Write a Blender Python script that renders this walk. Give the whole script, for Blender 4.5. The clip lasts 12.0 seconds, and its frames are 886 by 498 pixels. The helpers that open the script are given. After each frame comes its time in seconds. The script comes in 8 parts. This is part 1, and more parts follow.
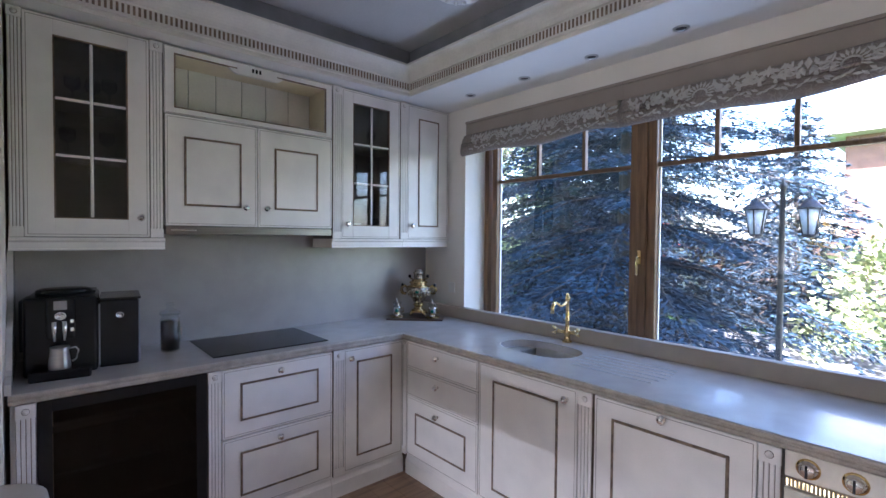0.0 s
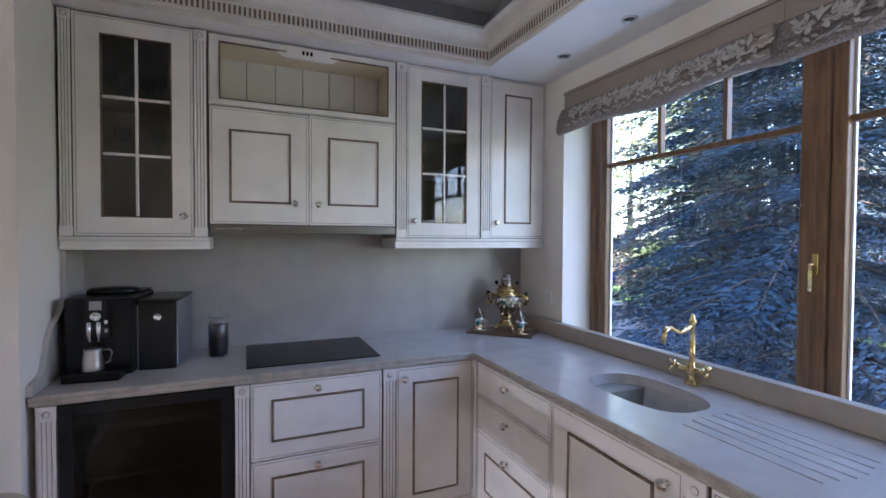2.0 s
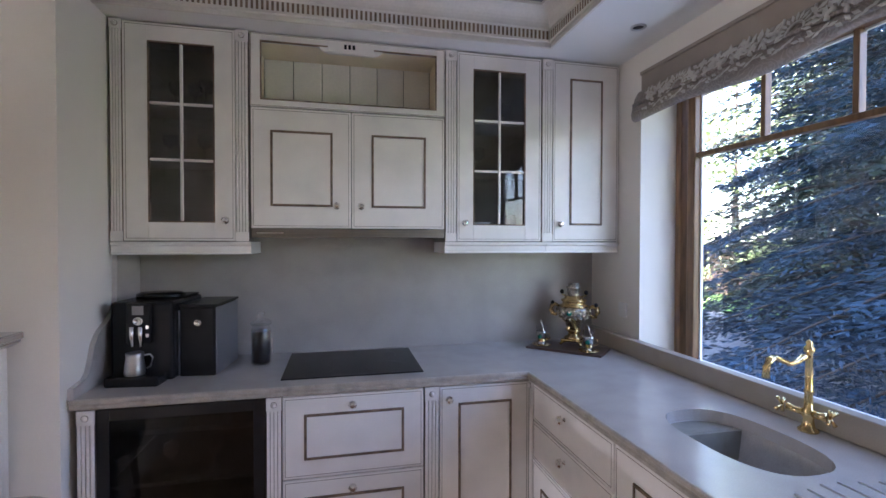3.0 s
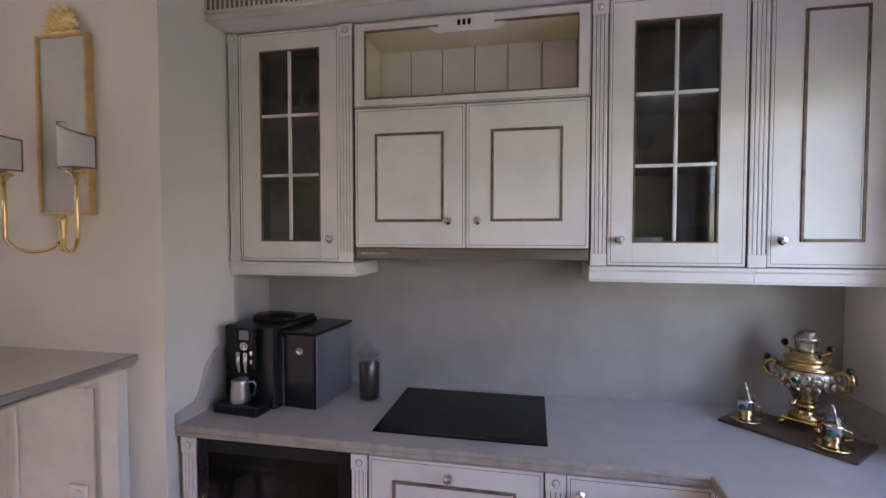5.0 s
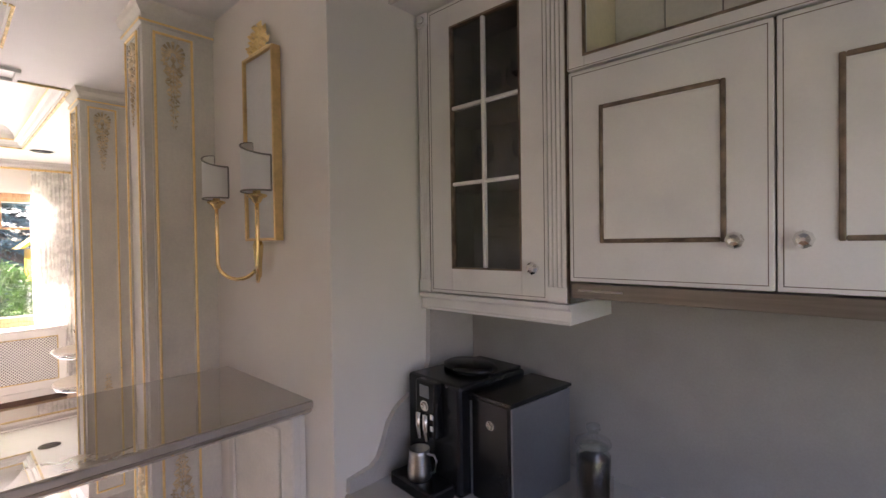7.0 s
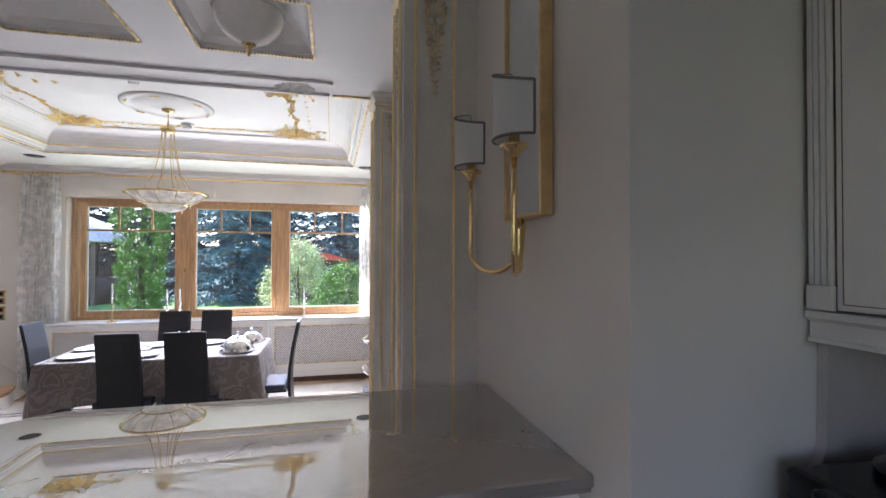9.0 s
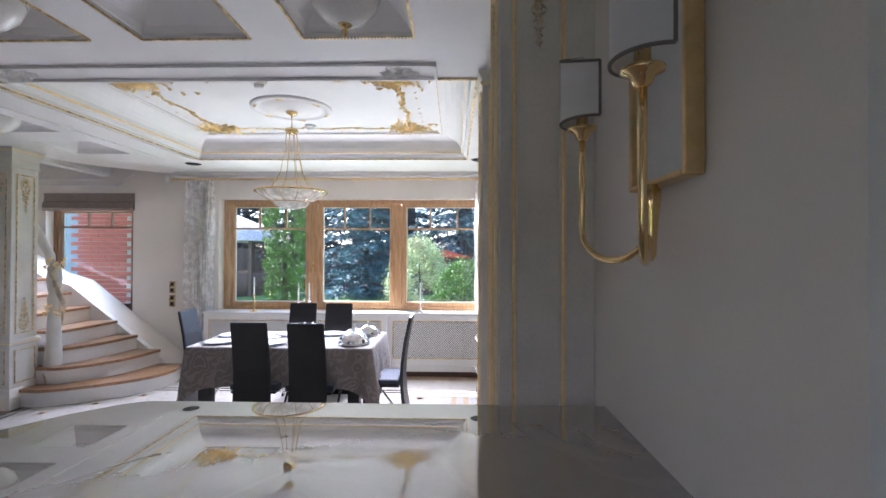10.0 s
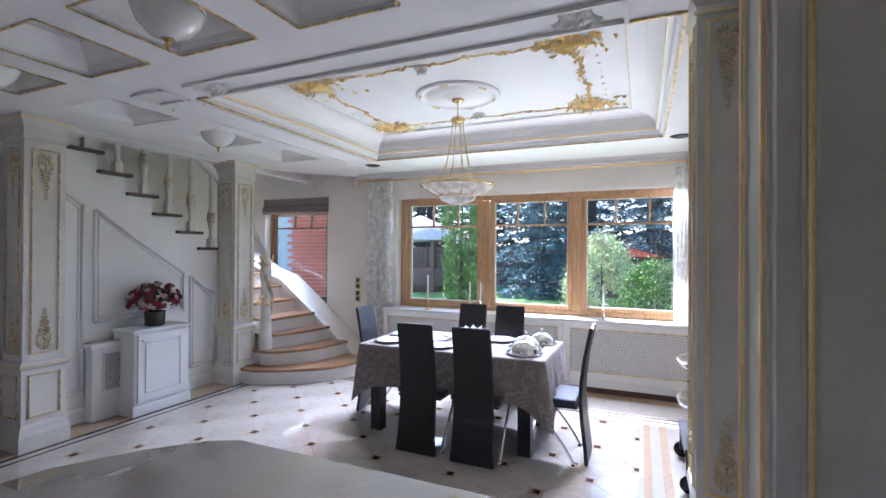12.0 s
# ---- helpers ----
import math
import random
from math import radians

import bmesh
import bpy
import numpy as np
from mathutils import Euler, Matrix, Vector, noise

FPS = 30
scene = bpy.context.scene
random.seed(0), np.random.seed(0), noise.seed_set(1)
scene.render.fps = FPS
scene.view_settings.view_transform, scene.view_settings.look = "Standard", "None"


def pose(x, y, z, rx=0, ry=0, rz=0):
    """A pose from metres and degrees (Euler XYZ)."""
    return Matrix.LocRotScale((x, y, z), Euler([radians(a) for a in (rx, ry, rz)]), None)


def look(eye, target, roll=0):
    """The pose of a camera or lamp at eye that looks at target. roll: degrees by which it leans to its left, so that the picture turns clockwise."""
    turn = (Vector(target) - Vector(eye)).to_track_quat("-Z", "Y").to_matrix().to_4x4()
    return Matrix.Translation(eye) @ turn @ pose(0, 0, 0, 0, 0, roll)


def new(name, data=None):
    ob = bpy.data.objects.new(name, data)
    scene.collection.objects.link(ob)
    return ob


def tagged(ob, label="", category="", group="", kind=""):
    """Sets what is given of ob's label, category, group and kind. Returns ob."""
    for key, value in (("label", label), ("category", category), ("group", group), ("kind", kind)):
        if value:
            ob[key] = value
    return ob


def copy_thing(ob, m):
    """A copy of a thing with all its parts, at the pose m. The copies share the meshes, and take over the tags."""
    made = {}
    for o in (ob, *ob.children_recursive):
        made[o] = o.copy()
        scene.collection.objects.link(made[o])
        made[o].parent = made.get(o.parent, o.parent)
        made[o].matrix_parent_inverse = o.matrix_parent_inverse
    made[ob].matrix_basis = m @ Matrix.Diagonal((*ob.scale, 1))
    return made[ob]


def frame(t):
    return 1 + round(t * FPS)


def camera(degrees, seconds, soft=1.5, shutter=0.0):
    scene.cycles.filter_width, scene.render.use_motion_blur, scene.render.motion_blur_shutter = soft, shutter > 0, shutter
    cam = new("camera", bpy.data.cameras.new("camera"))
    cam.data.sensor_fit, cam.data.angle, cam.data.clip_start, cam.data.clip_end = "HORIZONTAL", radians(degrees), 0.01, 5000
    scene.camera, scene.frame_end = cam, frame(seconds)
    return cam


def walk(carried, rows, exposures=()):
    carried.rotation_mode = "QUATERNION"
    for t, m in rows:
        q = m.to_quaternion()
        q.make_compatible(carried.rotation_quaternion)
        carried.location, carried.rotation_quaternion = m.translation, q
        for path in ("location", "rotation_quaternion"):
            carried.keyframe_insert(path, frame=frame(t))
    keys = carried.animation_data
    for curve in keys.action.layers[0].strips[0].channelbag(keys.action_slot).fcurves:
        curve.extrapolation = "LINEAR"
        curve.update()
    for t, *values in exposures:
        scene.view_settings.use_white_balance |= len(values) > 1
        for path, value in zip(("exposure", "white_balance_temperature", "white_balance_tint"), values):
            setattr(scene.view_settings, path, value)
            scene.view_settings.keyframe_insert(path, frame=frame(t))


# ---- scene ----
cam = camera(87.7, 12.0)
PATH = [
    (0, (0.089, -0.198, 1.505), (1.41, 1.303, 1.455), 0.5),
    (0.5, (0.236, -0.161, 1.508), (1.437, 1.438, 1.455), 0.4),
    (1, (0.418, -0.154, 1.505), (1.491, 1.534, 1.453), 0.3),
    (1.5, (0.57, -0.116, 1.489), (1.505, 1.651, 1.439), 0.3),
    (2, (0.734, 0.011, 1.491), (1.52, 1.849, 1.444), 0.3),
    (2.5, (0.829, 0.107, 1.494), (1.449, 2.009, 1.457), 0.2),
    (3, (0.977, 0.184, 1.493), (1.416, 2.135, 1.46), 0.1),
    (5, (1.3, 0.681, 1.613), (0.912, 2.642, 1.544), 0.0),
    (5.5, (1.312, 0.816, 1.634), (0.705, 2.72, 1.56), -0.3),
    (6, (1.282, 0.996, 1.651), (0.431, 2.805, 1.583), -0.5),
    (6.5, (1.233, 1.15, 1.674), (0.123, 2.813, 1.623), -0.8),
    (7, (1.173, 1.321, 1.666), (-0.181, 2.792, 1.637), -0.8),
    (9, (0.672, 1.62, 1.587), (-1.272, 2.089, 1.617), 0.2),
    (9.5, (0.541, 1.693, 1.575), (-1.449, 1.891, 1.601), 0.2),
    (10, (0.426, 1.727, 1.557), (-1.573, 1.674, 1.577), 0.2),
    (10.5, (0.281, 1.736, 1.56), (-1.7, 1.46, 1.576), 0.2),
    (11, (0.156, 1.705, 1.564), (-1.785, 1.223, 1.577), 0.2),
    (11.5, (0.04, 1.695, 1.559), (-1.847, 1.031, 1.568), 0.2),
    (12, (-0.066, 1.676, 1.553), (-1.903, 0.883, 1.564), 0.3),
]
EXPOSURES = [(0, 3.5, 5500, 22), (3, 3.62, 5800, 25), (5.5, 3.65, 6300, 30), (7, 3.45, 6500, 30), (9, 2.65, 5500, 22), (10.5, 2.6, 5300, 21), (12, 2.55, 5150, 21)]
walk(cam, [(t, look(eye, target, roll)) for t, eye, target, roll in PATH], EXPOSURES)

# ---- daylight ----
SUN_EL, SUN_AZ = 42.0, -50.0   # the sun stands over the garden beyond the dining window
world = bpy.data.worlds.new("sky")
scene.world = world
world.use_nodes = True
wn = world.node_tree.nodes
sky = wn.new("ShaderNodeTexSky")
sky.sky_type, sky.sun_disc = "NISHITA", False
sky.sun_elevation, sky.sun_rotation = radians(SUN_EL), radians(270 + SUN_AZ)
wn["Background"].inputs["Strength"].default_value = 0.15
world.node_tree.links.new(sky.outputs[0], wn["Background"].inputs["Color"])
sun_lamp = bpy.data.lights.new("sun", "SUN")
sun_lamp.energy, sun_lamp.angle, sun_lamp.color = 5.0, radians(0.5), (1.0, 0.93, 0.82)
sun = new("sun", sun_lamp)
sun.matrix_world = look((-8 * math.cos(radians(SUN_AZ)), 8 * math.sin(radians(SUN_AZ)), 8 * math.tan(radians(SUN_EL))), (0, 0, 0))


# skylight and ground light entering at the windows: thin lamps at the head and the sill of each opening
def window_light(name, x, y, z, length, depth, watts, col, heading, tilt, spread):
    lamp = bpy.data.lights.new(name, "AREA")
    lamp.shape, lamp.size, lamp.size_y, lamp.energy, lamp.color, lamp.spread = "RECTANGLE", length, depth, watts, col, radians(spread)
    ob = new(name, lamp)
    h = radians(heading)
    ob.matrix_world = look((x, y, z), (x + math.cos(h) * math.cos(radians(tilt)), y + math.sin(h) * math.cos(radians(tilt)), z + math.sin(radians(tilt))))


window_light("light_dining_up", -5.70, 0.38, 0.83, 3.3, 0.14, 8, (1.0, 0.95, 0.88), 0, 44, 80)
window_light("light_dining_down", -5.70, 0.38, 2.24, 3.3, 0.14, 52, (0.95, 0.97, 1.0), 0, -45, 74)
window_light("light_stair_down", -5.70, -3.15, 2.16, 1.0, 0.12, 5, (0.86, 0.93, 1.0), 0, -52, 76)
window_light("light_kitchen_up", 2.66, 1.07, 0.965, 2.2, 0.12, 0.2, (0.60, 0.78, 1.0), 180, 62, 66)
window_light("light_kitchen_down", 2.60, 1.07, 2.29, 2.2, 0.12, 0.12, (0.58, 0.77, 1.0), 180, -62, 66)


# ---- materials ----
def mat(name, col, rough=0.5, metal=0.0, var=0.08, scale=6.0, bump=0.0, bscale=80.0, coat=0.0, col2=None, stretch=(1, 1, 1), fine=0.04, rnd=0.0):
    m = bpy.data.materials.new(name)
    m.use_nodes = True
    nt = m.node_tree
    n, l = nt.nodes, nt.links
    b = n["Principled BSDF"]
    b.inputs["Metallic"].default_value, b.inputs["Coat Weight"].default_value = metal, coat
    b.inputs["Coat Roughness"].default_value = 0.015
    tc, mp = n.new("ShaderNodeTexCoord"), n.new("ShaderNodeMapping")
    mp.inputs["Scale"].default_value = stretch
    l.new(tc.outputs["Object"], mp.inputs["Vector"])
    big, small = n.new("ShaderNodeTexNoise"), n.new("ShaderNodeTexNoise")
    big.inputs["Scale"].default_value, big.inputs["Detail"].default_value = scale, 5
    small.inputs["Scale"].default_value, small.inputs["Detail"].default_value = bscale, 3
    l.new(mp.outputs[0], big.inputs["Vector"]), l.new(mp.outputs[0], small.inputs["Vector"])
    ramp = n.new("ShaderNodeValToRGB")
    c2 = col2 or [c * (1 - 2 * var) for c in col]
    ramp.color_ramp.elements[0].color, ramp.color_ramp.elements[0].position = (*c2, 1), 0.3
    ramp.color_ramp.elements[1].color, ramp.color_ramp.elements[1].position = (*[min(1, c * (1 + 0.4 * var)) for c in col], 1), 0.62
    l.new(big.outputs["Fac"], ramp.inputs["Fac"])
    hsv = n.new("ShaderNodeHueSaturation")
    l.new(ramp.outputs["Color"], hsv.inputs["Color"])
    ma = n.new("ShaderNodeMath")
    ma.operation = "MULTIPLY_ADD"
    ma.inputs[1].default_value, ma.inputs[2].default_value = 4 * fine, 1 - 2 * fine
    l.new(small.outputs["Fac"], ma.inputs[0])
    if rnd:
        oi, mb = n.new("ShaderNodeObjectInfo"), n.new("ShaderNodeMath")
        mb.operation = "MULTIPLY_ADD"
        mb.inputs[1].default_value = rnd
        l.new(oi.outputs["Random"], mb.inputs[0]), l.new(ma.outputs[0], mb.inputs[2])
        l.new(mb.outputs[0], hsv.inputs["Value"])
    else:
        l.new(ma.outputs[0], hsv.inputs["Value"])
    l.new(hsv.outputs["Color"], b.inputs["Base Color"])
    rr = n.new("ShaderNodeMapRange")
    rr.inputs["To Min"].default_value, rr.inputs["To Max"].default_value = max(0.02, rough * 0.8), min(1, rough * 1.2)
    l.new(big.outputs["Fac"], rr.inputs["Value"]), l.new(rr.outputs[0], b.inputs["Roughness"])
    if bump:
        bp = n.new("ShaderNodeBump")
        bp.inputs["Strength"].default_value, bp.inputs["Distance"].default_value = bump, 0.004
        l.new(small.outputs["Fac"], bp.inputs["Height"]), l.new(bp.outputs[0], b.inputs["Normal"])
    return m


def glass_mat(name, tint=(1, 1, 1), gloss=1.0):
    """A thin clear pane: what it lets through, and a mirror share by Fresnel."""
    m = bpy.data.materials.new(name)
    m.use_nodes = True
    n, l = m.node_tree.nodes, m.node_tree.links
    n.remove(n["Principled BSDF"])
    t, g, f, mx = n.new("ShaderNodeBsdfTransparent"), n.new("ShaderNodeBsdfGlossy"), n.new("ShaderNodeLayerWeight"), n.new("ShaderNodeMixShader")
    t.inputs["Color"].default_value = (*tint, 1)
    g.inputs["Roughness"].default_value = 0.02
    pw, ad = n.new("ShaderNodeMath"), n.new("ShaderNodeMath")
    pw.operation, ad.operation = "POWER", "MULTIPLY_ADD"
    pw.inputs[1].default_value, ad.inputs[1].default_value, ad.inputs[2].default_value = 4.0, 0.9 * gloss, 0.045 * gloss
    l.new(f.outputs["Facing"], pw.inputs[0]), l.new(pw.outputs[0], ad.inputs[0])
    l.new(ad.outputs[0], mx.inputs["Fac"]), l.new(t.outputs[0], mx.inputs[1]), l.new(g.outputs[0], mx.inputs[2])
    l.new(mx.outputs[0], n["Material Output"].inputs["Surface"])
    return m


def sheer_mat(name, col, through_share, pattern=0.0):
    """Cloth that lets part of the light pass, with a woven pattern."""
    m = bpy.data.materials.new(name)
    m.use_nodes = True
    n, l = m.node_tree.nodes, m.node_tree.links
    b = n["Principled BSDF"]
    b.inputs["Base Color"].default_value, b.inputs["Roughness"].default_value = (*col, 1), 0.85
    tl, tp, m1, m2 = n.new("ShaderNodeBsdfTranslucent"), n.new("ShaderNodeBsdfTransparent"), n.new("ShaderNodeMixShader"), n.new("ShaderNodeMixShader")
    tl.inputs["Color"].default_value = (*col, 1)
    tc, vo, mr = n.new("ShaderNodeTexCoord"), n.new("ShaderNodeTexNoise"), n.new("ShaderNodeMapRange")
    vo.inputs["Scale"].default_value, vo.inputs["Detail"].default_value = 14, 4
    mr.inputs["From Min"].default_value, mr.inputs["From Max"].default_value = 0.42, 0.58
    mr.inputs["To Min"].default_value, mr.inputs["To Max"].default_value = max(0, through_share - pattern), through_share + pattern
    l.new(tc.outputs["Object"], vo.inputs["Vector"]), l.new(vo.outputs["Fac"], mr.inputs["Value"])
    m1.inputs["Fac"].default_value = 0.5
    l.new(b.outputs[0], m1.inputs[1]), l.new(tl.outputs[0], m1.inputs[2])
    l.new(mr.outputs[0], m2.inputs["Fac"]), l.new(m1.outputs[0], m2.inputs[1]), l.new(tp.outputs[0], m2.inputs[2])
    l.new(m2.outputs[0], n["Material Output"].inputs["Surface"])
    return m


def damask_mat(name, ground, figure, scale=9.0):
    """Woven cloth with pale scrolls on a darker ground."""
    m = mat(name, ground, 0.8, bump=0.25, bscale=400)
    n, l = m.node_tree.nodes, m.node_tree.links
    tc, w, nz, mr, mx = n.new("ShaderNodeTexCoord"), n.new("ShaderNodeTexVoronoi"), n.new("ShaderNodeTexNoise"), n.new("ShaderNodeMapRange"), n.new("ShaderNodeMix")
    nz.inputs["Scale"].default_value, w.inputs["Scale"].default_value = scale * 0.7, scale
    mix = n.new("ShaderNodeMixRGB")
    mix.inputs["Fac"].default_value = 0.25
    l.new(tc.outputs["Object"], nz.inputs["Vector"]), l.new(tc.outputs["Object"], mix.inputs[1]), l.new(nz.outputs["Color"], mix.inputs[2])
    l.new(mix.outputs[0], w.inputs["Vector"])
    ml, md = n.new("ShaderNodeMath"), n.new("ShaderNodeMath")
    ml.operation, md.operation = "MULTIPLY", "SINE"
    ml.inputs[1].default_value = 26.0
    l.new(w.outputs["Distance"], ml.inputs[0]), l.new(ml.outputs[0], md.inputs[0])
    mr.inputs["From Min"].default_value, mr.inputs["From Max"].default_value = 0.35, 0.6
    l.new(md.outputs[0], mr.inputs["Value"])
    mx.data_type = "RGBA"
    old = n["Principled BSDF"].inputs["Base Color"].links[0].from_socket
    l.new(mr.outputs[0], mx.inputs[0]), l.new(old, mx.inputs[6])
    mx.inputs[7].default_value = (*figure, 1)
    l.new(mx.outputs[2], n["Principled BSDF"].inputs["Base Color"])
    return m


def vein_mat(name, col, vein, rough, scale=2.5, coat=0.0, rnd=0.0, share_=0.4, spec=0.5):
    """Polished stone with thin wandering veins."""
    m = mat(name, col, rough, var=0.05, scale=3, fine=0.02, coat=coat, rnd=rnd)
    n, l = m.node_tree.nodes, m.node_tree.links
    tc, nz, mr, mx = n.new("ShaderNodeTexCoord"), n.new("ShaderNodeTexNoise"), n.new("ShaderNodeMapRange"), n.new("ShaderNodeMix")
    nz.inputs["Scale"].default_value, nz.inputs["Detail"].default_value, nz.inputs["Distortion"].default_value = scale, 8, 1.6
    ab = n.new("ShaderNodeMath")
    ab.operation = "COMPARE"
    ab.inputs[1].default_value, ab.inputs[2].default_value = 0.5, 0.012
    l.new(tc.outputs["Object"], nz.inputs["Vector"]), l.new(nz.outputs["Fac"], ab.inputs[0])
    n["Principled BSDF"].inputs["Specular IOR Level"].default_value = spec
    mr.inputs["To Max"].default_value = share_
    l.new(ab.outputs[0], mr.inputs["Value"])
    mx.data_type = "RGBA"
    old = n["Principled BSDF"].inputs["Base Color"].links[0].from_socket
    l.new(mr.outputs[0], mx.inputs[0]), l.new(old, mx.inputs[6])
    mx.inputs[7].default_value = (*vein, 1)
    l.new(mx.outputs[2], n["Principled BSDF"].inputs["Base Color"])
    return m


def glow_mat(name, col, strength):
    m = bpy.data.materials.new(name)
    m.use_nodes = True
    b = m.node_tree.nodes["Principled BSDF"]
    b.inputs["Base Color"].default_value = (*col, 1)
    b.inputs["Emission Color"].default_value, b.inputs["Emission Strength"].default_value = (*col, 1), strength
    return m


WALL = mat("wall_paint", (0.82, 0.77, 0.69), 0.75, var=0.03, scale=2, bump=0.08, bscale=240, fine=0.015)
WHITE = mat("white_paint", (0.80, 0.78, 0.74), 0.6, var=0.02, scale=3, fine=0.01)
CABINET = mat("cabinet_enamel", (0.82, 0.775, 0.72), 0.38, var=0.05, scale=5, fine=0.02, bump=0.03, bscale=150)
PATINA = mat("brown_patina", (0.22, 0.150, 0.095), 0.5, var=0.3, scale=30)
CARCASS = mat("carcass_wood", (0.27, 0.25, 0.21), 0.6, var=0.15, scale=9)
BOARD = mat("pale_cream_board", (0.84, 0.80, 0.73), 0.5, var=0.03)
LINING = mat("cream_lining", (0.86, 0.76, 0.56), 0.55, var=0.04)
STONE = mat("worktop_stone", (0.52, 0.475, 0.43), 0.22, var=0.035, scale=9, fine=0.06, bscale=260, coat=0.2)
SPLASH = mat("splashback_stone", (0.38, 0.345, 0.31), 0.33, var=0.05, scale=7, fine=0.05, bscale=160, bump=0.03)
EDGESTONE = mat("honed_edge_stone", (0.44, 0.385, 0.32), 0.5, var=0.12, scale=25, fine=0.12, bscale=260, bump=0.2)
UPSTAND = mat("upstand_stone", (0.44, 0.38, 0.31), 0.4, var=0.05, scale=8, fine=0.05, bscale=200)
SINKST = mat("sink_stone", (0.52, 0.49, 0.46), 0.35, var=0.06, scale=20, fine=0.12, bscale=260)
GOLD = mat("gilding", (0.96, 0.73, 0.33), 0.30, 0.4, var=0.05, scale=30, bump=0.04, bscale=120)
OLDGOLD = mat("worn_gilding", (0.74, 0.56, 0.27), 0.45, 0.5, var=0.3, scale=25, bump=0.3, bscale=160)
BRASS = mat("polished_brass", (0.86, 0.64, 0.30), 0.12, 1.0, var=0.08, scale=20)
SILVER = mat("silver", (0.85, 0.83, 0.80), 0.1, 1.0, var=0.06, scale=20)
STEEL = mat("brushed_steel", (0.55, 0.54, 0.52), 0.3, 1.0, var=0.08, scale=4, stretch=(1, 1, 40))
HOODSTEEL = mat("dark_brushed_steel", (0.30, 0.265, 0.23), 0.38, 1.0, var=0.08, scale=4, stretch=(1, 30, 30))
FRAMEGOLD = mat("burnished_gilt", (0.72, 0.51, 0.23), 0.34, 0.5, var=0.08, scale=20)
ALU = mat("satin_side_panel", (0.30, 0.31, 0.33), 0.35, 0.8, var=0.05, scale=4)
BLACK = mat("black_plastic", (0.012, 0.012, 0.013), 0.22, var=0.1, scale=5)
BLACK.node_tree.nodes["Principled BSDF"].inputs["Specular IOR Level"].default_value = 0.3
HOBGLASS = mat("black_ceramic_glass", (0.004, 0.004, 0.005), 0.04, var=0.05, scale=4)
HOBGLASS.node_tree.nodes["Principled BSDF"].inputs["Specular IOR Level"].default_value = 0.2
LEATHER = mat("black_leather", (0.014, 0.013, 0.013), 0.42, var=0.15, scale=12, bump=0.25, bscale=300)
BLUESEAT = mat("seat_leather", (0.03, 0.035, 0.05), 0.3, var=0.1, scale=8, bump=0.15, bscale=300)
CHROME = mat("chrome", (0.75, 0.75, 0.75), 0.08, 1.0, var=0.03)
OAK = mat("window_oak_dark", (0.24, 0.135, 0.065), 0.4, var=0.2, scale=5, stretch=(12, 12, 1), bump=0.1)
PINE = mat("window_oak_light", (0.55, 0.33, 0.16), 0.4, var=0.15, scale=5, stretch=(12, 12, 1), bump=0.1)
TREAD = mat("tread_oak", (0.36, 0.19, 0.085), 0.3, var=0.2, scale=4, stretch=(2, 14, 8), bump=0.08, coat=0.2)
WALNUT = mat("tread_edge_dark", (0.10, 0.055, 0.035), 0.4, var=0.2, scale=6)
PANE = glass_mat("window_glass")
CABGLASS = glass_mat("cabinet_glass", (0.88, 0.89, 0.87), 0.8)
COOLGLASS = glass_mat("tinted_glass", (0.24, 0.22, 0.20), 0.7)
JARGLASS = glass_mat("thick_jar_glass", (0.90, 0.92, 0.93), 1.1)
CRYSTAL = glass_mat("crystal", (0.95, 0.96, 0.97), 0.6)
FOXED = mat("dull_grey_panel", (0.60, 0.60, 0.57), 0.42, var=0.06, scale=3)
MARBLE = vein_mat("cream_marble", (0.52, 0.47, 0.41), (0.38, 0.29, 0.21), 0.025, 2.2, rnd=0.08, share_=0.25, spec=1.0)
MARBLE.node_tree.nodes["Principled BSDF"].inputs["IOR"].default_value = 1.95
MARBLE_DARK = mat("dark_marble", (0.07, 0.045, 0.035), 0.1, var=0.3, scale=20)
MARBLE_TAN = vein_mat("tan_marble", (0.46, 0.33, 0.22), (0.3, 0.2, 0.12), 0.1, 4)
GROUT = mat("grout", (0.5, 0.43, 0.36), 0.7, var=0.1, scale=20)
BARSTONE = vein_mat("bar_marble", (0.31, 0.27, 0.225), (0.45, 0.40, 0.34), 0.012, 1.4, coat=1.0, share_=0.12, spec=0.5)
BARSTONE.node_tree.nodes["Principled BSDF"].inputs["IOR"].default_value = 2.1
BARSTONE.node_tree.nodes["Principled BSDF"].inputs["Coat IOR"].default_value = 1.9
BARSTONE.node_tree.nodes["Principled BSDF"].inputs["Specular IOR Level"].default_value = 0.9
for sock in ("Roughness", "Coat Roughness"):
    for lk in list(BARSTONE.node_tree.nodes["Principled BSDF"].inputs[sock].links):
        BARSTONE.node_tree.links.remove(lk)
    BARSTONE.node_tree.nodes["Principled BSDF"].inputs[sock].default_value = 0.0
KFLOOR = mat("kitchen_floor_wood", (0.30, 0.19, 0.12), 0.3, var=0.2, scale=4, stretch=(1, 8, 1), rnd=0.15)
BLIND = damask_mat("blind_damask", (0.27, 0.225, 0.19), (0.33, 0.285, 0.245), 15.0)
BLINDLINING = mat("blind_band", (0.36, 0.30, 0.245), 0.85, var=0.05, bump=0.2, bscale=400)
CLOTH = damask_mat("tablecloth_damask", (0.20, 0.165, 0.145), (0.255, 0.22, 0.195), 7.0)
SHEER = sheer_mat("sheer_curtain", (0.95, 0.94, 0.91), 0.16, 0.12)
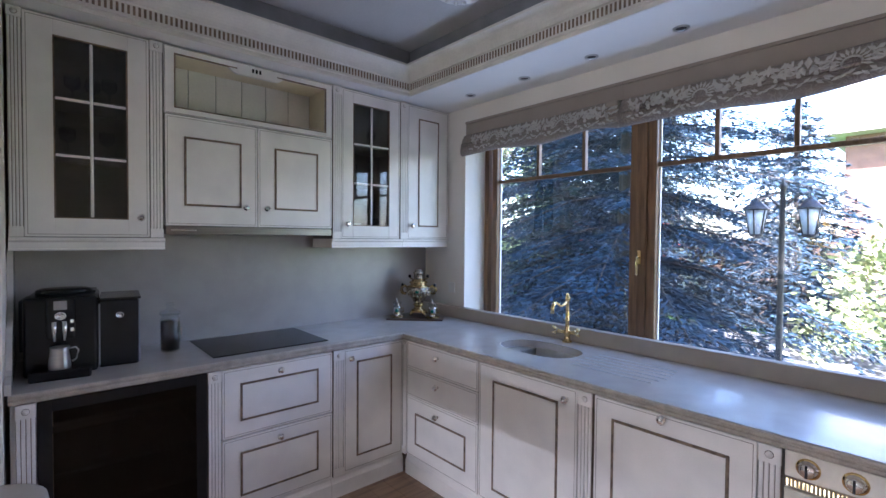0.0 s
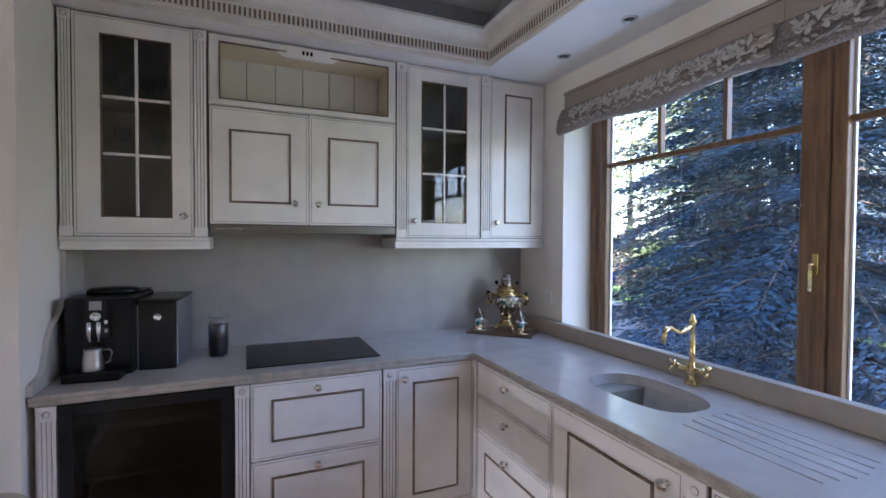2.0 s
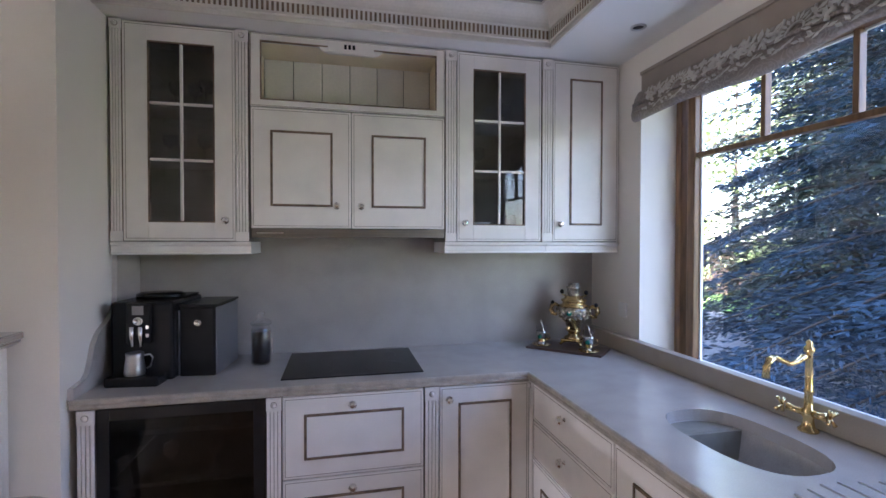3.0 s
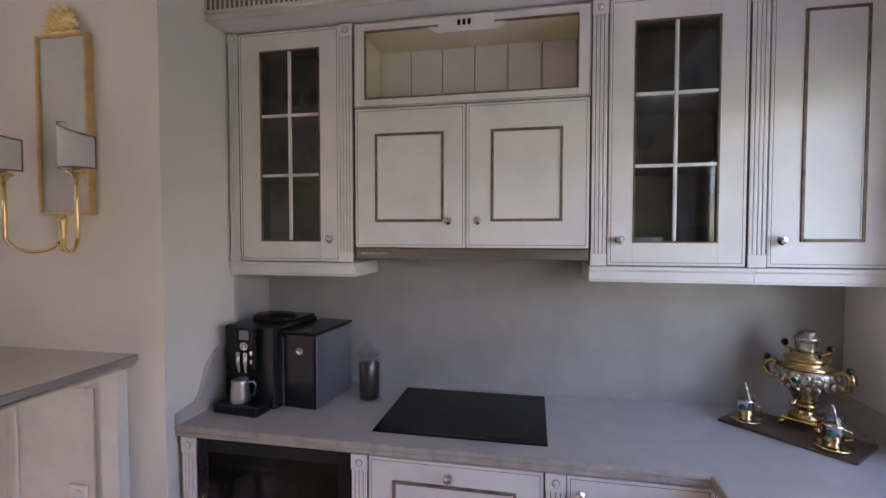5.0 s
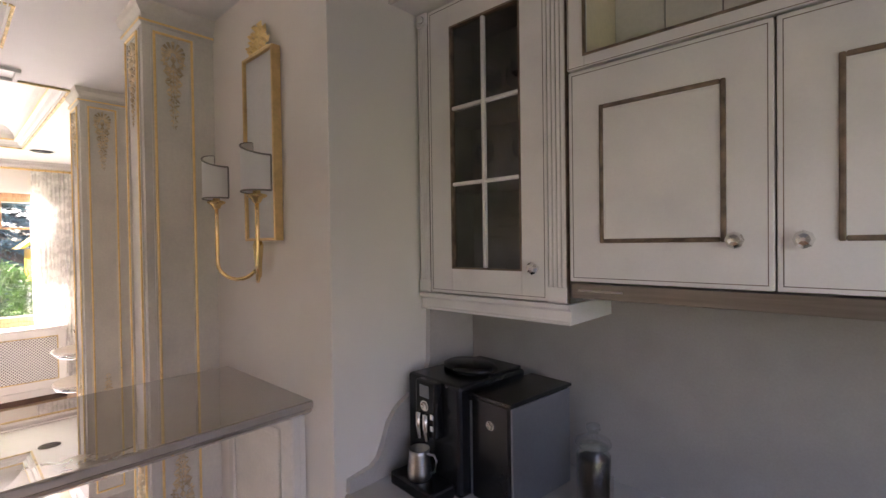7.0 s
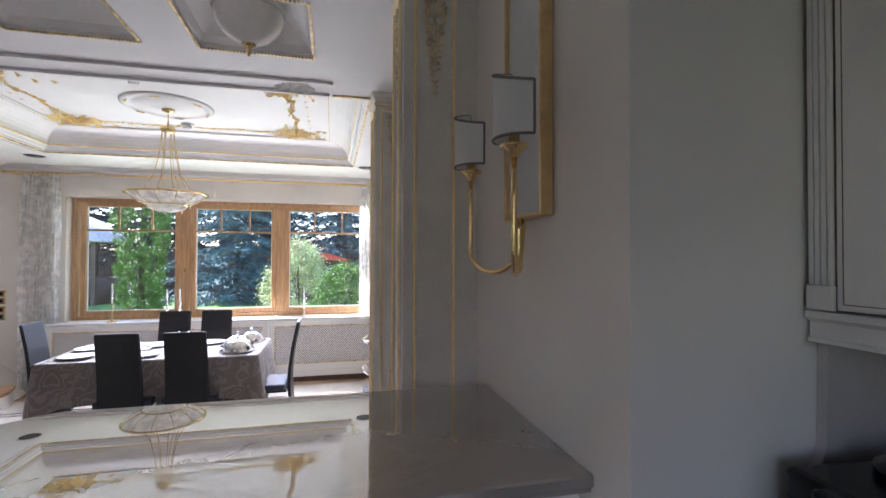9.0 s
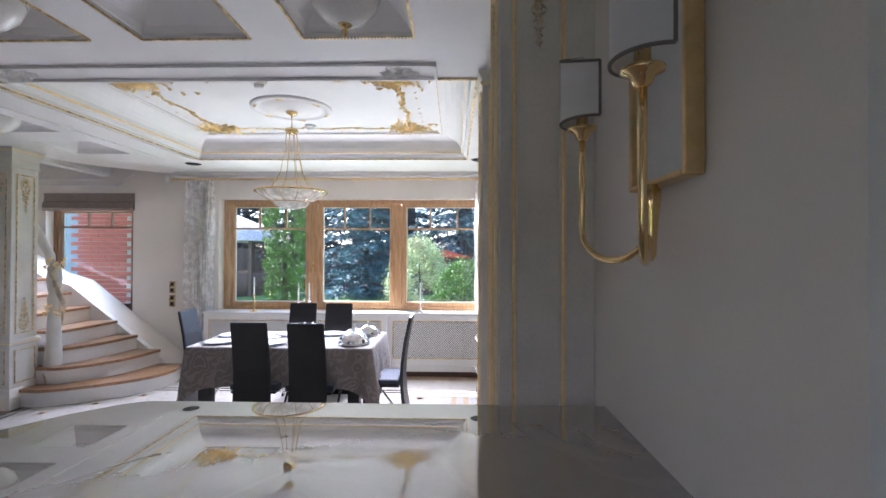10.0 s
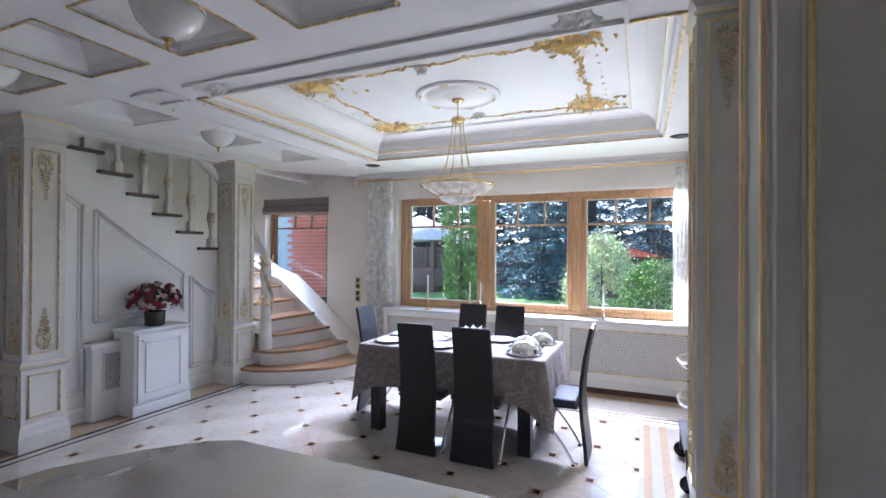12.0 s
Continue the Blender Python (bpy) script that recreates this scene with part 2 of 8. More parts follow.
FROST = sheer_mat("frosted_crystal", (0.92, 0.90, 0.85), 0.32, 0.14)
BLINDPALE = mat("pale_woven_scrolls", (0.56, 0.53, 0.475), 0.8, var=0.06, bump=0.1, bscale=300)
SHADE = mat("lamp_shade_fabric", (0.84, 0.82, 0.77), 0.8, var=0.02, bump=0.05, bscale=500)
SHADETRIM = mat("shade_trim", (0.20, 0.18, 0.15), 0.7)
ALABASTER = mat("alabaster_glass", (0.82, 0.80, 0.74), 0.2, var=0.06, scale=8, coat=0.4)
COFFEE = mat("coffee_beans", (0.018, 0.010, 0.007), 0.4, var=0.4, scale=90, bump=0.6, bscale=140)
PORCELAIN = mat("porcelain", (0.85, 0.85, 0.83), 0.12, var=0.02, coat=0.5)
GREENSTONE = mat("green_enamel", (0.01, 0.16, 0.11), 0.15, var=0.2)
STOOLFAB = mat("stool_upholstery", (0.55, 0.48, 0.38), 0.7, var=0.08, bump=0.2, bscale=300)
REDPETAL = mat("red_petals", (0.26, 0.02, 0.035), 0.6, var=0.35, scale=30)
PINKPETAL = mat("cream_petals", (0.72, 0.55, 0.50), 0.6, var=0.2, scale=30)
LEAF = mat("leaf_green", (0.05, 0.10, 0.03), 0.5, var=0.4, scale=20)
POTBROWN = mat("dark_glazed_pot", (0.05, 0.035, 0.03), 0.2, var=0.2)
SLATE = mat("recess_shade_and_dark_glass", (0.05, 0.04, 0.035), 0.8)
PALEBRICK = mat("weathered_house_brick", (0.27, 0.15, 0.11), 0.8, var=0.2, scale=5)
BRICKRED = mat("red_facing_brick", (0.42, 0.09, 0.055), 0.75, var=0.2, scale=8, bump=0.2, rnd=0.2)
BLUEGREY = mat("blue_grey_plain", (0.30, 0.34, 0.40), 0.8, var=0.06)
MORTAR = mat("mortar", (0.5, 0.42, 0.38), 0.9, var=0.1)
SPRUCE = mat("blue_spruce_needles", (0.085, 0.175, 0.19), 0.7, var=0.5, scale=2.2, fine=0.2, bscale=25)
# blue spruce again, with the kitchen side's shade put into its colour
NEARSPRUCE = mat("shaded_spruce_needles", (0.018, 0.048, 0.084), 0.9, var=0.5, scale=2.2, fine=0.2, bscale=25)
DARKSPRUCE = mat("dark_spruce_needles", (0.02, 0.035, 0.03), 0.8, var=0.4, scale=3, fine=0.2, bscale=25)
THUJA = mat("thuja_leaves", (0.10, 0.20, 0.03), 0.7, var=0.4, scale=4, fine=0.2, bscale=30)
SHRUB = mat("light_shrub_leaves", (0.40, 0.46, 0.22), 0.6, var=0.3, scale=4, fine=0.2, bscale=30)
BARK = mat("bark", (0.06, 0.045, 0.035), 0.9, var=0.3, scale=12, bump=0.5)
SLOT = mat("slot_shade_grey", (0.24, 0.24, 0.25), 0.7, var=0.1)
DRIVE = mat("grey_paving", (0.17, 0.17, 0.175), 0.9, var=0.2, scale=2, fine=0.2, bscale=90, bump=0.2)
GRASS = mat("lawn_grass", (0.10, 0.22, 0.035), 0.85, var=0.4, scale=3, fine=0.3, bscale=60, bump=0.4)
FENCE = mat("fence_boards", (0.10, 0.065, 0.05), 0.8, var=0.2, rnd=0.1)
ROOFING = mat("gazebo_shingle", (0.42, 0.40, 0.38), 0.8, var=0.15, scale=10)
YELLOW = mat("yellow_paint", (0.72, 0.42, 0.03), 0.5)
IRON = mat("black_iron", (0.015, 0.016, 0.018), 0.4)
LAMPGLASS = mat("lantern_glass", (0.5, 0.55, 0.6), 0.15, var=0.1)
COVE = mat("cove_shadow_paint", (0.35, 0.33, 0.31), 0.7, var=0.05)
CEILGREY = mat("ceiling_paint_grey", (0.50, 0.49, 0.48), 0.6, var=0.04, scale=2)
CREAM = mat("cream_casework", (0.74, 0.70, 0.62), 0.45, var=0.06, scale=5)


# ---- mesh helpers ----
def box(bm, x0, x1, y0, y1, z0, z1, bev=0.0):
    m = Matrix.Translation(((x0 + x1) / 2, (y0 + y1) / 2, (z0 + z1) / 2)) @ Matrix.Diagonal((abs(x1 - x0), abs(y1 - y0), abs(z1 - z0), 1))
    vs = bmesh.ops.create_cube(bm, size=1, matrix=m)["verts"]
    if bev:
        es = list({e for v in vs for e in v.link_edges})
        bmesh.ops.bevel(bm, geom=es, offset=bev, segments=2, affect="EDGES", profile=0.5)
    return bm


def bx(*a, bev=0.0):
    return box(bmesh.new(), *a, bev=bev)


def prism(bm, pts, axis, a, b):
    """An outline carried along an axis from a to b. axis x: pts are (y, z); y: (x, z); z: (x, y)."""
    put = {"x": lambda p, t: (t, p[0], p[1]), "y": lambda p, t: (p[0], t, p[1]), "z": lambda p, t: (p[0], p[1], t)}[axis]
    lo, hi = [bm.verts.new(put(p, a)) for p in pts], [bm.verts.new(put(p, b)) for p in pts]
    n = len(pts)
    fs = [bm.faces.new(lo), bm.faces.new(hi)]
    for i in range(n):
        fs.append(bm.faces.new((lo[i], lo[(i + 1) % n], hi[(i + 1) % n], hi[i])))
    bmesh.ops.recalc_face_normals(bm, faces=fs)
    return bm


def lathe(bm, prof, c=(0, 0, 0), seg=24, sx=1.0, sy=1.0, close=True):
    """A profile of (radius, z) turned about an upright axis through c."""
    rings = []
    for r, z in prof:
        rings.append([bm.verts.new((c[0] + sx * r * math.cos(2 * math.pi * i / seg), c[1] + sy * r * math.sin(2 * math.pi * i / seg), c[2] + z)) for i in range(seg)])
    fs = []
    for a, b in zip(rings, rings[1:]):
        for i in range(seg):
            fs.append(bm.faces.new((a[i], a[(i + 1) % seg], b[(i + 1) % seg], b[i])))
    if close:
        fs += [bm.faces.new(rings[0][::-1]), bm.faces.new(rings[-1])]
    for f in fs:
        f.smooth = True
    bmesh.ops.recalc_face_normals(bm, faces=fs)
    return bm


def tube(bm, pts, r, seg=8):
    """A round bar along pts; r is one radius or one for each point."""
    pts = [Vector(p) for p in pts]
    rs = r if isinstance(r, (list, tuple)) else [r] * len(pts)
    rings, up = [], Vector((0.3, 0.2, 1)).normalized()
    for i, p in enumerate(pts):
        d = (pts[min(i + 1, len(pts) - 1)] - pts[max(i - 1, 0)]).normalized()
        u = d.cross(up)
        u = u.normalized() if u.length > 1e-4 else d.orthogonal().normalized()
        v = d.cross(u)
        rings.append([bm.verts.new(p + rs[i] * (math.cos(2 * math.pi * k / seg) * u + math.sin(2 * math.pi * k / seg) * v)) for k in range(seg)])
    fs = []
    for a, b in zip(rings, rings[1:]):
        for k in range(seg):
            fs.append(bm.faces.new((a[k], a[(k + 1) % seg], b[(k + 1) % seg], b[k])))
    fs += [bm.faces.new(rings[0][::-1]), bm.faces.new(rings[-1])]
    for f in fs:
        f.smooth = True
    bmesh.ops.recalc_face_normals(bm, faces=fs)
    return bm


def frame_xz(bm, u0, u1, z0, z1, w, y0, y1, bev=0.0):
    """Four bars round a rectangle in the x-z plane, w wide, lying inside it."""
    box(bm, u0, u0 + w, y0, y1, z0, z1, bev), box(bm, u1 - w, u1, y0, y1, z0, z1, bev)
    box(bm, u0 + w, u1 - w, y0, y1, z0, z0 + w, bev), box(bm, u0 + w, u1 - w, y0, y1, z1 - w, z1, bev)
    return bm


def link_bm(name, bm, material):
    me = bpy.data.meshes.new(name)
    bm.to_mesh(me)
    bm.free()
    me.materials.append(material)
    return new(name, me)


def part(name, bm, material, parent, label=""):
    ob = link_bm(name, bm, material)
    ob.parent = parent
    return tagged(ob, label)


def share(name, mesh_ob, parent, m):
    """One more object on the mesh of mesh_ob."""
    ob = new(name, mesh_ob.data)
    ob.parent = parent
    ob.matrix_basis = m
    return ob


def thing(name, label, category, m=None, group="", kind=""):
    ob = new(name)
    ob.matrix_basis = m or Matrix()
    return tagged(ob, label, category, group, kind)


def solid(name, bm, material, label="", category="", kind="structure"):
    return tagged(link_bm(name, bm, material), label, category, "", kind)


def arc(cx, cz, r, a0, a1, n=10):
    return [(cx + r * math.cos(radians(a0 + (a1 - a0) * i / n)), cz + r * math.sin(radians(a0 + (a1 - a0) * i / n))) for i in range(n + 1)]


def sweep_rect(bm, prof, x0, x1, y0, y1):
    """A moulding round a room: prof is (distance in from the rectangle, z), mitred at the corners."""
    rings = []
    for d, z in prof:
        rings.append([bm.verts.new(p) for p in ((x0 + d, y0 + d, z), (x1 - d, y0 + d, z), (x1 - d, y1 - d, z), (x0 + d, y1 - d, z))])
    fs = []
    for a, b in zip(rings, rings[1:]):
        for i in range(4):
            fs.append(bm.faces.new((a[i], a[(i + 1) % 4], b[(i + 1) % 4], b[i])))
    return bm


def blob(bm, p, d, l, w, t=0.4, n=None):
    """A small leaf: a flattened lens of length l along d, lying against the surface with normal n."""
    d = Vector(d).normalized()
    n = Vector(n or (0, -1, 0)).normalized()
    s = d.cross(n)
    s = s.normalized() if s.length > 1e-5 else d.orthogonal().normalized()
    c = Vector(p)
    a, b = bm.verts.new(c - d * l / 2), bm.verts.new(c + d * l / 2)
    e, f = bm.verts.new(c - s * w / 2), bm.verts.new(c + s * w / 2)
    top = bm.verts.new(c + n * w * t)
    for q in ((a, e, top), (e, b, top), (b, f, top), (f, a, top)):
        bm.faces.new(q)


# ---- the large structure ----
NORTH, EAST, WEST, STAIRWALL, PIER = 2.78, 2.50, -5.60, -2.97, 2.11
TOP = 2.60     # the plain ceiling of the dining side
solid("floor", bx(-5.6, 2.5, -2.97, 3.0, -0.12, -0.008), GROUT, "cream marble floor with dark inset squares", "floor")


def wall_with_holes(name, axis, at, thick, a0, a1, z0, z1, holes, material, label):
    """A wall across one axis, from at to at + thick, running a0..a1, with (a, b, lo, hi) holes in order."""
    bm = bmesh.new()

    def slab(a, b, lo, hi):
        if b - a > 1e-4 and hi - lo > 1e-4:
            box(bm, *((at, at + thick, a, b) if axis == "x" else (a, b, at, at + thick)), lo, hi)
    cur = a0
    for a, b, lo, hi in holes:
        slab(cur, a, z0, z1), slab(a, b, z0, lo), slab(a, b, hi, z1)
        cur = b
    slab(cur, a1, z0, z1)
    return solid(name, bm, material, label, "wall")


wall_with_holes("wall_north", "y", NORTH, 0.25, -0.012, 2.82, 0, 3.05, [], WALL, "warm white plastered kitchen wall")
solid("wall_pier", bx(-1.08, -0.012, PIER, 3.03, 0, 3.05), WALL, "warm white plastered pier beside the kitchen niche", "wall")
wall_with_holes("wall_east", "x", EAST, 0.32, -3.2, NORTH, 0, 3.05, [(-0.16, 2.295, 0.815, 2.32)], WALL, "warm white wall with a wide window niche")
wall_with_holes("wall_west", "x", WEST - 0.3, 0.3, -4.3, 3.25, 0, 5.2, [(-3.75, -2.56, 0.76, 2.2), (-1.40, 2.16, 0.80, 2.27)], WALL, "white wall with two windows")
solid("wall_south", bx(-1.62, 2.5, -3.2, -2.97, 0, 3.05), WALL, "plain white wall", "wall")
solid("wall_stairwell", bx(-5.6, -1.62, -4.3, -4.05, 0, 5.2), WALL, "white stairwell wall", "wall")
solid("wall_stairwell_end", bx(-1.62, -1.4, -4.3, -3.2, 0, 5.2), WALL, "white stairwell wall", "wall")
solid("wall_dining_north", bx(-5.6, -1.08, 3.0, 3.25, 0, 3.05), WALL, "plain white wall", "wall")
solid("roof_slab", bx(-5.9, 2.82, -2.85, 3.25, 3.05, 3.2), WHITE, "white ceiling slab", "ceiling")
solid("stairwell_top", bx(-5.9, -1.4, -4.3, -2.85, 5.2, 5.3), WHITE, "white ceiling over the stairwell", "ceiling")
solid("wall_stairwell_upper", bx(-5.9, -1.4, -2.85, -2.7, 3.2, 5.2), WALL, "white wall above the stairwell", "wall")

# kitchen ceiling: soffit, fluted cornice, slot in a painted shade grey and the raised field
KX0, KX1, KY0, KY1, SOF = -0.10, 2.03, -1.75, 2.365, 2.472
bm = bmesh.new()
box(bm, KX1, EAST, -2.97, NORTH, SOF, 2.56), box(bm, -0.1, KX1, KY1, NORTH, SOF, 2.56), box(bm, -0.1, KX1, -2.97, KY0, SOF, 2.56)
solid("ceiling_soffit", bm, WHITE, "white dropped soffit above the window", "ceiling")
bm = bmesh.new()
prof = [(0.0, 2.47), (0.012, 2.47), (0.012, 2.482), (0.006, 2.485), (0.006, 2.494), (0.018, 2.497), (0.018, 2.506), (0.010, 2.509), (0.010, 2.556), (0.024, 2.559), (0.024, 2.569)]
prof += [(0.024 + 0.062 * (1 - math.cos(radians(a))), 2.569 + 0.062 * math.sin(radians(a))) for a in range(0, 91, 15)]
prof += [(0.098, 2.633), (0.098, 2.648), (0.075, 2.650), (0.02, 2.66)]
sweep_rect(bm, prof, KX0, KX1, KY0, KY1)
bmesh.ops.recalc_face_normals(bm, faces=bm.faces)
solid("cornice", bm, CREAM, "cream plaster cornice with a fluted band", "cornice")
bm = bmesh.new()
p = 0.0215
for i in range(int((KX1 - KX0) / p)):
    x = KX1 - 0.016 - (i + 0.5) * p
    box(bm, x - 0.0052, x + 0.0052, KY1 - 0.0115, KY1 - 0.008, 2.512, 2.553)
for i in range(int((KY1 - KY0) / p)):
    y = KY1 - 0.016 - (i + 0.5) * p
    box(bm, KX1 - 0.0115, KX1 - 0.008, y - 0.0052, y + 0.0052, 2.512, 2.553)
solid("cornice_fluting", bm, PATINA, "brown rubbed flutes of the cornice", "cornice", "stuff")
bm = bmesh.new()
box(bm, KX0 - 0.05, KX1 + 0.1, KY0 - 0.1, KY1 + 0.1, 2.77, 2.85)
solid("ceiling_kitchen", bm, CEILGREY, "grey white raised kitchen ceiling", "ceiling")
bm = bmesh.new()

# strips above the cornice, their dark grey stands in for shade
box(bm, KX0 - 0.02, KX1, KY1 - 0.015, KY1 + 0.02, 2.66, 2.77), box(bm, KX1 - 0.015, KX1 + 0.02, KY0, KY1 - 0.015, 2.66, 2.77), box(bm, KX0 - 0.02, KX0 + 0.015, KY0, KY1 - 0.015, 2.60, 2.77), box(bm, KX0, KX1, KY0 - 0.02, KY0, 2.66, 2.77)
solid("ceiling_slot", bm, SLOT, "slot between cornice and ceiling, coloured grey for its shade", "ceiling")

# dining ceiling: coffers in two fields, a deep tray in the middle
TX0, TX1, TY0, TY1 = -4.62, -2.32, -1.12, 1.84


def span_cells(lo, hi, cuts):
    c = sorted({lo, hi, *[v for pair in cuts for v in pair]})
    return list(zip(c, c[1:]))


near_y = [(-2.194 + 0.795 * k, -1.654 + 0.795 * k) for k in range(6)]
near_x = [(-1.78, -1.24), (-0.98, -0.44)]
left_x = [(-2.61 - 0.8675 * k - 0.0, -2.07 - 0.8675 * k) for k in range(3)]
left_y = [(-2.28, -1.70)]
bm = bmesh.new()


def ceiling_field(x0, x1, y0, y1, xs, ys):
    for a0, a1 in span_cells(x0, x1, xs):
        for b0, b1 in span_cells(y0, y1, ys):
            hole = any(abs(a0 - p) < 1e-6 for p, q in xs) and any(abs(b0 - p) < 1e-6 for p, q in ys)
            if not hole:
                f = bm.faces.new([bm.verts.new(v) for v in ((a0, b0, TOP), (a0, b1, TOP), (a1, b1, TOP), (a1, b0, TOP))])
            else:
                steps = [(0, TOP), (0, TOP + 0.018), (0.012, TOP + 0.02), (0.03, TOP + 0.05), (0.13, TOP + 0.13), (0.13, TOP + 0.145)]
                rings = [[bm.verts.new(v) for v in ((a0 + d, b0 + d, z), (a0 + d, b1 - d, z), (a1 - d, b1 - d, z), (a1 - d, b0 + d, z))] for d, z in steps]
                for r, s in zip(rings, rings[1:]):
                    for i in range(4):
                        bm.faces.new((r[i], r[(i + 1) % 4], s[(i + 1) % 4], s[i]))
                bm.faces.new(rings[-1])


XB = -2.05          # the near edge of the beam before the tray
ceiling_field(XB, KX0, -2.85, 3.0, near_x, [(a, b) for a, b in near_y if b < 2.3])
ceiling_field(TX0, XB, -2.85, TY0, [(a, b) for a, b in left_x if a > TX0 and b < XB], left_y)
ceiling_field(TX1, XB, TY0, 3.0, [], []), ceiling_field(TX0, TX1, TY1, 3.0, [], [])
ceiling_field(WEST, TX0, -2.0, 3.0, [], [])
f = bm.faces.new([bm.verts.new(v) for v in ((WEST, -2.0, TOP), (TX0, -2.0, TOP), (TX0, -2.85, TOP), (-4.75, -2.75, TOP), (-5.05, -2.55, TOP), (-5.3, -2.3, TOP))])
prof = [(0, TOP), (0, TOP + 0.02), (0.02, TOP + 0.022), (0.03, TOP + 0.045), (0.05, TOP + 0.05), (0.05, TOP + 0.062)]
prof += [(0.05 + 0.20 * (1 - math.cos(radians(a))), TOP + 0.07 + 0.13 * math.sin(radians(a))) for a in range(0, 91, 15)]
prof += [(0.28, TOP + 0.20), (0.28, TOP + 0.215)]
sweep_rect(bm, prof, TX0, TX1, TY0, TY1)
bm.faces.new([bm.verts.new(v) for v in ((TX0 + 0.28, TY0 + 0.28, TOP + 0.215), (TX1 - 0.28, TY0 + 0.28, TOP + 0.215), (TX1 - 0.28, TY1 - 0.28, TOP + 0.215), (TX0 + 0.28, TY1 - 0.28, TOP + 0.215))])
# raised bands framing the beam panels
for a in ((-2.30, -2.08, -1.0, 1.62), (-2.30, -2.08, -1.5, -1.2)):
    for q in ((a[0], a[0] + 0.02, a[2], a[3]), (a[1] - 0.02, a[1], a[2], a[3]), (a[0], a[1], a[2], a[2] + 0.02), (a[0], a[1], a[3] - 0.02, a[3])):
        box(bm, *q, TOP - 0.018, TOP - 0.002)
for q in ((-4.6, -2.4, -1.20, -1.18), (-4.6, -2.4, -1.52, -1.50), (-5.5, -2.1, -2.80, -2.77), (-5.45, -5.42, -1.9, 2.6)):
    box(bm, *q, TOP - 0.018, TOP - 0.002)
ceil_d = solid("ceiling_dining", bm, WHITE, "white coffered plaster ceiling with a deep tray", "ceiling")
bm = bmesh.new()
box(bm, -5.58, -1.62, -2.99, -2.86, TOP - 0.03, 3.05)
box(bm, WEST, WEST + 0.09, -2.0, 3.0, TOP - 0.05, TOP - 0.002, 0.012)
solid("trim_ceiling_edge", bm, WHITE, "white moulded ceiling edge", "trim")


# ---- kitchen ----
def knob(parent, u, z, y=-0.02, m=None):
    """A faceted crystal knob on a small silver foot."""
    bm = bmesh.new()
    lathe(bm, [(0.009, 0), (0.009, 0.003), (0.004, 0.006), (0.004, 0.012)], seg=10)
    foot = part("knob_foot", bm, SILVER, parent)
    foot.matrix_basis = pose(u, y, z, 90)
    bm = lathe(bmesh.new(), [(0.006, 0.0125), (0.0175, 0.017), (0.0185, 0.026), (0.012, 0.034), (0.004, 0.036)], seg=8)
    for f in bm.faces:
        f.smooth = False
    k = part("knob", bm, SILVER, foot, "faceted crystal and silver knob")
    return foot


def raised_door(parent, u0, u1, z0, z1, inset=(0.075, 0.09), knobs=(), name="door", y=0.0, panel=True, thick=0.02):
    """An enamelled front with a brown rubbed bead round its panel."""
    d = part(name, bx(u0, u1, y - thick, y, z0, z1, bev=0.003), CABINET, parent)
    e = frame_xz(bmesh.new(), u0 + 0.010, u1 - 0.010, z0 + 0.010, z1 - 0.010, 0.0018, y - thick - 0.0006, y - thick + 0.002)
    part("edge_line", e, PATINA, d, "thin brown rubbed line")
    if panel:
        a, b = inset
        bm = frame_xz(bmesh.new(), u0 + a, u1 - a, z0 + b, z1 - b, 0.011, y - thick - 0.006, y - thick + 0.004, 0.003)
        part("moulding", bm, PATINA, d, "brown rubbed bead moulding")
        bm = frame_xz(bmesh.new(), u0 + a + 0.0112, u1 - a - 0.0112, z0 + b + 0.0112, z1 - b - 0.0112, 0.004, y - thick - 0.003, y - thick + 0.004)
        part("inner_moulding", bm, CABINET, d)
    for u, z in knobs:
        knob(d, u, z, y - thick)
    return d


def glass_door(parent, u0, u1, z0, z1, g, zs, um, kn, y=0.0, thick=0.02):
    """A glazed door of six panes. g: the glazed rectangle; zs: cross bars; um: the upright bar."""
    gu0, gu1, gz0, gz1 = g
    bm = bmesh.new()
    box(bm, u0, gu0, y - thick, y, z0, z1, 0.002), box(bm, gu1, u1, y - thick, y, z0, z1, 0.002)
    box(bm, gu0, gu1, y - thick, y, z0, gz0, 0.002), box(bm, gu0, gu1, y - thick, y, gz1, z1, 0.002)
    d = part("door", bm, CABINET, parent)
    part("edge_line", frame_xz(bmesh.new(), u0 + 0.01, u1 - 0.01, z0 + 0.01, z1 - 0.01, 0.0018, y - thick - 0.0006, y - thick + 0.002), PATINA, d, "thin brown rubbed line")
    part("bead", frame_xz(bmesh.new(), gu0 - 0.001, gu1 + 0.001, gz0 - 0.001, gz1 + 0.001, 0.006, y - thick - 0.002, y - 0.004), PATINA, d, "brown rubbed glazing bead")
    bars = [gz0, *zs, gz1]
    part("glazing_bar", bx(um - 0.006, um + 0.006, y - 0.021, y - 0.006, gz0 + 0.006, gz1 - 0.006, bev=0.003), CABINET, d)
    for z in zs:
        part("glazing_bar", bx(gu0 + 0.006, um - 0.0065, y - 0.0205, y - 0.006, z - 0.006, z + 0.006, bev=0.003), CABINET, d)
        part("glazing_bar", bx(um + 0.0065, gu1 - 0.006, y - 0.0205, y - 0.006, z - 0.006, z + 0.006, bev=0.003), CABINET, d)
    for a, b in ((gu0 + 0.002, um), (um, gu1 - 0.002)):
        for lo, hi in zip(bars, bars[1:]):
            part("pane", bx(a, b, y - 0.010, y - 0.008, lo, hi), CABGLASS, d, "clear glass pane")
    knob(d, *kn, y - thick)
    return d


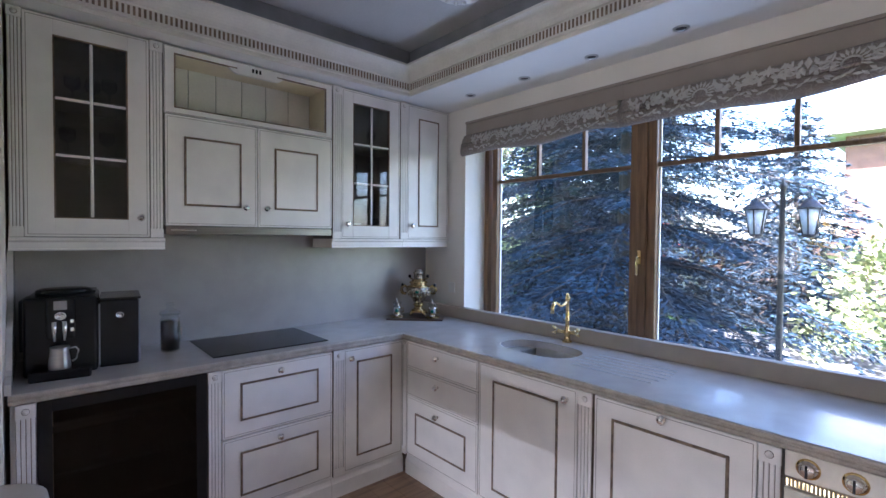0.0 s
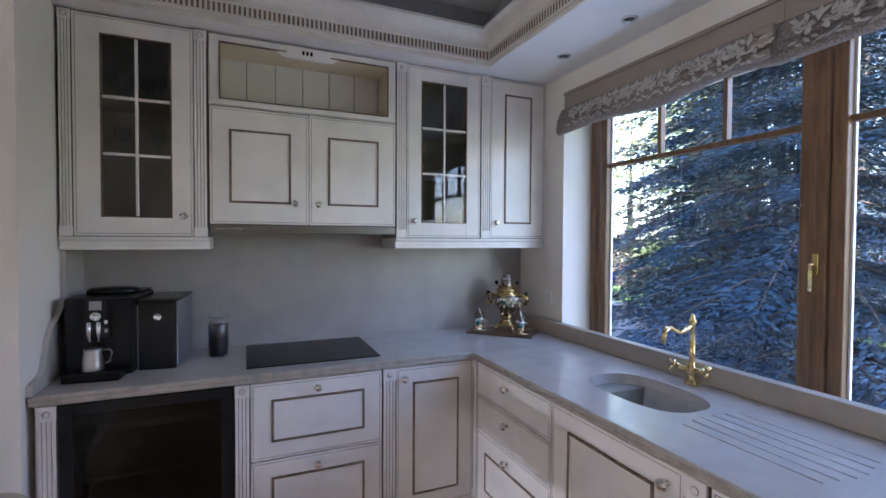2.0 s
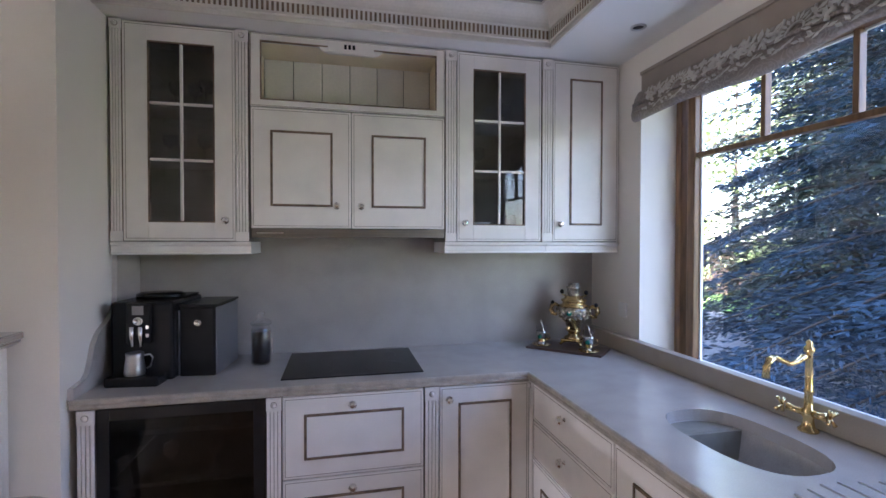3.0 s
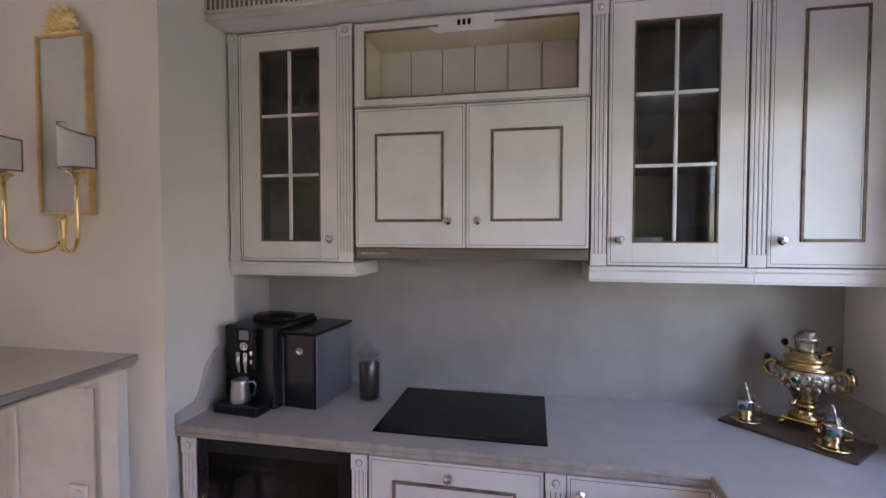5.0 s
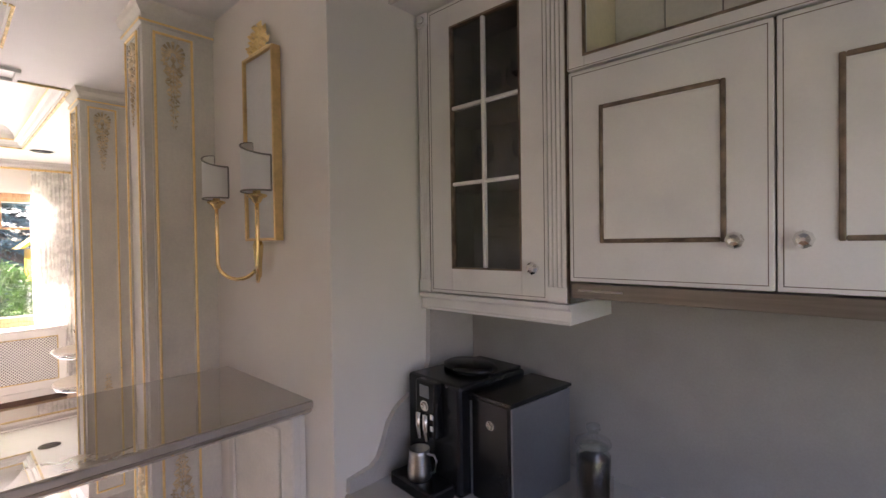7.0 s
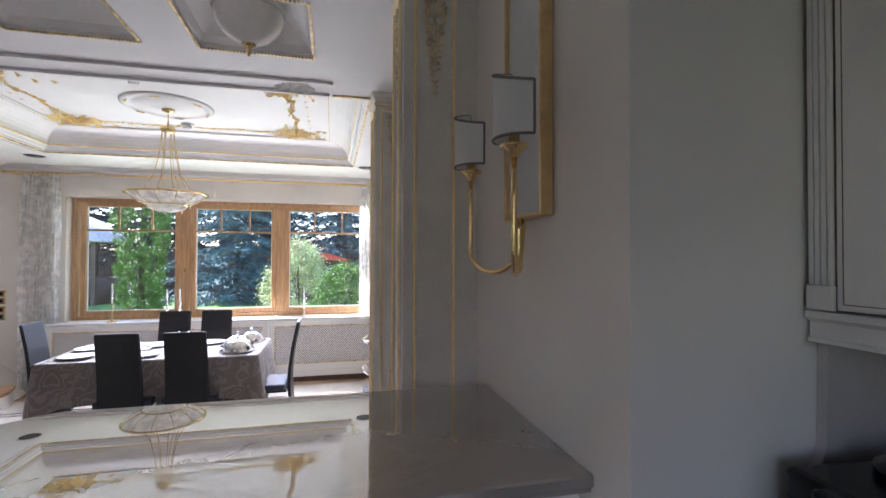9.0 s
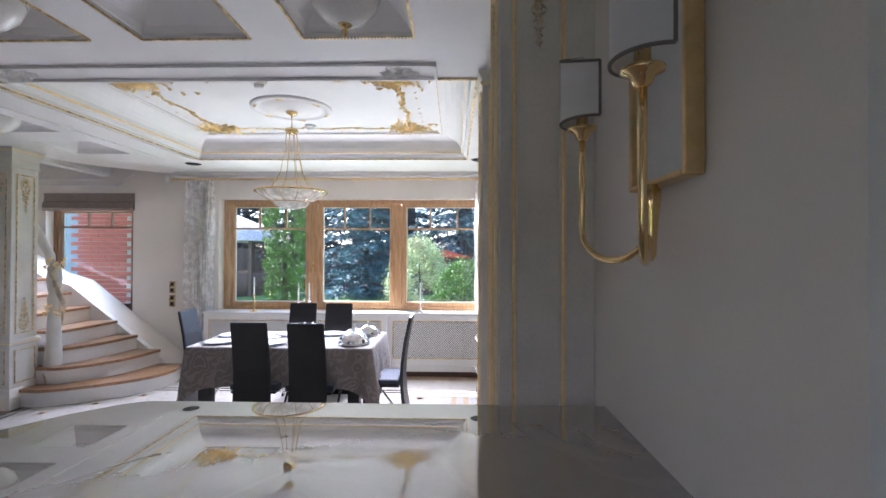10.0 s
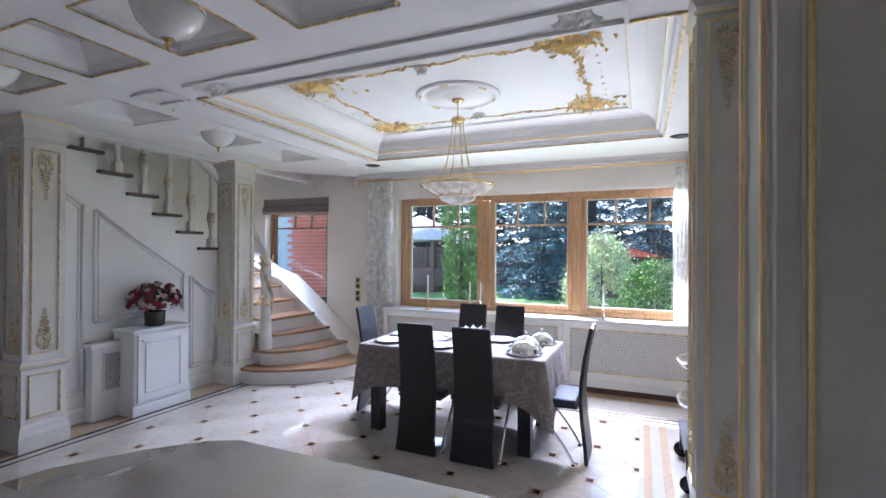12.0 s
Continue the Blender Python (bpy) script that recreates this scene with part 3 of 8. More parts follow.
def fluted_post(parent, u0, u1, z0, z1, y=0.0, rows=4):
    """A narrow pilaster: white reeds over brown flutes, a square block with a button at the top."""
    p = part("post", bx(u0, u1, y - 0.018, y + 0.01, z0, z1), PATINA, parent, "fluted post with brown rubbed grooves")
    w = (u1 - u0)
    blk = w * 0.95
    bm = bmesh.new()
    part("block", box(bm, u0 - 0.001, u1 + 0.001, y - 0.027, y - 0.0175, z1 - blk, z1, 0.002), CABINET, p)
    part("foot_block", bx(u0 - 0.001, u1 + 0.001, y - 0.027, y - 0.0175, z0, z0 + 0.045, bev=0.002), CABINET, p)
    s = w / rows
    for i in range(rows):
        part("reed", bx(u0 + i * s + 0.0013, u0 + (i + 1) * s - 0.0013, y - 0.024, y - 0.0165, z0 + 0.045, z1 - blk, bev=0.002), CABINET, p)
    b = part("button", lathe(bmesh.new(), [(0.011, 0), (0.011, 0.003), (0.007, 0.004), (0.005, 0.007), (0.002, 0.0085)], seg=12), CABINET, p)
    b.matrix_basis = pose((u0 + u1) / 2, y - 0.027, z1 - blk / 2, 90)
    part("button_ring", lathe(bmesh.new(), [(0.0125, 0), (0.0125, 0.0015), (0.010, 0.0015)], seg=12), PATINA, b)
    return p


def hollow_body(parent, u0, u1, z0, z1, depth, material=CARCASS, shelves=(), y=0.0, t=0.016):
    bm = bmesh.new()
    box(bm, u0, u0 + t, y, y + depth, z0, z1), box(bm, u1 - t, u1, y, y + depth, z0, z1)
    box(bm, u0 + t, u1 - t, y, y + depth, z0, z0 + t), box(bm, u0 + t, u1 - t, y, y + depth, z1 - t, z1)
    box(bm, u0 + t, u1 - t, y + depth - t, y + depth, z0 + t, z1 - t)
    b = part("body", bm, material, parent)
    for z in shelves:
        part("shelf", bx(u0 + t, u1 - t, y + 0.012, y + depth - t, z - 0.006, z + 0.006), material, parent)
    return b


def base_moulding(parent, u0, u1, z0, z1, y0, y1):
    """The stepped cornice strip under a wall unit."""
    bm = bmesh.new()
    prism(bm, [(y0 - 0.026, z1), (y0 - 0.026, z1 - 0.012), (y0 - 0.014, z1 - 0.020), (y0 - 0.014, z0 + 0.010), (y0 - 0.020, z0 + 0.006), (y0 - 0.020, z0), (y1, z0), (y1, z1)], "x", u0, u1)
    return part("base_moulding", bm, CABINET, parent)


UF = 2.50      # face of the wall units
UD = NORTH - UF - 0.003
# wall unit with the left glazed door
u = thing("wall_cabinet", "cream enamelled wall cabinet with a six-pane glazed door", "cabinet", pose(0, UF, 0), "kitchen wall units")
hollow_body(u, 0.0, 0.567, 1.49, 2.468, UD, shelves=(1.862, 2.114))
fluted_post(u, 0.0, 0.045, 1.492, 2.465), fluted_post(u, 0.512, 0.566, 1.492, 2.465)
glass_door(u, 0.048, 0.509, 1.494, 2.462, (0.148, 0.421, 1.578, 2.382), (1.858, 2.110), 0.283, (0.470, 1.588))
base_moulding(u, -0.004, 0.575, 1.432, 1.489, 0.0, UD)
# hood housing
u = thing("hood_cabinet", "cream enamelled hood housing with an open top niche", "cabinet", pose(0, UF, 0), "kitchen wall units")
bm = bmesh.new()
box(bm, 0.570, 1.502, 0.0, UD, 1.552, 2.13), box(bm, 0.570, 0.590, 0.0, UD, 2.13, 2.468), box(bm, 1.482, 1.502, 0.0, UD, 2.13, 2.468), box(bm, 0.59, 1.482, UD - 0.02, UD, 2.13, 2.468), box(bm, 0.59, 1.482, 0.0, UD - 0.02, 2.45, 2.468)
part("body", bm, CARCASS, u)
raised_door(u, 0.576, 1.033, 1.555, 2.118, (0.086, 0.103), [(0.966, 1.662)])
raised_door(u, 1.037, 1.500, 1.555, 2.118, (0.096, 0.103), [(1.082, 1.662)])
bm = bmesh.new()
box(bm, 0.573, 0.622, -0.02, 0, 2.124, 2.462, 0.002), box(bm, 1.455, 1.502, -0.02, 0, 2.124, 2.462, 0.002), box(bm, 0.622, 1.455, -0.02, 0, 2.124, 2.158, 0.002)
prism(bm, [(0.622, 2.462), (1.455, 2.462), (1.455, 2.425), (1.19, 2.425), (1.165, 2.405), (1.145, 2.398), (0.925, 2.398), (0.905, 2.405), (0.88, 2.425), (0.622, 2.425)], "y", -0.02, 0)
part("niche_frame", bm, CABINET, u)
bm = frame_xz(bmesh.new(), 0.576, 1.499, 2.127, 2.459, 0.0018, -0.0206, -0.018)
frame_xz(bm, 0.618, 1.459, 2.154, 2.429, 0.006, -0.023, -0.012)
part("niche_bead", bm, PATINA, u, "brown rubbed bead")
hp = part("control_panel", bx(0.925, 1.145, -0.026, -0.0205, 2.402, 2.456, bev=0.002), CABINET, u, "cream hood control plate")
for k in range(3):
    part("button", bx(1.002 + 0.02 * k, 1.014 + 0.02 * k, -0.030, -0.0255, 2.418, 2.44, bev=0.002), BLACK, hp, "dark push button")
part("niche_top", bx(0.592, 1.480, 0.004, UD - 0.022, 2.4425, 2.4495), LINING, u), part("niche_floor", bx(0.592, 1.480, 0.004, UD - 0.022, 2.131, 2.137), LINING, u)
part("niche_side", bx(1.476, 1.4815, 0.004, UD - 0.022, 2.138, 2.442), LINING, u), part("niche_side", bx(0.5905, 0.596, 0.004, UD - 0.022, 2.138, 2.442), LINING, u)
for k in range(6):
    part("back_board", bx(0.598 + 0.1463 * k, 0.598 + 0.1463 * (k + 1) - 0.004, UD - 0.028, UD - 0.0205, 2.138, 2.442, bev=0.002), BOARD, u)
hood = thing("cooker_hood", "slim brushed steel pull-out cooker hood", "cooker hood", pose(0, UF, 0))
part("slide_front", bx(0.578, 1.500, -0.019, 0.03, 1.510, 1.5505, bev=0.002), HOODSTEEL, hood), part("filter_plate", bx(0.585, 1.495, 0.0305, UD, 1.530, 1.5505), BLACK, hood), part("grip", bx(0.60, 0.72, -0.0225, -0.0195, 1.529, 1.534), SILVER, hood)
# right glazed unit and the corner unit
u = thing("wall_cabinet", "cream wall cabinet with a narrow glazed door and stacked plates", "cabinet", pose(0, UF, 0), "kitchen wall units")
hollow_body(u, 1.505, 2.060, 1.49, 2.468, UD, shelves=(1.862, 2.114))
fluted_post(u, 1.506, 1.562, 1.492, 2.465)
glass_door(u, 1.567, 2.030, 1.494, 2.462, (1.654, 1.940, 1.578, 2.380), (1.858, 2.118), 1.797, (1.605, 1.588))
base_moulding(u, 1.503, 2.061, 1.432, 1.489, 0.0, UD)
u = thing("wall_cabinet", "cream corner wall cabinet with a tall panelled door", "cabinet", pose(0, UF, 0), "kitchen wall units")
hollow_body(u, 2.063, 2.496, 1.49, 2.468, UD)
fluted_post(u, 2.036, 2.093, 1.492, 2.465)
raised_door(u, 2.098, 2.492, 1.494, 2.462, (0.100, 0.088), [(2.135, 1.588)])
base_moulding(u, 2.063, 2.496, 1.432, 1.489, 0.0, UD)


def plate_stack(x, y, z, n, r):
    for i in range(n):
        p = thing("plate", "white porcelain plate stacked in the cabinet", "plate", pose(x, y, z + 0.009 * i), "stacked plates")
        part("dish", lathe(bmesh.new(), [(r * 0.55, 0), (r * 0.6, 0.002), (r, 0.012), (r * 1.0, 0.0145), (r * 0.6, 0.006), (0.01, 0.005)], seg=24), PORCELAIN, p)


plate_stack(1.735, 2.62, 1.507, 6, 0.092), plate_stack(1.735, 2.62, 1.565, 3, 0.062)


def goblet(x, y, z, h=0.13, r=0.033, label="clear stemmed wine glass on a shelf", group="glasses"):
    g = thing("wine_glass", label, "glass", pose(x, y, z), group)
    part("foot", lathe(bmesh.new(), [(r * 0.95, 0), (r * 0.95, 0.003), (0.005, 0.008), (0.0035, 0.012)], seg=14), CRYSTAL, g)
    part("stem", lathe(bmesh.new(), [(0.0036, 0.0122), (0.0032, h * 0.3), (0.005, h * 0.48)], seg=8), CRYSTAL, g)
    part("bowl", lathe(bmesh.new(), [(0.005, h * 0.481), (r * 0.85, h * 0.6), (r, h * 0.8), (r * 0.9, h), (r * 0.86, h), (r * 0.95, h * 0.8), (r * 0.8, h * 0.62), (0.003, h * 0.5)], seg=14), CRYSTAL, g)


for x, y, z in ((0.20, 2.60, 1.869), (0.35, 2.60, 1.869), (0.22, 2.62, 2.121), (0.36, 2.58, 2.121), (0.30, 2.64, 2.121), (1.72, 2.6, 1.869), (1.88, 2.62, 2.121), (1.9, 2.6, 1.507)):
    goblet(x, y, z)

# worktop, splashback, sink
WT = 0.90
sink_c = (2.165, 1.345)


def worktop_mesh():
    bm = bmesh.new()
    hole = [(sink_c[0] + 0.150 * math.copysign(abs(math.cos(a)) ** 0.75, math.cos(a)), sink_c[1] + 0.235 * math.copysign(abs(math.sin(a)) ** 0.75, math.sin(a))) for a in [2 * math.pi * i / 40 for i in range(40)]]
    x0, x1, y0, y1 = 1.824, EAST - 0.002, 1.0, 1.70
    ring = []
    for px, py in hole:      # the square round the bowl
        dx, dy = px - sink_c[0], py - sink_c[1]
        k = min(((x1 if dx > 0 else x0) - sink_c[0]) / dx if abs(dx) > 1e-6 else 9e9, ((y1 if dy > 0 else y0) - sink_c[1]) / dy if abs(dy) > 1e-6 else 9e9)
        ring.append((sink_c[0] + dx * k, sink_c[1] + dy * k))
    hi = [bm.verts.new((*p, WT)) for p in hole]
    ho = [bm.verts.new((*p, WT)) for p in ring]
    lo = [bm.verts.new((*p, WT - 0.04)) for p in hole]
    n = len(hole)
    for i in range(n):
        j = (i + 1) % n
        bm.faces.new((hi[i], hi[j], ho[j], ho[i])), bm.faces.new((hi[j], hi[i], lo[i], lo[j]))
    corners = [((x1, y1), 1), ((x0, y1), 1), ((x0, y0), 1), ((x1, y0), 1)]
    for (cx, cy), _ in corners:
        best = sorted(range(n), key=lambda i: (ring[i][0] - cx) ** 2 + (ring[i][1] - cy) ** 2)[:2]
        i, j = sorted(best)
        if j - i > 1:
            i, j = j, i
        if min((ring[i][0] - cx) ** 2 + (ring[i][1] - cy) ** 2, (ring[j][0] - cx) ** 2 + (ring[j][1] - cy) ** 2) > 1e-8:
            bm.faces.new((ho[i], ho[j], bm.verts.new((cx, cy, WT))))
    return bm


wt = thing("worktop", "grey beige stone worktop with a moulded edge", "worktop")
part("sink_section", worktop_mesh(), STONE, wt)
for x0, x1, y0, y1 in ((0.0, 1.824, 2.150, NORTH - 0.024), (1.824, EAST - 0.002, 1.70, NORTH - 0.024), (1.824, EAST - 0.002, -1.2, 1.0)):
    part("slab", bx(x0, x1, y0, y1, WT - 0.04, WT), STONE, wt)
lip = [(0.0, WT), (-0.006, WT - 0.0005), (-0.011, WT - 0.004), (-0.012, WT - 0.012), (-0.007, WT - 0.017), (-0.007, WT - 0.021), (-0.011, WT - 0.025), (-0.010, WT - 0.034), (-0.004, WT - 0.040), (0.0, WT - 0.040)]
part("moulded_edge", prism(bmesh.new(), [(2.150 + p, z) for p, z in lip], "x", 0.0, 1.8245), EDGESTONE, wt, "rough-honed moulded edge")
part("moulded_edge", prism(bmesh.new(), [(1.824 + p, z) for p, z in lip], "y", -1.2, 2.1505), EDGESTONE, wt, "rough-honed moulded edge")
part("side_upstand", prism(bmesh.new(), [(2.150, WT), (2.152, 0.940), (2.20, 0.947), (2.24, 0.952), (2.267, 0.970), (2.287, 1.009), (2.311, 1.070), (2.34, 1.104), (2.37, 1.125), (2.417, 1.146), (2.46, 1.17), (2.492, 1.205), (2.506, 1.24), (2.511, 1.43), (NORTH - 0.025, 1.43), (NORTH - 0.025, WT)], "x", -0.010, 0.010), STONE, wt)
bm = bmesh.new()
for i in range(6):
    y = 1.045 - 0.0
    tube(bm, [(2.02 + 0.052 * i, 1.075 - 0.01 * abs(i - 2.5), WT - 0.001), (2.02 + 0.052 * i, 0.64 + 0.01 * abs(i - 2.5), WT - 0.001)], 0.0045, 6)
part("drainer_groove", bm, SINKST, wt, "shallow drainer grooves")
solid("splashback", bx(0.0, EAST - 0.002, NORTH - 0.024, NORTH - 0.001, WT, 1.53), SPLASH, "grey beige stone splashback", "splashback")
solid("window_upstand", bx(EAST - 0.050, EAST - 0.002, -0.5, NORTH - 0.025, WT + 0.0005, 0.984, bev=0.004), UPSTAND, "stone upstand under the window", "trim")
sink = thing("sink", "moulded grey stone sink bowl set in the worktop", "sink", pose(sink_c[0], sink_c[1], WT - 0.04))
bm = bmesh.new()
prev = None
for k, (s, z) in enumerate([(1.04, -0.001), (1.0, -0.001), (0.97, -0.05), (0.93, -0.10), (0.82, -0.14), (0.6, -0.155), (0.12, -0.16)]):
    ring = [bm.verts.new((s * 0.150 * math.copysign(abs(math.cos(a)) ** 0.75, math.cos(a)), s * 0.235 * math.copysign(abs(math.sin(a)) ** 0.75, math.sin(a)), z)) for a in [2 * math.pi * i / 40 for i in range(40)]]
    if prev:
        for i in range(40):
            bm.faces.new((prev[i], prev[(i + 1) % 40], ring[(i + 1) % 40], ring[i])).smooth = True
    prev = ring
bm.faces.new(prev)
bmesh.ops.recalc_face_normals(bm, faces=bm.faces)
part("bowl", bm, SINKST, sink), part("drain", lathe(bmesh.new(), [(0.03, -0.159), (0.03, -0.156), (0.02, -0.157)], seg=16), BRASS, sink)

tap = thing("kitchen_tap", "brass two-handle kitchen tap with a curved spout", "tap", pose(2.412, 1.335, WT, 0, 0, 12))
part("base", lathe(bmesh.new(), [(0.028, 0), (0.028, 0.006), (0.018, 0.014), (0.014, 0.04), (0.02, 0.05), (0.02, 0.065), (0.013, 0.075), (0.011, 0.12), (0.015, 0.125), (0.011, 0.132), (0.010, 0.245), (0.015, 0.25), (0.015, 0.262), (0.008, 0.27), (0.010, 0.28), (0.002, 0.288)], seg=16), BRASS, tap)
sp = [(0, 0, 0.235), (-0.03, 0, 0.236), (-0.06, 0, 0.225), (-0.10, 0, 0.222), (-0.14, 0, 0.236), (-0.175, 0, 0.250), (-0.205, 0, 0.245), (-0.218, 0, 0.225), (-0.22, 0, 0.195)]
part("spout", tube(bmesh.new(), sp, [0.008, 0.010, 0.008, 0.0075, 0.0075, 0.0085, 0.010, 0.010, 0.012], 10), BRASS, tap)
for s in (-1, 1):
    a = part("valve", tube(bmesh.new(), [(0, 0, 0.058), (-0.01, s * 0.035, 0.06), (-0.015, s * 0.055, 0.064)], [0.011, 0.011, 0.014], 10), BRASS, tap)
    bm = bmesh.new()
    for k in range(4):
        d = Vector((math.cos(k * math.pi / 2 + 0.5), 0.25 * s, math.sin(k * math.pi / 2 + 0.5)))
        c = Vector((-0.018, s * 0.066, 0.066))
        tube(bm, [c, c + d * 0.016, c + d * 0.028], [0.004, 0.0045, 0.0065], 6)
    part("cross_handle", bm, BRASS, a)


# base units along the north wall: face at y = 2.17
BF = 2.172
BD = NORTH - BF - 0.03


def plinth(parent, u0, u1, y=0.0):
    bm = prism(bmesh.new(), [(y - 0.008, 0.0), (y - 0.008, 0.085), (y - 0.002, 0.095), (y + 0.004, 0.11), (y + 0.004, 0.13), (y + 0.05, 0.13), (y + 0.05, 0.0)], "x", u0, u1)
    return part("plinth", bm, CABINET, parent)


cool = thing("wine_cooler", "black built-in wine cooler with a tinted glass door", "wine cooler", pose(0, BF, 0))
hollow_body(cool, 0.081, 0.684, 0.10, 0.857, BD, BLACK)
part("door_frame", frame_xz(bmesh.new(), 0.082, 0.683, 0.10, 0.855, 0.045, -0.022, -0.001, 0.002), BLACK, cool), part("door_glass", bx(0.128, 0.637, -0.016, -0.012, 0.146, 0.809), COOLGLASS, cool, "dark tinted glass")
for z in (0.74, 0.53, 0.36):
    part("rack", bx(0.10, 0.665, 0.02, BD - 0.05, z, z + 0.01), PATINA, cool), part("rack_rail", bx(0.13, 0.635, 0.012, 0.022, z - 0.002, z + 0.014, bev=0.002), ALU, cool, "satin metal shelf edge")
part("toe_plate", bx(0.082, 0.683, 0.005, 0.03, 0.0, 0.098), BLACK, cool)
for x in (0.30, 0.47):
    goblet(x, BF + 0.10, 0.541, 0.12, 0.03, "clear stemmed glass inside the wine cooler", "glasses in the cooler")
u = thing("post_cabinet", "narrow fluted cream end unit beside the wine cooler", "cabinet", pose(0, BF, 0), "kitchen base units")
part("body", bx(0.004, 0.079, 0.011, BD, 0.0, 0.857), CABINET, u)
fluted_post(u, 0.020, 0.078, 0.13, 0.856), plinth(u, 0.004, 0.080)
u = thing("drawer_unit", "cream base unit with two deep panelled drawers", "cabinet", pose(0, BF, 0), "kitchen base units")
part("body", bx(0.686, 1.337, 0.001, BD, 0.13, 0.857), CARCASS, u)
fluted_post(u, 0.688, 0.745, 0.132, 0.856)
raised_door(u, 0.749, 1.334, 0.513, 0.853, (0.085, 0.075), [(1.03, 0.812)], "drawer_front"), raised_door(u, 0.749, 1.334, 0.136, 0.508, (0.085, 0.075), [(1.03, 0.463)], "drawer_front")
plinth(u, 0.686, 1.337)
u = thing("corner_cabinet", "cream corner base unit with a panelled door", "cabinet", pose(0, BF, 0), "kitchen base units")
part("body", bx(1.339, 1.846, 0.001, BD, 0.13, 0.857), CARCASS, u)
fluted_post(u, 1.340, 1.402, 0.132, 0.856)
raised_door(u, 1.406, 1.826, 0.136, 0.853, (0.085, 0.075), [(1.445, 0.80)])
plinth(u, 1.339, 1.842)

# base units under the window: face at x = 1.85, u runs from the corner towards the viewer
RF = 1.850
RM = pose(RF, 2.152, 0, 0, 0, -90)
RD = EAST - RF - 0.004
u = thing("drawer_unit", "cream base unit with three drawers", "cabinet", RM, "kitchen base units")
part("body", bx(0.024, 0.664, 0.001, RD, 0.13, 0.857), CARCASS, u)
fluted_post(u, 0.0, 0.034, 0.132, 0.856, 0.0, 3)
raised_door(u, 0.037, 0.661, 0.690, 0.853, knobs=[(0.335, 0.80)], name="drawer_front", panel=False), raised_door(u, 0.037, 0.661, 0.515, 0.686, knobs=[(0.335, 0.632)], name="drawer_front", panel=False)
raised_door(u, 0.037, 0.661, 0.136, 0.511, (0.09, 0.09), [(0.335, 0.457)], "drawer_front")
plinth(u, 0.012, 0.664)
u = thing("sink_cabinet", "cream base unit with a panelled door under the sink", "cabinet", RM, "kitchen base units")
part("body", bx(0.666, 1.332, 0.001, 0.02, 0.13, 0.857), CARCASS, u), part("side", bx(0.666, 0.68, 0.021, RD, 0.13, 0.857), CARCASS, u)
raised_door(u, 0.669, 1.258, 0.136, 0.853, (0.098, 0.075), [(1.205, 0.80)])
fluted_post(u, 1.264, 1.329, 0.132, 0.856), plinth(u, 0.666, 1.332)
u = thing("dishwasher_cabinet", "cream panelled front of the built-in dishwasher", "cabinet", RM, "kitchen base units")
part("body", bx(1.334, 1.985, 0.001, RD, 0.13, 0.857), CARCASS, u)
raised_door(u, 1.338, 1.918, 0.136, 0.853, (0.078, 0.075), [(1.62, 0.838)])
fluted_post(u, 1.922, 1.983, 0.132, 0.856), plinth(u, 1.334, 1.985)
oven = thing("oven", "cream built-in retro oven with brass-rimmed dials", "oven", RM)
part("body", bx(1.988, 2.585, 0.001, RD, 0.10, 0.857), CARCASS, oven)
ENAMEL = mat("oven_enamel", (0.66, 0.60, 0.50), 0.3, var=0.04)
cp = part("control_panel", bx(1.991, 2.582, -0.02, 0, 0.775, 0.855, bev=0.003), ENAMEL, oven)
part("vent_strip", bx(1.991, 2.582, -0.012, 0, 0.742, 0.771), PATINA, oven)
bm = bmesh.new()
for k in range(58):
    box(bm, 1.996 + 0.0101 * k, 2.0005 + 0.0101 * k, -0.016, -0.0125, 0.746, 0.767)
part("vent_fins", bm, BRASS, oven)
od = part("oven_door", bx(1.991, 2.582, -0.022, 0, 0.14, 0.738, bev=0.004), ENAMEL, oven)
part("window", bx(2.08, 2.49, -0.0245, -0.0222, 0.25, 0.58), HOBGLASS, od), part("handle", tube(bmesh.new(), [(2.02, -0.022, 0.695), (2.02, -0.058, 0.70), (2.06, -0.062, 0.70), (2.51, -0.062, 0.70), (2.55, -0.058, 0.70), (2.55, -0.022, 0.695)], 0.008, 10), BRASS, od)
for uu in (2.05, 2.158, 2.286, 2.414, 2.52):
    k = part("dial", lathe(bmesh.new(), [(0.029, 0), (0.029, 0.004), (0.022, 0.006), (0.02, 0.022), (0.016, 0.026)], seg=20), SILVER, cp)
    k.matrix_basis = pose(uu, -0.0205, 0.815, 90)
    part("rim", lathe(bmesh.new(), [(0.031, 0), (0.031, 0.003), (0.0295, 0.005)], seg=20), BRASS, k), part("pointer", bx(-0.003, 0.003, -0.018, 0.018, 0.0262, 0.034), BLACK, k)
u = thing("end_cabinet", "cream panelled base unit at the end of the run", "cabinet", RM, "kitchen base units")
part("body", bx(2.588, 3.352, 0.001, RD, 0.13, 0.857), CARCASS, u), raised_door(u, 2.592, 3.348, 0.136, 0.853), plinth(u, 2.588, 3.352)

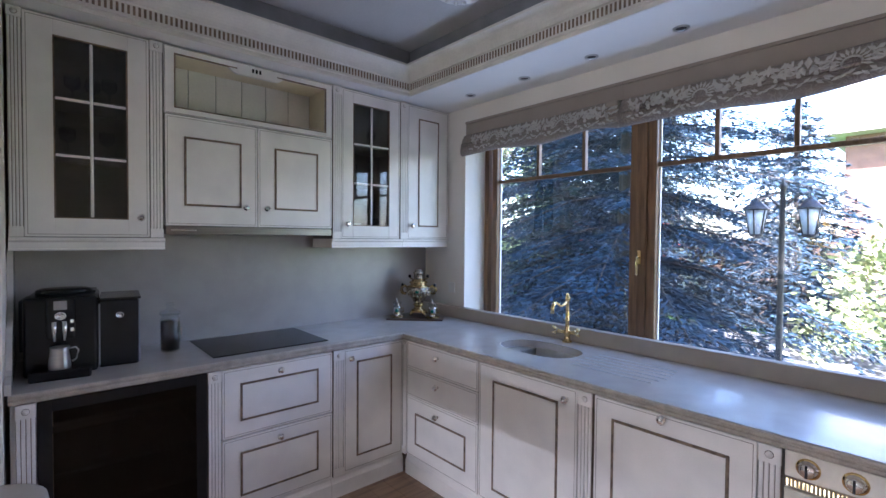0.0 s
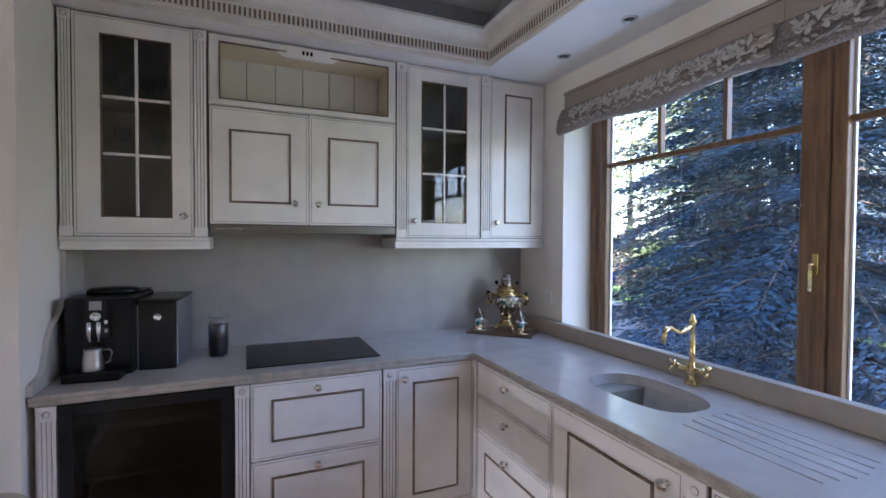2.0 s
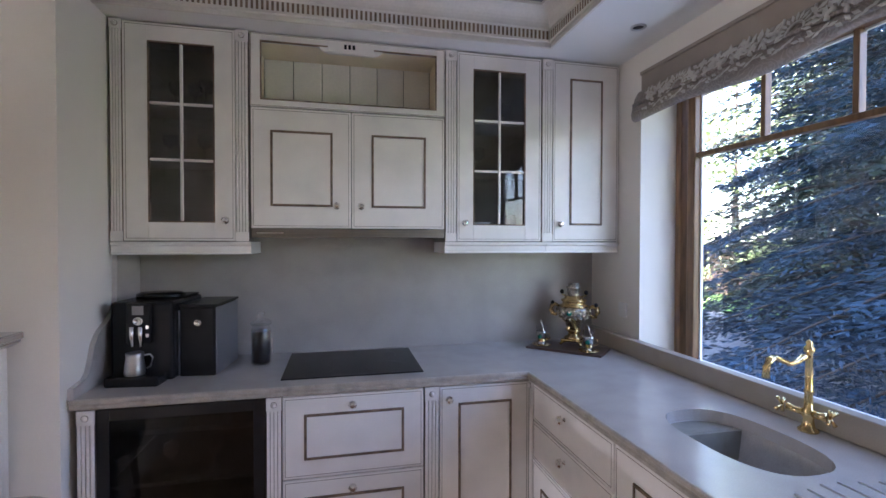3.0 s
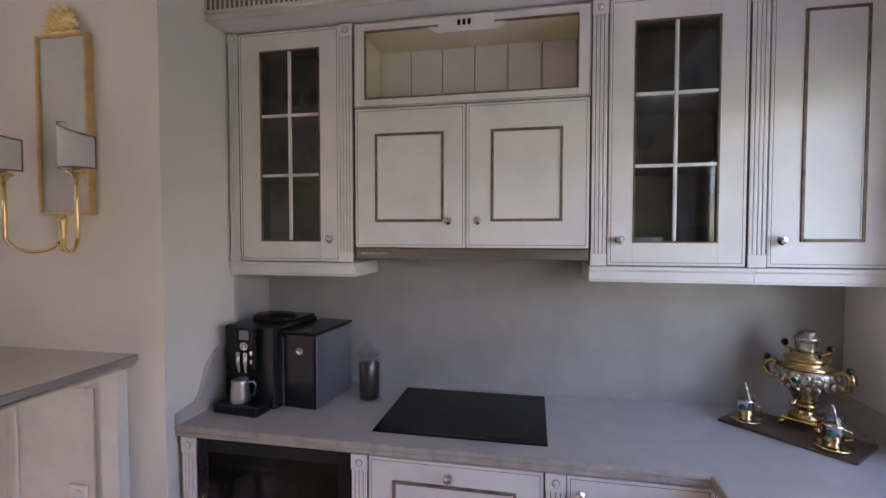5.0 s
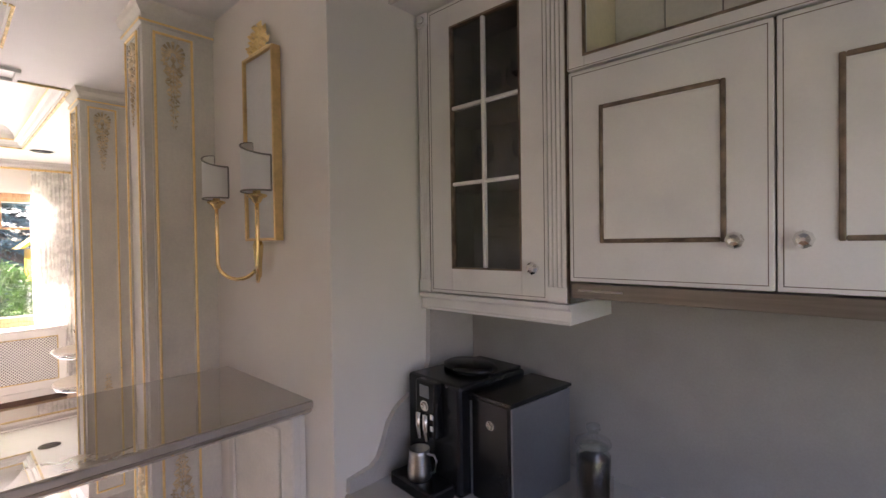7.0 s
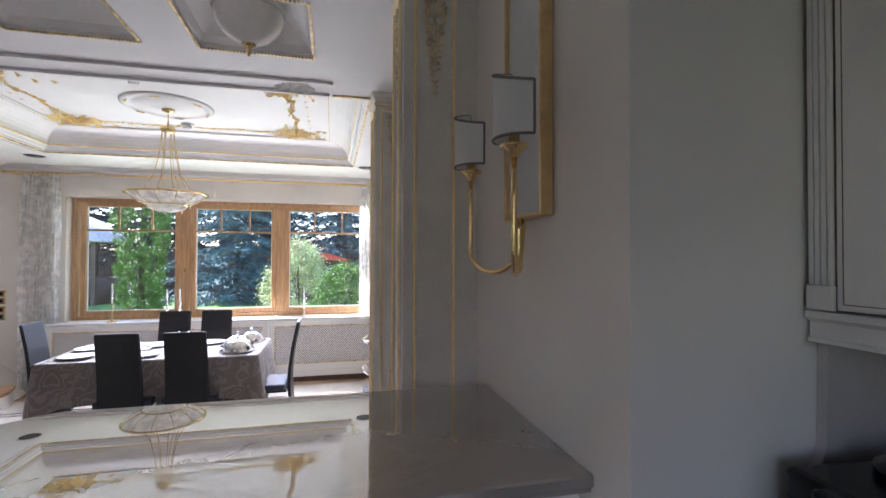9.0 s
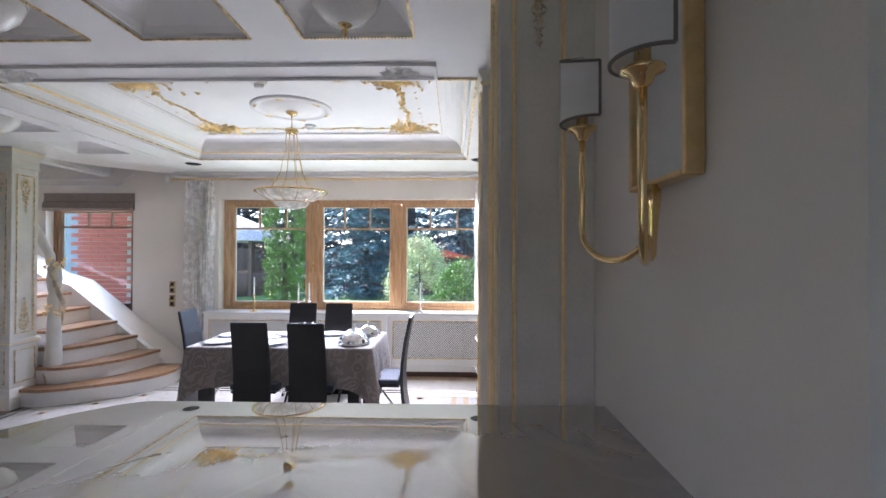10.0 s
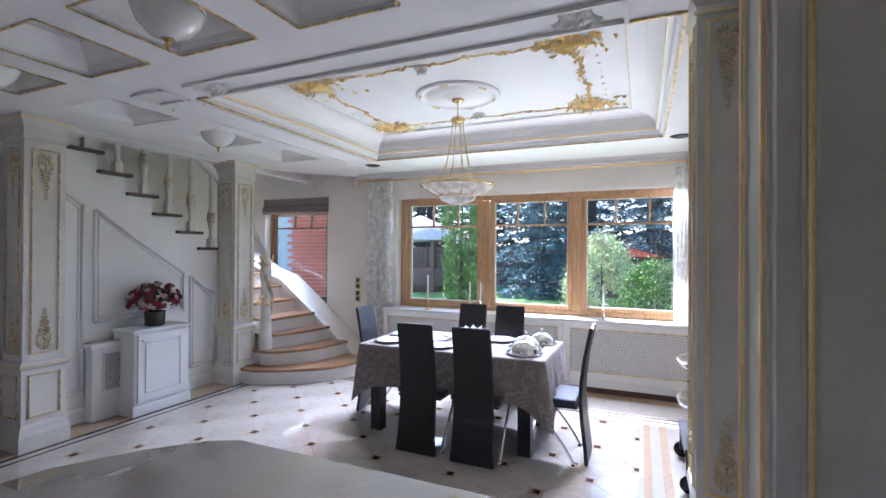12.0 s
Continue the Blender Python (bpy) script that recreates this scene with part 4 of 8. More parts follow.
# on the worktop
hob = thing("induction_hob", "black ceramic glass hob set on the worktop", "hob", pose(0, 0, WT))
part("glass", bx(0.733, 1.349, 2.232, 2.705, 0.0005, 0.006, bev=0.002), HOBGLASS, hob)
for hx, hy, hr in ((0.88, 2.36, 0.075), (0.88, 2.57, 0.09), (1.19, 2.36, 0.09), (1.19, 2.57, 0.075)):
    part("zone_ring", tube(bmesh.new(), [(hx + hr * math.cos(q), hy + hr * math.sin(q), 0.0058) for q in [j * math.pi / 16 for j in range(33)]], 0.0007, 4), SLATE, hob, "faint cooking zone ring")
part("touch_strip", bx(0.94, 1.14, 2.245, 2.25, 0.0059, 0.0063), SLATE, hob)

cm = thing("coffee_machine", "black automatic coffee machine with a steel milk jug before it", "coffee machine", pose(0.195, 2.475, WT, 0, 0, -6))
bm = bx(-0.145, 0.105, -0.12, 0.19, 0.0, 0.335, bev=0.012)
part("body", bm, BLACK, cm), part("front", bx(-0.07, 0.03, -0.150, -0.115, 0.16, 0.335, bev=0.01), BLACK, cm), part("drip_tray", bx(-0.12, 0.085, -0.215, -0.121, 0.0, 0.042, bev=0.008), BLACK, cm)
part("water_tank", bx(-0.165, -0.146, -0.05, 0.15, 0.10, 0.32, bev=0.006), BLACK, cm), part("bean_lid", lathe(bmesh.new(), [(0.085, 0.3355), (0.085, 0.352), (0.07, 0.36), (0.01, 0.362)], (-0.02, 0.05, 0), 24, 1.2, 0.9), BLACK, cm), part("cup_rail", bx(-0.10, 0.095, 0.03, 0.18, 0.336, 0.345, bev=0.003), BLACK, cm)
d = part("display", bx(-0.042, 0.002, -0.1525, -0.1502, 0.285, 0.322), ALU, cm, "dull grey display")
bd = part("badge", lathe(bmesh.new(), [(0.017, 0), (0.017, 0.002), (0.013, 0.002), (0.013, 0.0008)], seg=20, sx=1.15), SILVER, cm, "oval silver badge")
bd.matrix_basis = pose(-0.02, -0.1502, 0.258, 90)
for x in (-0.04, -0.006):
    part("spout", tube(bmesh.new(), [(x, -0.158, 0.236), (x, -0.160, 0.20), (x, -0.155, 0.155)], [0.010, 0.009, 0.0065], 8), SILVER, cm, "silver coffee spout")
for z in (0.19, 0.225):
    part("milk_valve", bx(0.012, 0.026, -0.158, -0.1505, z, z + 0.018, bev=0.003), SILVER, cm)
mc = thing("milk_cooler", "black and satin grey milk cooler beside the coffee machine", "milk cooler", pose(0.385, 2.50, WT, 0, 0, -6))
part("body", bx(-0.078, 0.072, -0.12, 0.17, 0.0, 0.305, bev=0.008), BLACK, mc), part("side_panel", bx(0.0725, 0.079, -0.115, 0.165, 0.006, 0.30, bev=0.002), ALU, mc, "satin grey side panel"), part("front_trim", bx(-0.079, -0.073, -0.1235, -0.1195, 0.012, 0.29), ALU, mc)
part("lid", bx(-0.076, 0.082, -0.125, 0.172, 0.3055, 0.316, bev=0.003), BLACK, mc)
bd = part("badge", lathe(bmesh.new(), [(0.014, 0), (0.014, 0.002), (0.011, 0.002), (0.011, 0.0008)], seg=20, sx=1.15), SILVER, mc, "oval silver badge")
bd.matrix_basis = pose(0.0, -0.1202, 0.235, 90)
jug = thing("milk_jug", "brushed steel milk jug standing on the drip tray", "jug", pose(0.155, 2.306, WT + 0.0425, 0, 0, 10))
part("pot", lathe(bmesh.new(), [(0.036, 0), (0.038, 0.004), (0.037, 0.03), (0.031, 0.075), (0.033, 0.09), (0.030, 0.09), (0.028, 0.07), (0.01, 0.068)], seg=24), STEEL, jug), part("handle", tube(bmesh.new(), [(0.031, 0, 0.078), (0.055, 0, 0.08), (0.064, 0, 0.065), (0.056, 0, 0.03), (0.042, 0, 0.022)], 0.0035, 8), STEEL, jug)
jar = thing("coffee_jar", "glass jar of coffee beans with a glass stopper", "jar", pose(0.607, 2.548, WT))
part("beans", lathe(bmesh.new(), [(0.030, 0.006), (0.042, 0.010), (0.043, 0.155), (0.036, 0.160)], seg=24), COFFEE, jar, "dark roasted beans"), part("glass", lathe(bmesh.new(), [(0.040, 0), (0.046, 0.006), (0.0465, 0.165), (0.038, 0.178), (0.038, 0.190)], seg=24), JARGLASS, jar)
lid = part("lid", lathe(bmesh.new(), [(0.047, 0.1905), (0.050, 0.197), (0.045, 0.208), (0.028, 0.214), (0.016, 0.222), (0.014, 0.232), (0.020, 0.238), (0.018, 0.250), (0.004, 0.255)], seg=20), JARGLASS, jar, "clear glass stopper")
part("scoop_holder", bx(0.05, 0.054, -0.008, 0.008, 0.05, 0.12), SILVER, jar)

TRAY_AT = pose(2.205, 2.505, WT, 0, 0, -45)
tray = thing("serving_tray", "dark wooden tray under the samovar", "tray", TRAY_AT)
part("board", bx(-0.205, 0.205, -0.105, 0.105, 0, 0.012, bev=0.004), WALNUT, tray)
sam = thing("samovar", "ornate chased brass and silver samovar on a dark tray", "samovar", pose(2.268, 2.556, WT + 0.0125, 0, 0, -45) @ Matrix.Diagonal((1.1, 1.1, 1.04, 1)))
ANTIQUE = mat("antique_silver", (0.62, 0.56, 0.45), 0.22, 1.0, var=0.35, scale=45, bump=0.9, bscale=110)
OLDBRASS = mat("antique_brass", (0.62, 0.45, 0.20), 0.2, 1.0, var=0.2, scale=30, bump=0.25, bscale=90)
for k in range(4):
    a = math.pi / 4 + k * math.pi / 2
    part("foot", tube(bmesh.new(), [(0.040 * math.cos(a), 0.040 * math.sin(a), 0.026), (0.062 * math.cos(a), 0.062 * math.sin(a), 0.020), (0.076 * math.cos(a), 0.076 * math.sin(a), 0.0065)], [0.009, 0.008, 0.0065], 8), OLDBRASS, sam)
part("base_plate", bx(-0.052, 0.052, -0.052, 0.052, 0.022, 0.034, bev=0.004), OLDBRASS, sam)
part("stem", lathe(bmesh.new(), [(0.046, 0.0342), (0.046, 0.042), (0.030, 0.050), (0.027, 0.066), (0.036, 0.074), (0.036, 0.082), (0.026, 0.088)], seg=24), OLDBRASS, sam)
body = part("body", lathe(bmesh.new(), [(0.028, 0.0885), (0.036, 0.098), (0.044, 0.118), (0.062, 0.140), (0.076, 0.165), (0.083, 0.192), (0.080, 0.204), (0.070, 0.208)], seg=32), ANTIQUE, sam, "embossed silver body")
for k in range(48):
    row, a = k // 16, 2 * math.pi * (k % 16) / 16 + 0.2 * (k // 16)
    z, rr = (0.150, 0.170, 0.190)[row], (0.069, 0.079, 0.084)[row]
    nrm = Vector((math.cos(a), math.sin(a), -0.3))
    bm = bmesh.new()
    blob(bm, (rr * math.cos(a), rr * math.sin(a), z), (-0.6 * math.sin(a), 0.6 * math.cos(a), 1 if row % 2 else -1), 0.026, 0.016, 0.5, nrm)
    part("embossed_leaf", bm, ANTIQUE, body)
part("shoulder", lathe(bmesh.new(), [(0.072, 0.2085), (0.074, 0.214), (0.058, 0.220), (0.055, 0.232), (0.064, 0.238), (0.064, 0.244), (0.048, 0.252), (0.044, 0.262), (0.034, 0.266)], seg=28), OLDBRASS, sam)
part("burner", lathe(bmesh.new(), [(0.033, 0.2665), (0.030, 0.272), (0.033, 0.280), (0.033, 0.302), (0.037, 0.306), (0.037, 0.314), (0.028, 0.316), (0.028, 0.330), (0.022, 0.334), (0.004, 0.336)], seg=20), ANTIQUE, sam, "pierced silver burner")
for s in (-1, 1):
    part("handle", tube(bmesh.new(), [(s * 0.074, 0, 0.200), (s * 0.096, 0, 0.214), (s * 0.116, 0, 0.204), (s * 0.120, 0, 0.182), (s * 0.110, 0, 0.160), (s * 0.094, 0, 0.156), (s * 0.086, 0, 0.168)], [0.007, 0.010, 0.013, 0.013, 0.012, 0.010, 0.006], 8), OLDBRASS, sam, "scrolled brass handle")
    part("handle_stud", lathe(bmesh.new(), [(0.006, 0.207), (0.010, 0.214), (0.010, 0.226), (0.003, 0.232)], (s * 0.112, 0, 0), 10), BLACK, sam)
    part("lid_arm", tube(bmesh.new(), [(s * 0.040, 0, 0.262), (s * 0.058, 0, 0.268), (s * 0.062, 0, 0.274)], 0.004, 6), OLDBRASS, sam)
    part("lid_knob", lathe(bmesh.new(), [(0.005, 0.272), (0.011, 0.280), (0.010, 0.292), (0.003, 0.297)], (s * 0.062, 0, 0), 10), BLACK, sam, "dark wooden knob")
part("spigot", tube(bmesh.new(), [(0, -0.050, 0.112), (0, -0.088, 0.112), (0, -0.108, 0.102)], [0.007, 0.006, 0.008], 8), OLDBRASS, sam)
st = part("medallion", lathe(bmesh.new(), [(0.014, 0), (0.012, 0.004), (0.003, 0.006)], seg=14), GREENSTONE, body, "green enamel medallion")
st.matrix_basis = pose(0, -0.080, 0.178, 100)
for px, py in ((-0.135, -0.040), (0.128, -0.050)):
    o = TRAY_AT @ pose(px, py, 0.0125)
    g = thing("tea_glass", "tea glass in a silver holder with a green stone", "tea glass", o, "tea glasses by the samovar")
    part("saucer", lathe(bmesh.new(), [(0.03, 0), (0.052, 0.006), (0.054, 0.009), (0.03, 0.005)], seg=24), BRASS, g)
    hd = part("holder", lathe(bmesh.new(), [(0.02, 0.006), (0.024, 0.012), (0.016, 0.02), (0.028, 0.032), (0.029, 0.075), (0.031, 0.08)], seg=20), SILVER, g, "chased silver holder")
    part("glass", lathe(bmesh.new(), [(0.0295, 0.0805), (0.031, 0.115), (0.0295, 0.115), (0.028, 0.081)], seg=20), CRYSTAL, g), part("spoon", tube(bmesh.new(), [(0.01, 0, 0.082), (0.0, 0.004, 0.12), (-0.008, 0.006, 0.14)], [0.003, 0.003, 0.006], 6), SILVER, g)
    st = part("stone", lathe(bmesh.new(), [(0.013, 0), (0.011, 0.004), (0.003, 0.006)], seg=14), GREENSTONE, hd, "green enamel stone")
    st.matrix_basis = pose(0, -0.0285, 0.053, 90)
    part("handle", tube(bmesh.new(), [(0.028, 0, 0.07), (0.046, 0, 0.068), (0.048, 0, 0.045), (0.03, 0, 0.038)], 0.003, 6), BRASS, hd)
so = thing("wall_socket", "white socket plate on the window wall", "socket", pose(EAST - 0.001, 2.43, 1.12, 0, 0, -90))
part("plate", bx(-0.035, 0.035, -0.01, 0, -0.04, 0.04, bev=0.003), WHITE, so)

# window above the worktop
def sash(parent, a0, a1, z0, z1, bars, zt, material, w=0.05, y0=-0.03, y1=0.03, transom=True):
    """A window sash seen from inside: frame, transom with small lights above it, panes. Local x across, y through."""
    s = part("sash_frame", frame_xz(bmesh.new(), a0, a1, z0, z1, w, y0, y1, 0.006), material, parent)
    part("seal", frame_xz(bmesh.new(), a0 + w - 0.004, a1 - w + 0.004, z0 + w - 0.004, z1 - w + 0.004, 0.012, 0.006, 0.02), WHITE, s, "pale glazing seal")
    part("transom", bx(a0 + w, a1 - w, -0.018, 0.018, zt - 0.012, zt + 0.012, bev=0.003), material, s)
    for b in bars:
        part("glazing_bar", bx(b - 0.011, b + 0.011, -0.017, 0.017, zt + 0.0125, z1 - w, bev=0.003), material, s)
    edges = [a0 + w, *bars, a1 - w]
    p = part("pane", bx(a0 + w, a1 - w, 0.008, 0.012, z0 + w, zt), PANE, s, "clear window pane")
    p.visible_shadow = False
    for lo, hi in zip(edges, edges[1:]):
        p = part("pane", bx(lo, hi, 0.008, 0.012, zt, z1 - w), PANE, s, "clear window pane")
        p.visible_shadow = False
    return s


WM = pose(2.75, 2.29, 0, 0, 0, -90)      # u runs towards the viewer
w1 = thing("window_1", "dark oak kitchen window of two sashes", "window", WM, "", "structure")
part("window_frame", frame_xz(bmesh.new(), 0.0, 2.445, 0.826, 2.318, 0.04, -0.045, 0.04, 0.004), OAK, w1)
sash(w1, 0.065, 1.216, 0.838, 2.285, (0.483, 0.845), 1.930, OAK), sash(w1, 1.270, 2.40, 0.838, 2.285, (1.620, 1.955), 1.930, OAK)
part("mullion", bx(1.218, 1.268, -0.04, 0.04, 0.867, 2.278, bev=0.006), OAK, w1)
h = part("handle", bx(1.225, 1.247, -0.052, -0.041, 1.36, 1.44, bev=0.003), BRASS, w1, "gilt window handle")
part("grip", tube(bmesh.new(), [(1.236, -0.052, 1.40), (1.236, -0.075, 1.40), (1.236, -0.078, 1.37), (1.236, -0.074, 1.30)], [0.006, 0.007, 0.006, 0.009], 8), BRASS, h)
bm = bx(2.502, 2.70, -0.155, 2.29, 0.8155, 0.825)
solid("window_sill_1", bm, STONE, "stone window sill", "window sill")


def roman_blind(name, y0, y1, label):
    """A folded roman blind: plain band above, stacked damask folds below."""
    b = thing(name, label, "roman blind", None, "kitchen blinds")
    prof = [(2.493, 2.33), (2.485, 2.33), (2.480, 2.26), (2.472, 2.255), (2.452, 2.225), (2.440, 2.18), (2.436, 2.14), (2.442, 2.115), (2.458, 2.105), (2.476, 2.112), (2.486, 2.14), (2.493, 2.2)]
    n = 40
    bm = bmesh.new()
    rings = []
    for i in range(n + 1):
        t = i / n
        y = y0 + (y1 - y0) * t
        sag = 0.012 * math.sin(3.1 * t * math.pi) + 0.006 * math.sin(13 * t)
        rings.append([bm.verts.new((x - 0.004 * math.sin(9 * t + k), y, z + (sag * (2.33 - z) / 0.22 if z < 2.3 else 0))) for k, (x, z) in enumerate(prof[2:])])
    for a, c in zip(rings, rings[1:]):
        for k in range(len(a)):
            f = bm.faces.new((a[k], a[(k + 1) % len(a)], c[(k + 1) % len(c)], c[k]))
            f.smooth = True
    bm.faces.new(rings[0]), bm.faces.new(rings[-1])
    bmesh.ops.recalc_face_normals(bm, faces=bm.faces)
    part("folds", bm, BLIND, b, "grey damask folds with pale scrolls")
    part("band", bx(2.4935, 2.4985, y0, y1, 2.20, 2.345), BLINDLINING, b), part("head_rail", bx(2.484, 2.4985, y0, y1, 2.3455, 2.362, bev=0.002), BLINDLINING, b)
    # woven scroll motifs lying on the front of the folds
    sl = Vector((2.470, 0, 2.25)) - Vector((2.434, 0, 2.145))
    nrm = Vector((-sl.z, 0, sl.x)).normalized()
    if nrm.x > 0:
        nrm = -nrm
    v = sl.normalized()
    k, y = 0, y0 + 0.09
    while y < y1 - 0.08:
        o = Vector((2.432, y, 2.168))
        bm = bmesh.new()
        P = lambda p, q, h=0.007: o + Vector((0, p, 0)) + v * q + nrm * h
        if k % 4 == 2:                      # a horseshoe of pleated ribs
            for i in range(13):
                g = math.pi * (i / 12 * 1.2 - 0.1)
                blob(bm, P(0.050 * math.cos(g), 0.018 + 0.050 * math.sin(g)), Vector((0, math.cos(g), 0)) + v * math.sin(g), 0.036, 0.013, 0.15, nrm)
            tube(bm, [P(0.031 * math.cos(g), 0.018 + 0.031 * math.sin(g), 0.003) for g in [math.pi * (i / 8 * 1.2 - 0.1) for i in range(9)]], 0.005, 5)
        else:                               # acanthus scrolls
            for s in (-1, 1):
                tube(bm, [P(s * (0.008 + 0.058 * t + 0.020 * math.cos(7 * t)), 0.000 + 0.070 * t + 0.022 * math.sin(7 * t), 0.003) for t in [i / 12 for i in range(13)]], [0.009 * (1 - 0.04 * i) for i in range(13)], 5)
                tube(bm, [P(s * (0.055 + 0.022 * math.cos(6 * t) * (1 - 0.4 * t)), 0.030 + 0.022 * math.sin(6 * t) * (1 - 0.4 * t), 0.003) for t in [i / 9 for i in range(10)]], 0.0065, 5)
                for i in range(6):
                    g = 0.6 * i + 0.4 * k
                    blob(bm, P(s * (0.014 + 0.013 * i), 0.012 + 0.055 * abs(math.sin(1.3 * i + k))), Vector((0, s * math.cos(g), 0)) + v * math.sin(g + 0.6), 0.042, 0.019, 0.15, nrm)
            blob(bm, P(0, 0.060), v, 0.060, 0.028, 0.15, nrm)
        for i in range(7):                  # the repeat half hidden in the lower fold
            g = 1.9 * i + k
            blob(bm, P(-0.065 + 0.0215 * i, -0.032 + 0.010 * math.sin(g), 0.010), Vector((0, math.cos(0.5 * g), 0)) + v * 0.5 * math.sin(g), 0.036, 0.015, 0.15, nrm)
        tagged(part("woven_scroll", bm, BLINDPALE, b), "pale woven scroll motif", "", "", "stuff")
        y += 0.135
        k += 1
    # pleats gathered at the end of the stack
    for i in range(3):
        part("gathered_pleat", bx(2.426 + 0.006 * i, 2.448 + 0.006 * i, y0 + 0.004, y0 + 0.075, 2.135 + 0.045 * i, 2.165 + 0.045 * i, bev=0.006), BLINDLINING, b, "plain gathered pleat")
    for z in (2.15, 2.185):
        part("fold_edge", tube(bmesh.new(), [(2.439, y0 + 0.01, z), (2.436, (y0 + y1) / 2, z - 0.008), (2.439, y1 - 0.01, z)], 0.008, 8), BLIND, b)
    return b


roman_blind("roman_blind", 1.058, 2.285, "grey brown damask roman blind drawn up over the window"), roman_blind("roman_blind", -0.25, 1.057, "grey brown damask roman blind drawn up over the window")
for y in (2.056, 1.595, 1.144, 0.69, 0.24):
    s = thing("recessed_spotlight", "small unlit recessed ceiling spotlight", "spotlight", pose(2.309, y, SOF), "spotlights in the soffit")
    part("ring", lathe(bmesh.new(), [(0.036, -0.0005), (0.036, -0.004), (0.026, -0.006), (0.024, -0.001)], seg=20), STEEL, s), part("lens", lathe(bmesh.new(), [(0.023, -0.0015), (0.01, -0.002), (0.002, -0.002)], seg=16), SLATE, s)
r = thing("ceiling_rosette", "white plaster ceiling rosette over the kitchen", "ceiling rosette", pose(1.68, 1.50, 2.77))
part("disc", lathe(bmesh.new(), [(0.13, 0), (0.135, -0.03), (0.125, -0.045), (0.115, -0.043), (0.105, -0.055), (0.07, -0.05), (0.055, -0.065), (0.02, -0.075), (0.004, -0.077)], seg=32), WHITE, r)
for k in range(12):
    a = k * math.pi / 6
    part("petal", tube(bmesh.new(), [(0.065 * math.cos(a), 0.065 * math.sin(a), -0.053), (0.085 * math.cos(a), 0.085 * math.sin(a), -0.058), (0.108 * math.cos(a), 0.108 * math.sin(a), -0.052)], [0.005, 0.011, 0.005], 6), WHITE, r)
stool = thing("bar_stool", "round bar stool with beige upholstery and a turned leg", "bar stool", pose(-0.06, 1.81, 0))
part("seat", lathe(bmesh.new(), [(0.14, 0.585), (0.165, 0.595), (0.172, 0.615), (0.168, 0.64), (0.14, 0.653), (0.02, 0.657)], seg=32), STOOLFAB, stool), part("seat_ring", lathe(bmesh.new(), [(0.15, 0.56), (0.155, 0.565), (0.155, 0.5845), (0.10, 0.5845)], seg=32), CREAM, stool)
for k in range(4):
    a = math.pi / 4 + k * math.pi / 2
    part("leg", tube(bmesh.new(), [(0.12 * math.cos(a), 0.12 * math.sin(a), 0.565), (0.145 * math.cos(a), 0.145 * math.sin(a), 0.35), (0.17 * math.cos(a), 0.17 * math.sin(a), 0.0)], [0.018, 0.014, 0.012], 10), CREAM, stool)
part("foot_ring", lathe(bmesh.new(), [(0.146, 0.25), (0.158, 0.25), (0.158, 0.262), (0.146, 0.262), (0.146, 0.25)], seg=28, close=False), BRASS, stool)


# ---- ornaments ----
def palmette(bm, cx, cz, w, h, down=1, y=0.0):
    """A ribbed shell over scrolls and a hanging tail of acanthus leaves, in the x-z plane facing -y."""
    def at(u, v):
        return (cx + u * w, y - 0.002, cz + down * v * w)
    for k in range(9):                      # shell ribs
        a = radians(90 + (k - 4) * 24)
        ln = 0.50 - 0.022 * abs(k - 4)
        tube(bm, [at(0.10 * math.cos(a), 0.08 * math.sin(a)), at(0.6 * ln * math.cos(a), 0.6 * ln * math.sin(a)), at(ln * math.cos(a), ln * math.sin(a))], [w * 0.020, w * 0.044, w * 0.062], 6)
    for s in (-1, 1):                       # paired scrolls under the shell
        tube(bm, [at(s * (0.10 + 0.30 * math.sin(2.6 * t) * (1 - 0.35 * t)), -0.05 - 0.40 * t + 0.05 * math.sin(6 * t)) for t in [i / 9 for i in range(10)]], [w * (0.055 - 0.003 * i) for i in range(10)], 6)
        tube(bm, [at(s * (0.27 + 0.10 * math.cos(5.5 * t)), -0.17 + 0.10 * math.sin(5.5 * t)) for t in [i / 8 for i in range(9)]], w * 0.034, 6)
        for i in range(3):
            blob(bm, at(s * (0.36 - 0.07 * i), -0.30 - 0.12 * i), (s, 0, -down * (0.4 + 0.4 * i)), w * 0.26, w * 0.12, 0.6)
    blob(bm, at(0, -0.20), (0, 0, down), w * 0.36, w * 0.22, 0.5)
    blob(bm, at(0, -0.44), (0, 0, down), w * 0.26, w * 0.16, 0.6)
    z0, n = -0.60, max(4, int((h / w - 1.15) / 0.20))
    for i in range(n):                      # hanging leaves, smaller towards the tip
        k = 1 - 0.72 * i / n
        v = z0 - 0.20 * i
        for s in (-1, 1):
            blob(bm, at(s * 0.20 * k, v), (s, 0, down * (0.5 if i % 2 else -0.7)), w * 0.44 * k, w * 0.17 * k, 0.6)
            blob(bm, at(s * 0.11 * k, v - 0.08), (s * 0.6, 0, -down), w * 0.24 * k, w * 0.11 * k, 0.7)
        blob(bm, at(0.03 * math.sin(3 * i), v - 0.06), (0.1 * math.sin(3 * i), 0, -down), w * 0.27, w * 0.12 * k, 0.7)


RELIEF = mat("gold_rubbed_relief", (0.80, 0.66, 0.42), 0.42, 0.2, var=0.2, scale=30, bump=0.15, bscale=140)


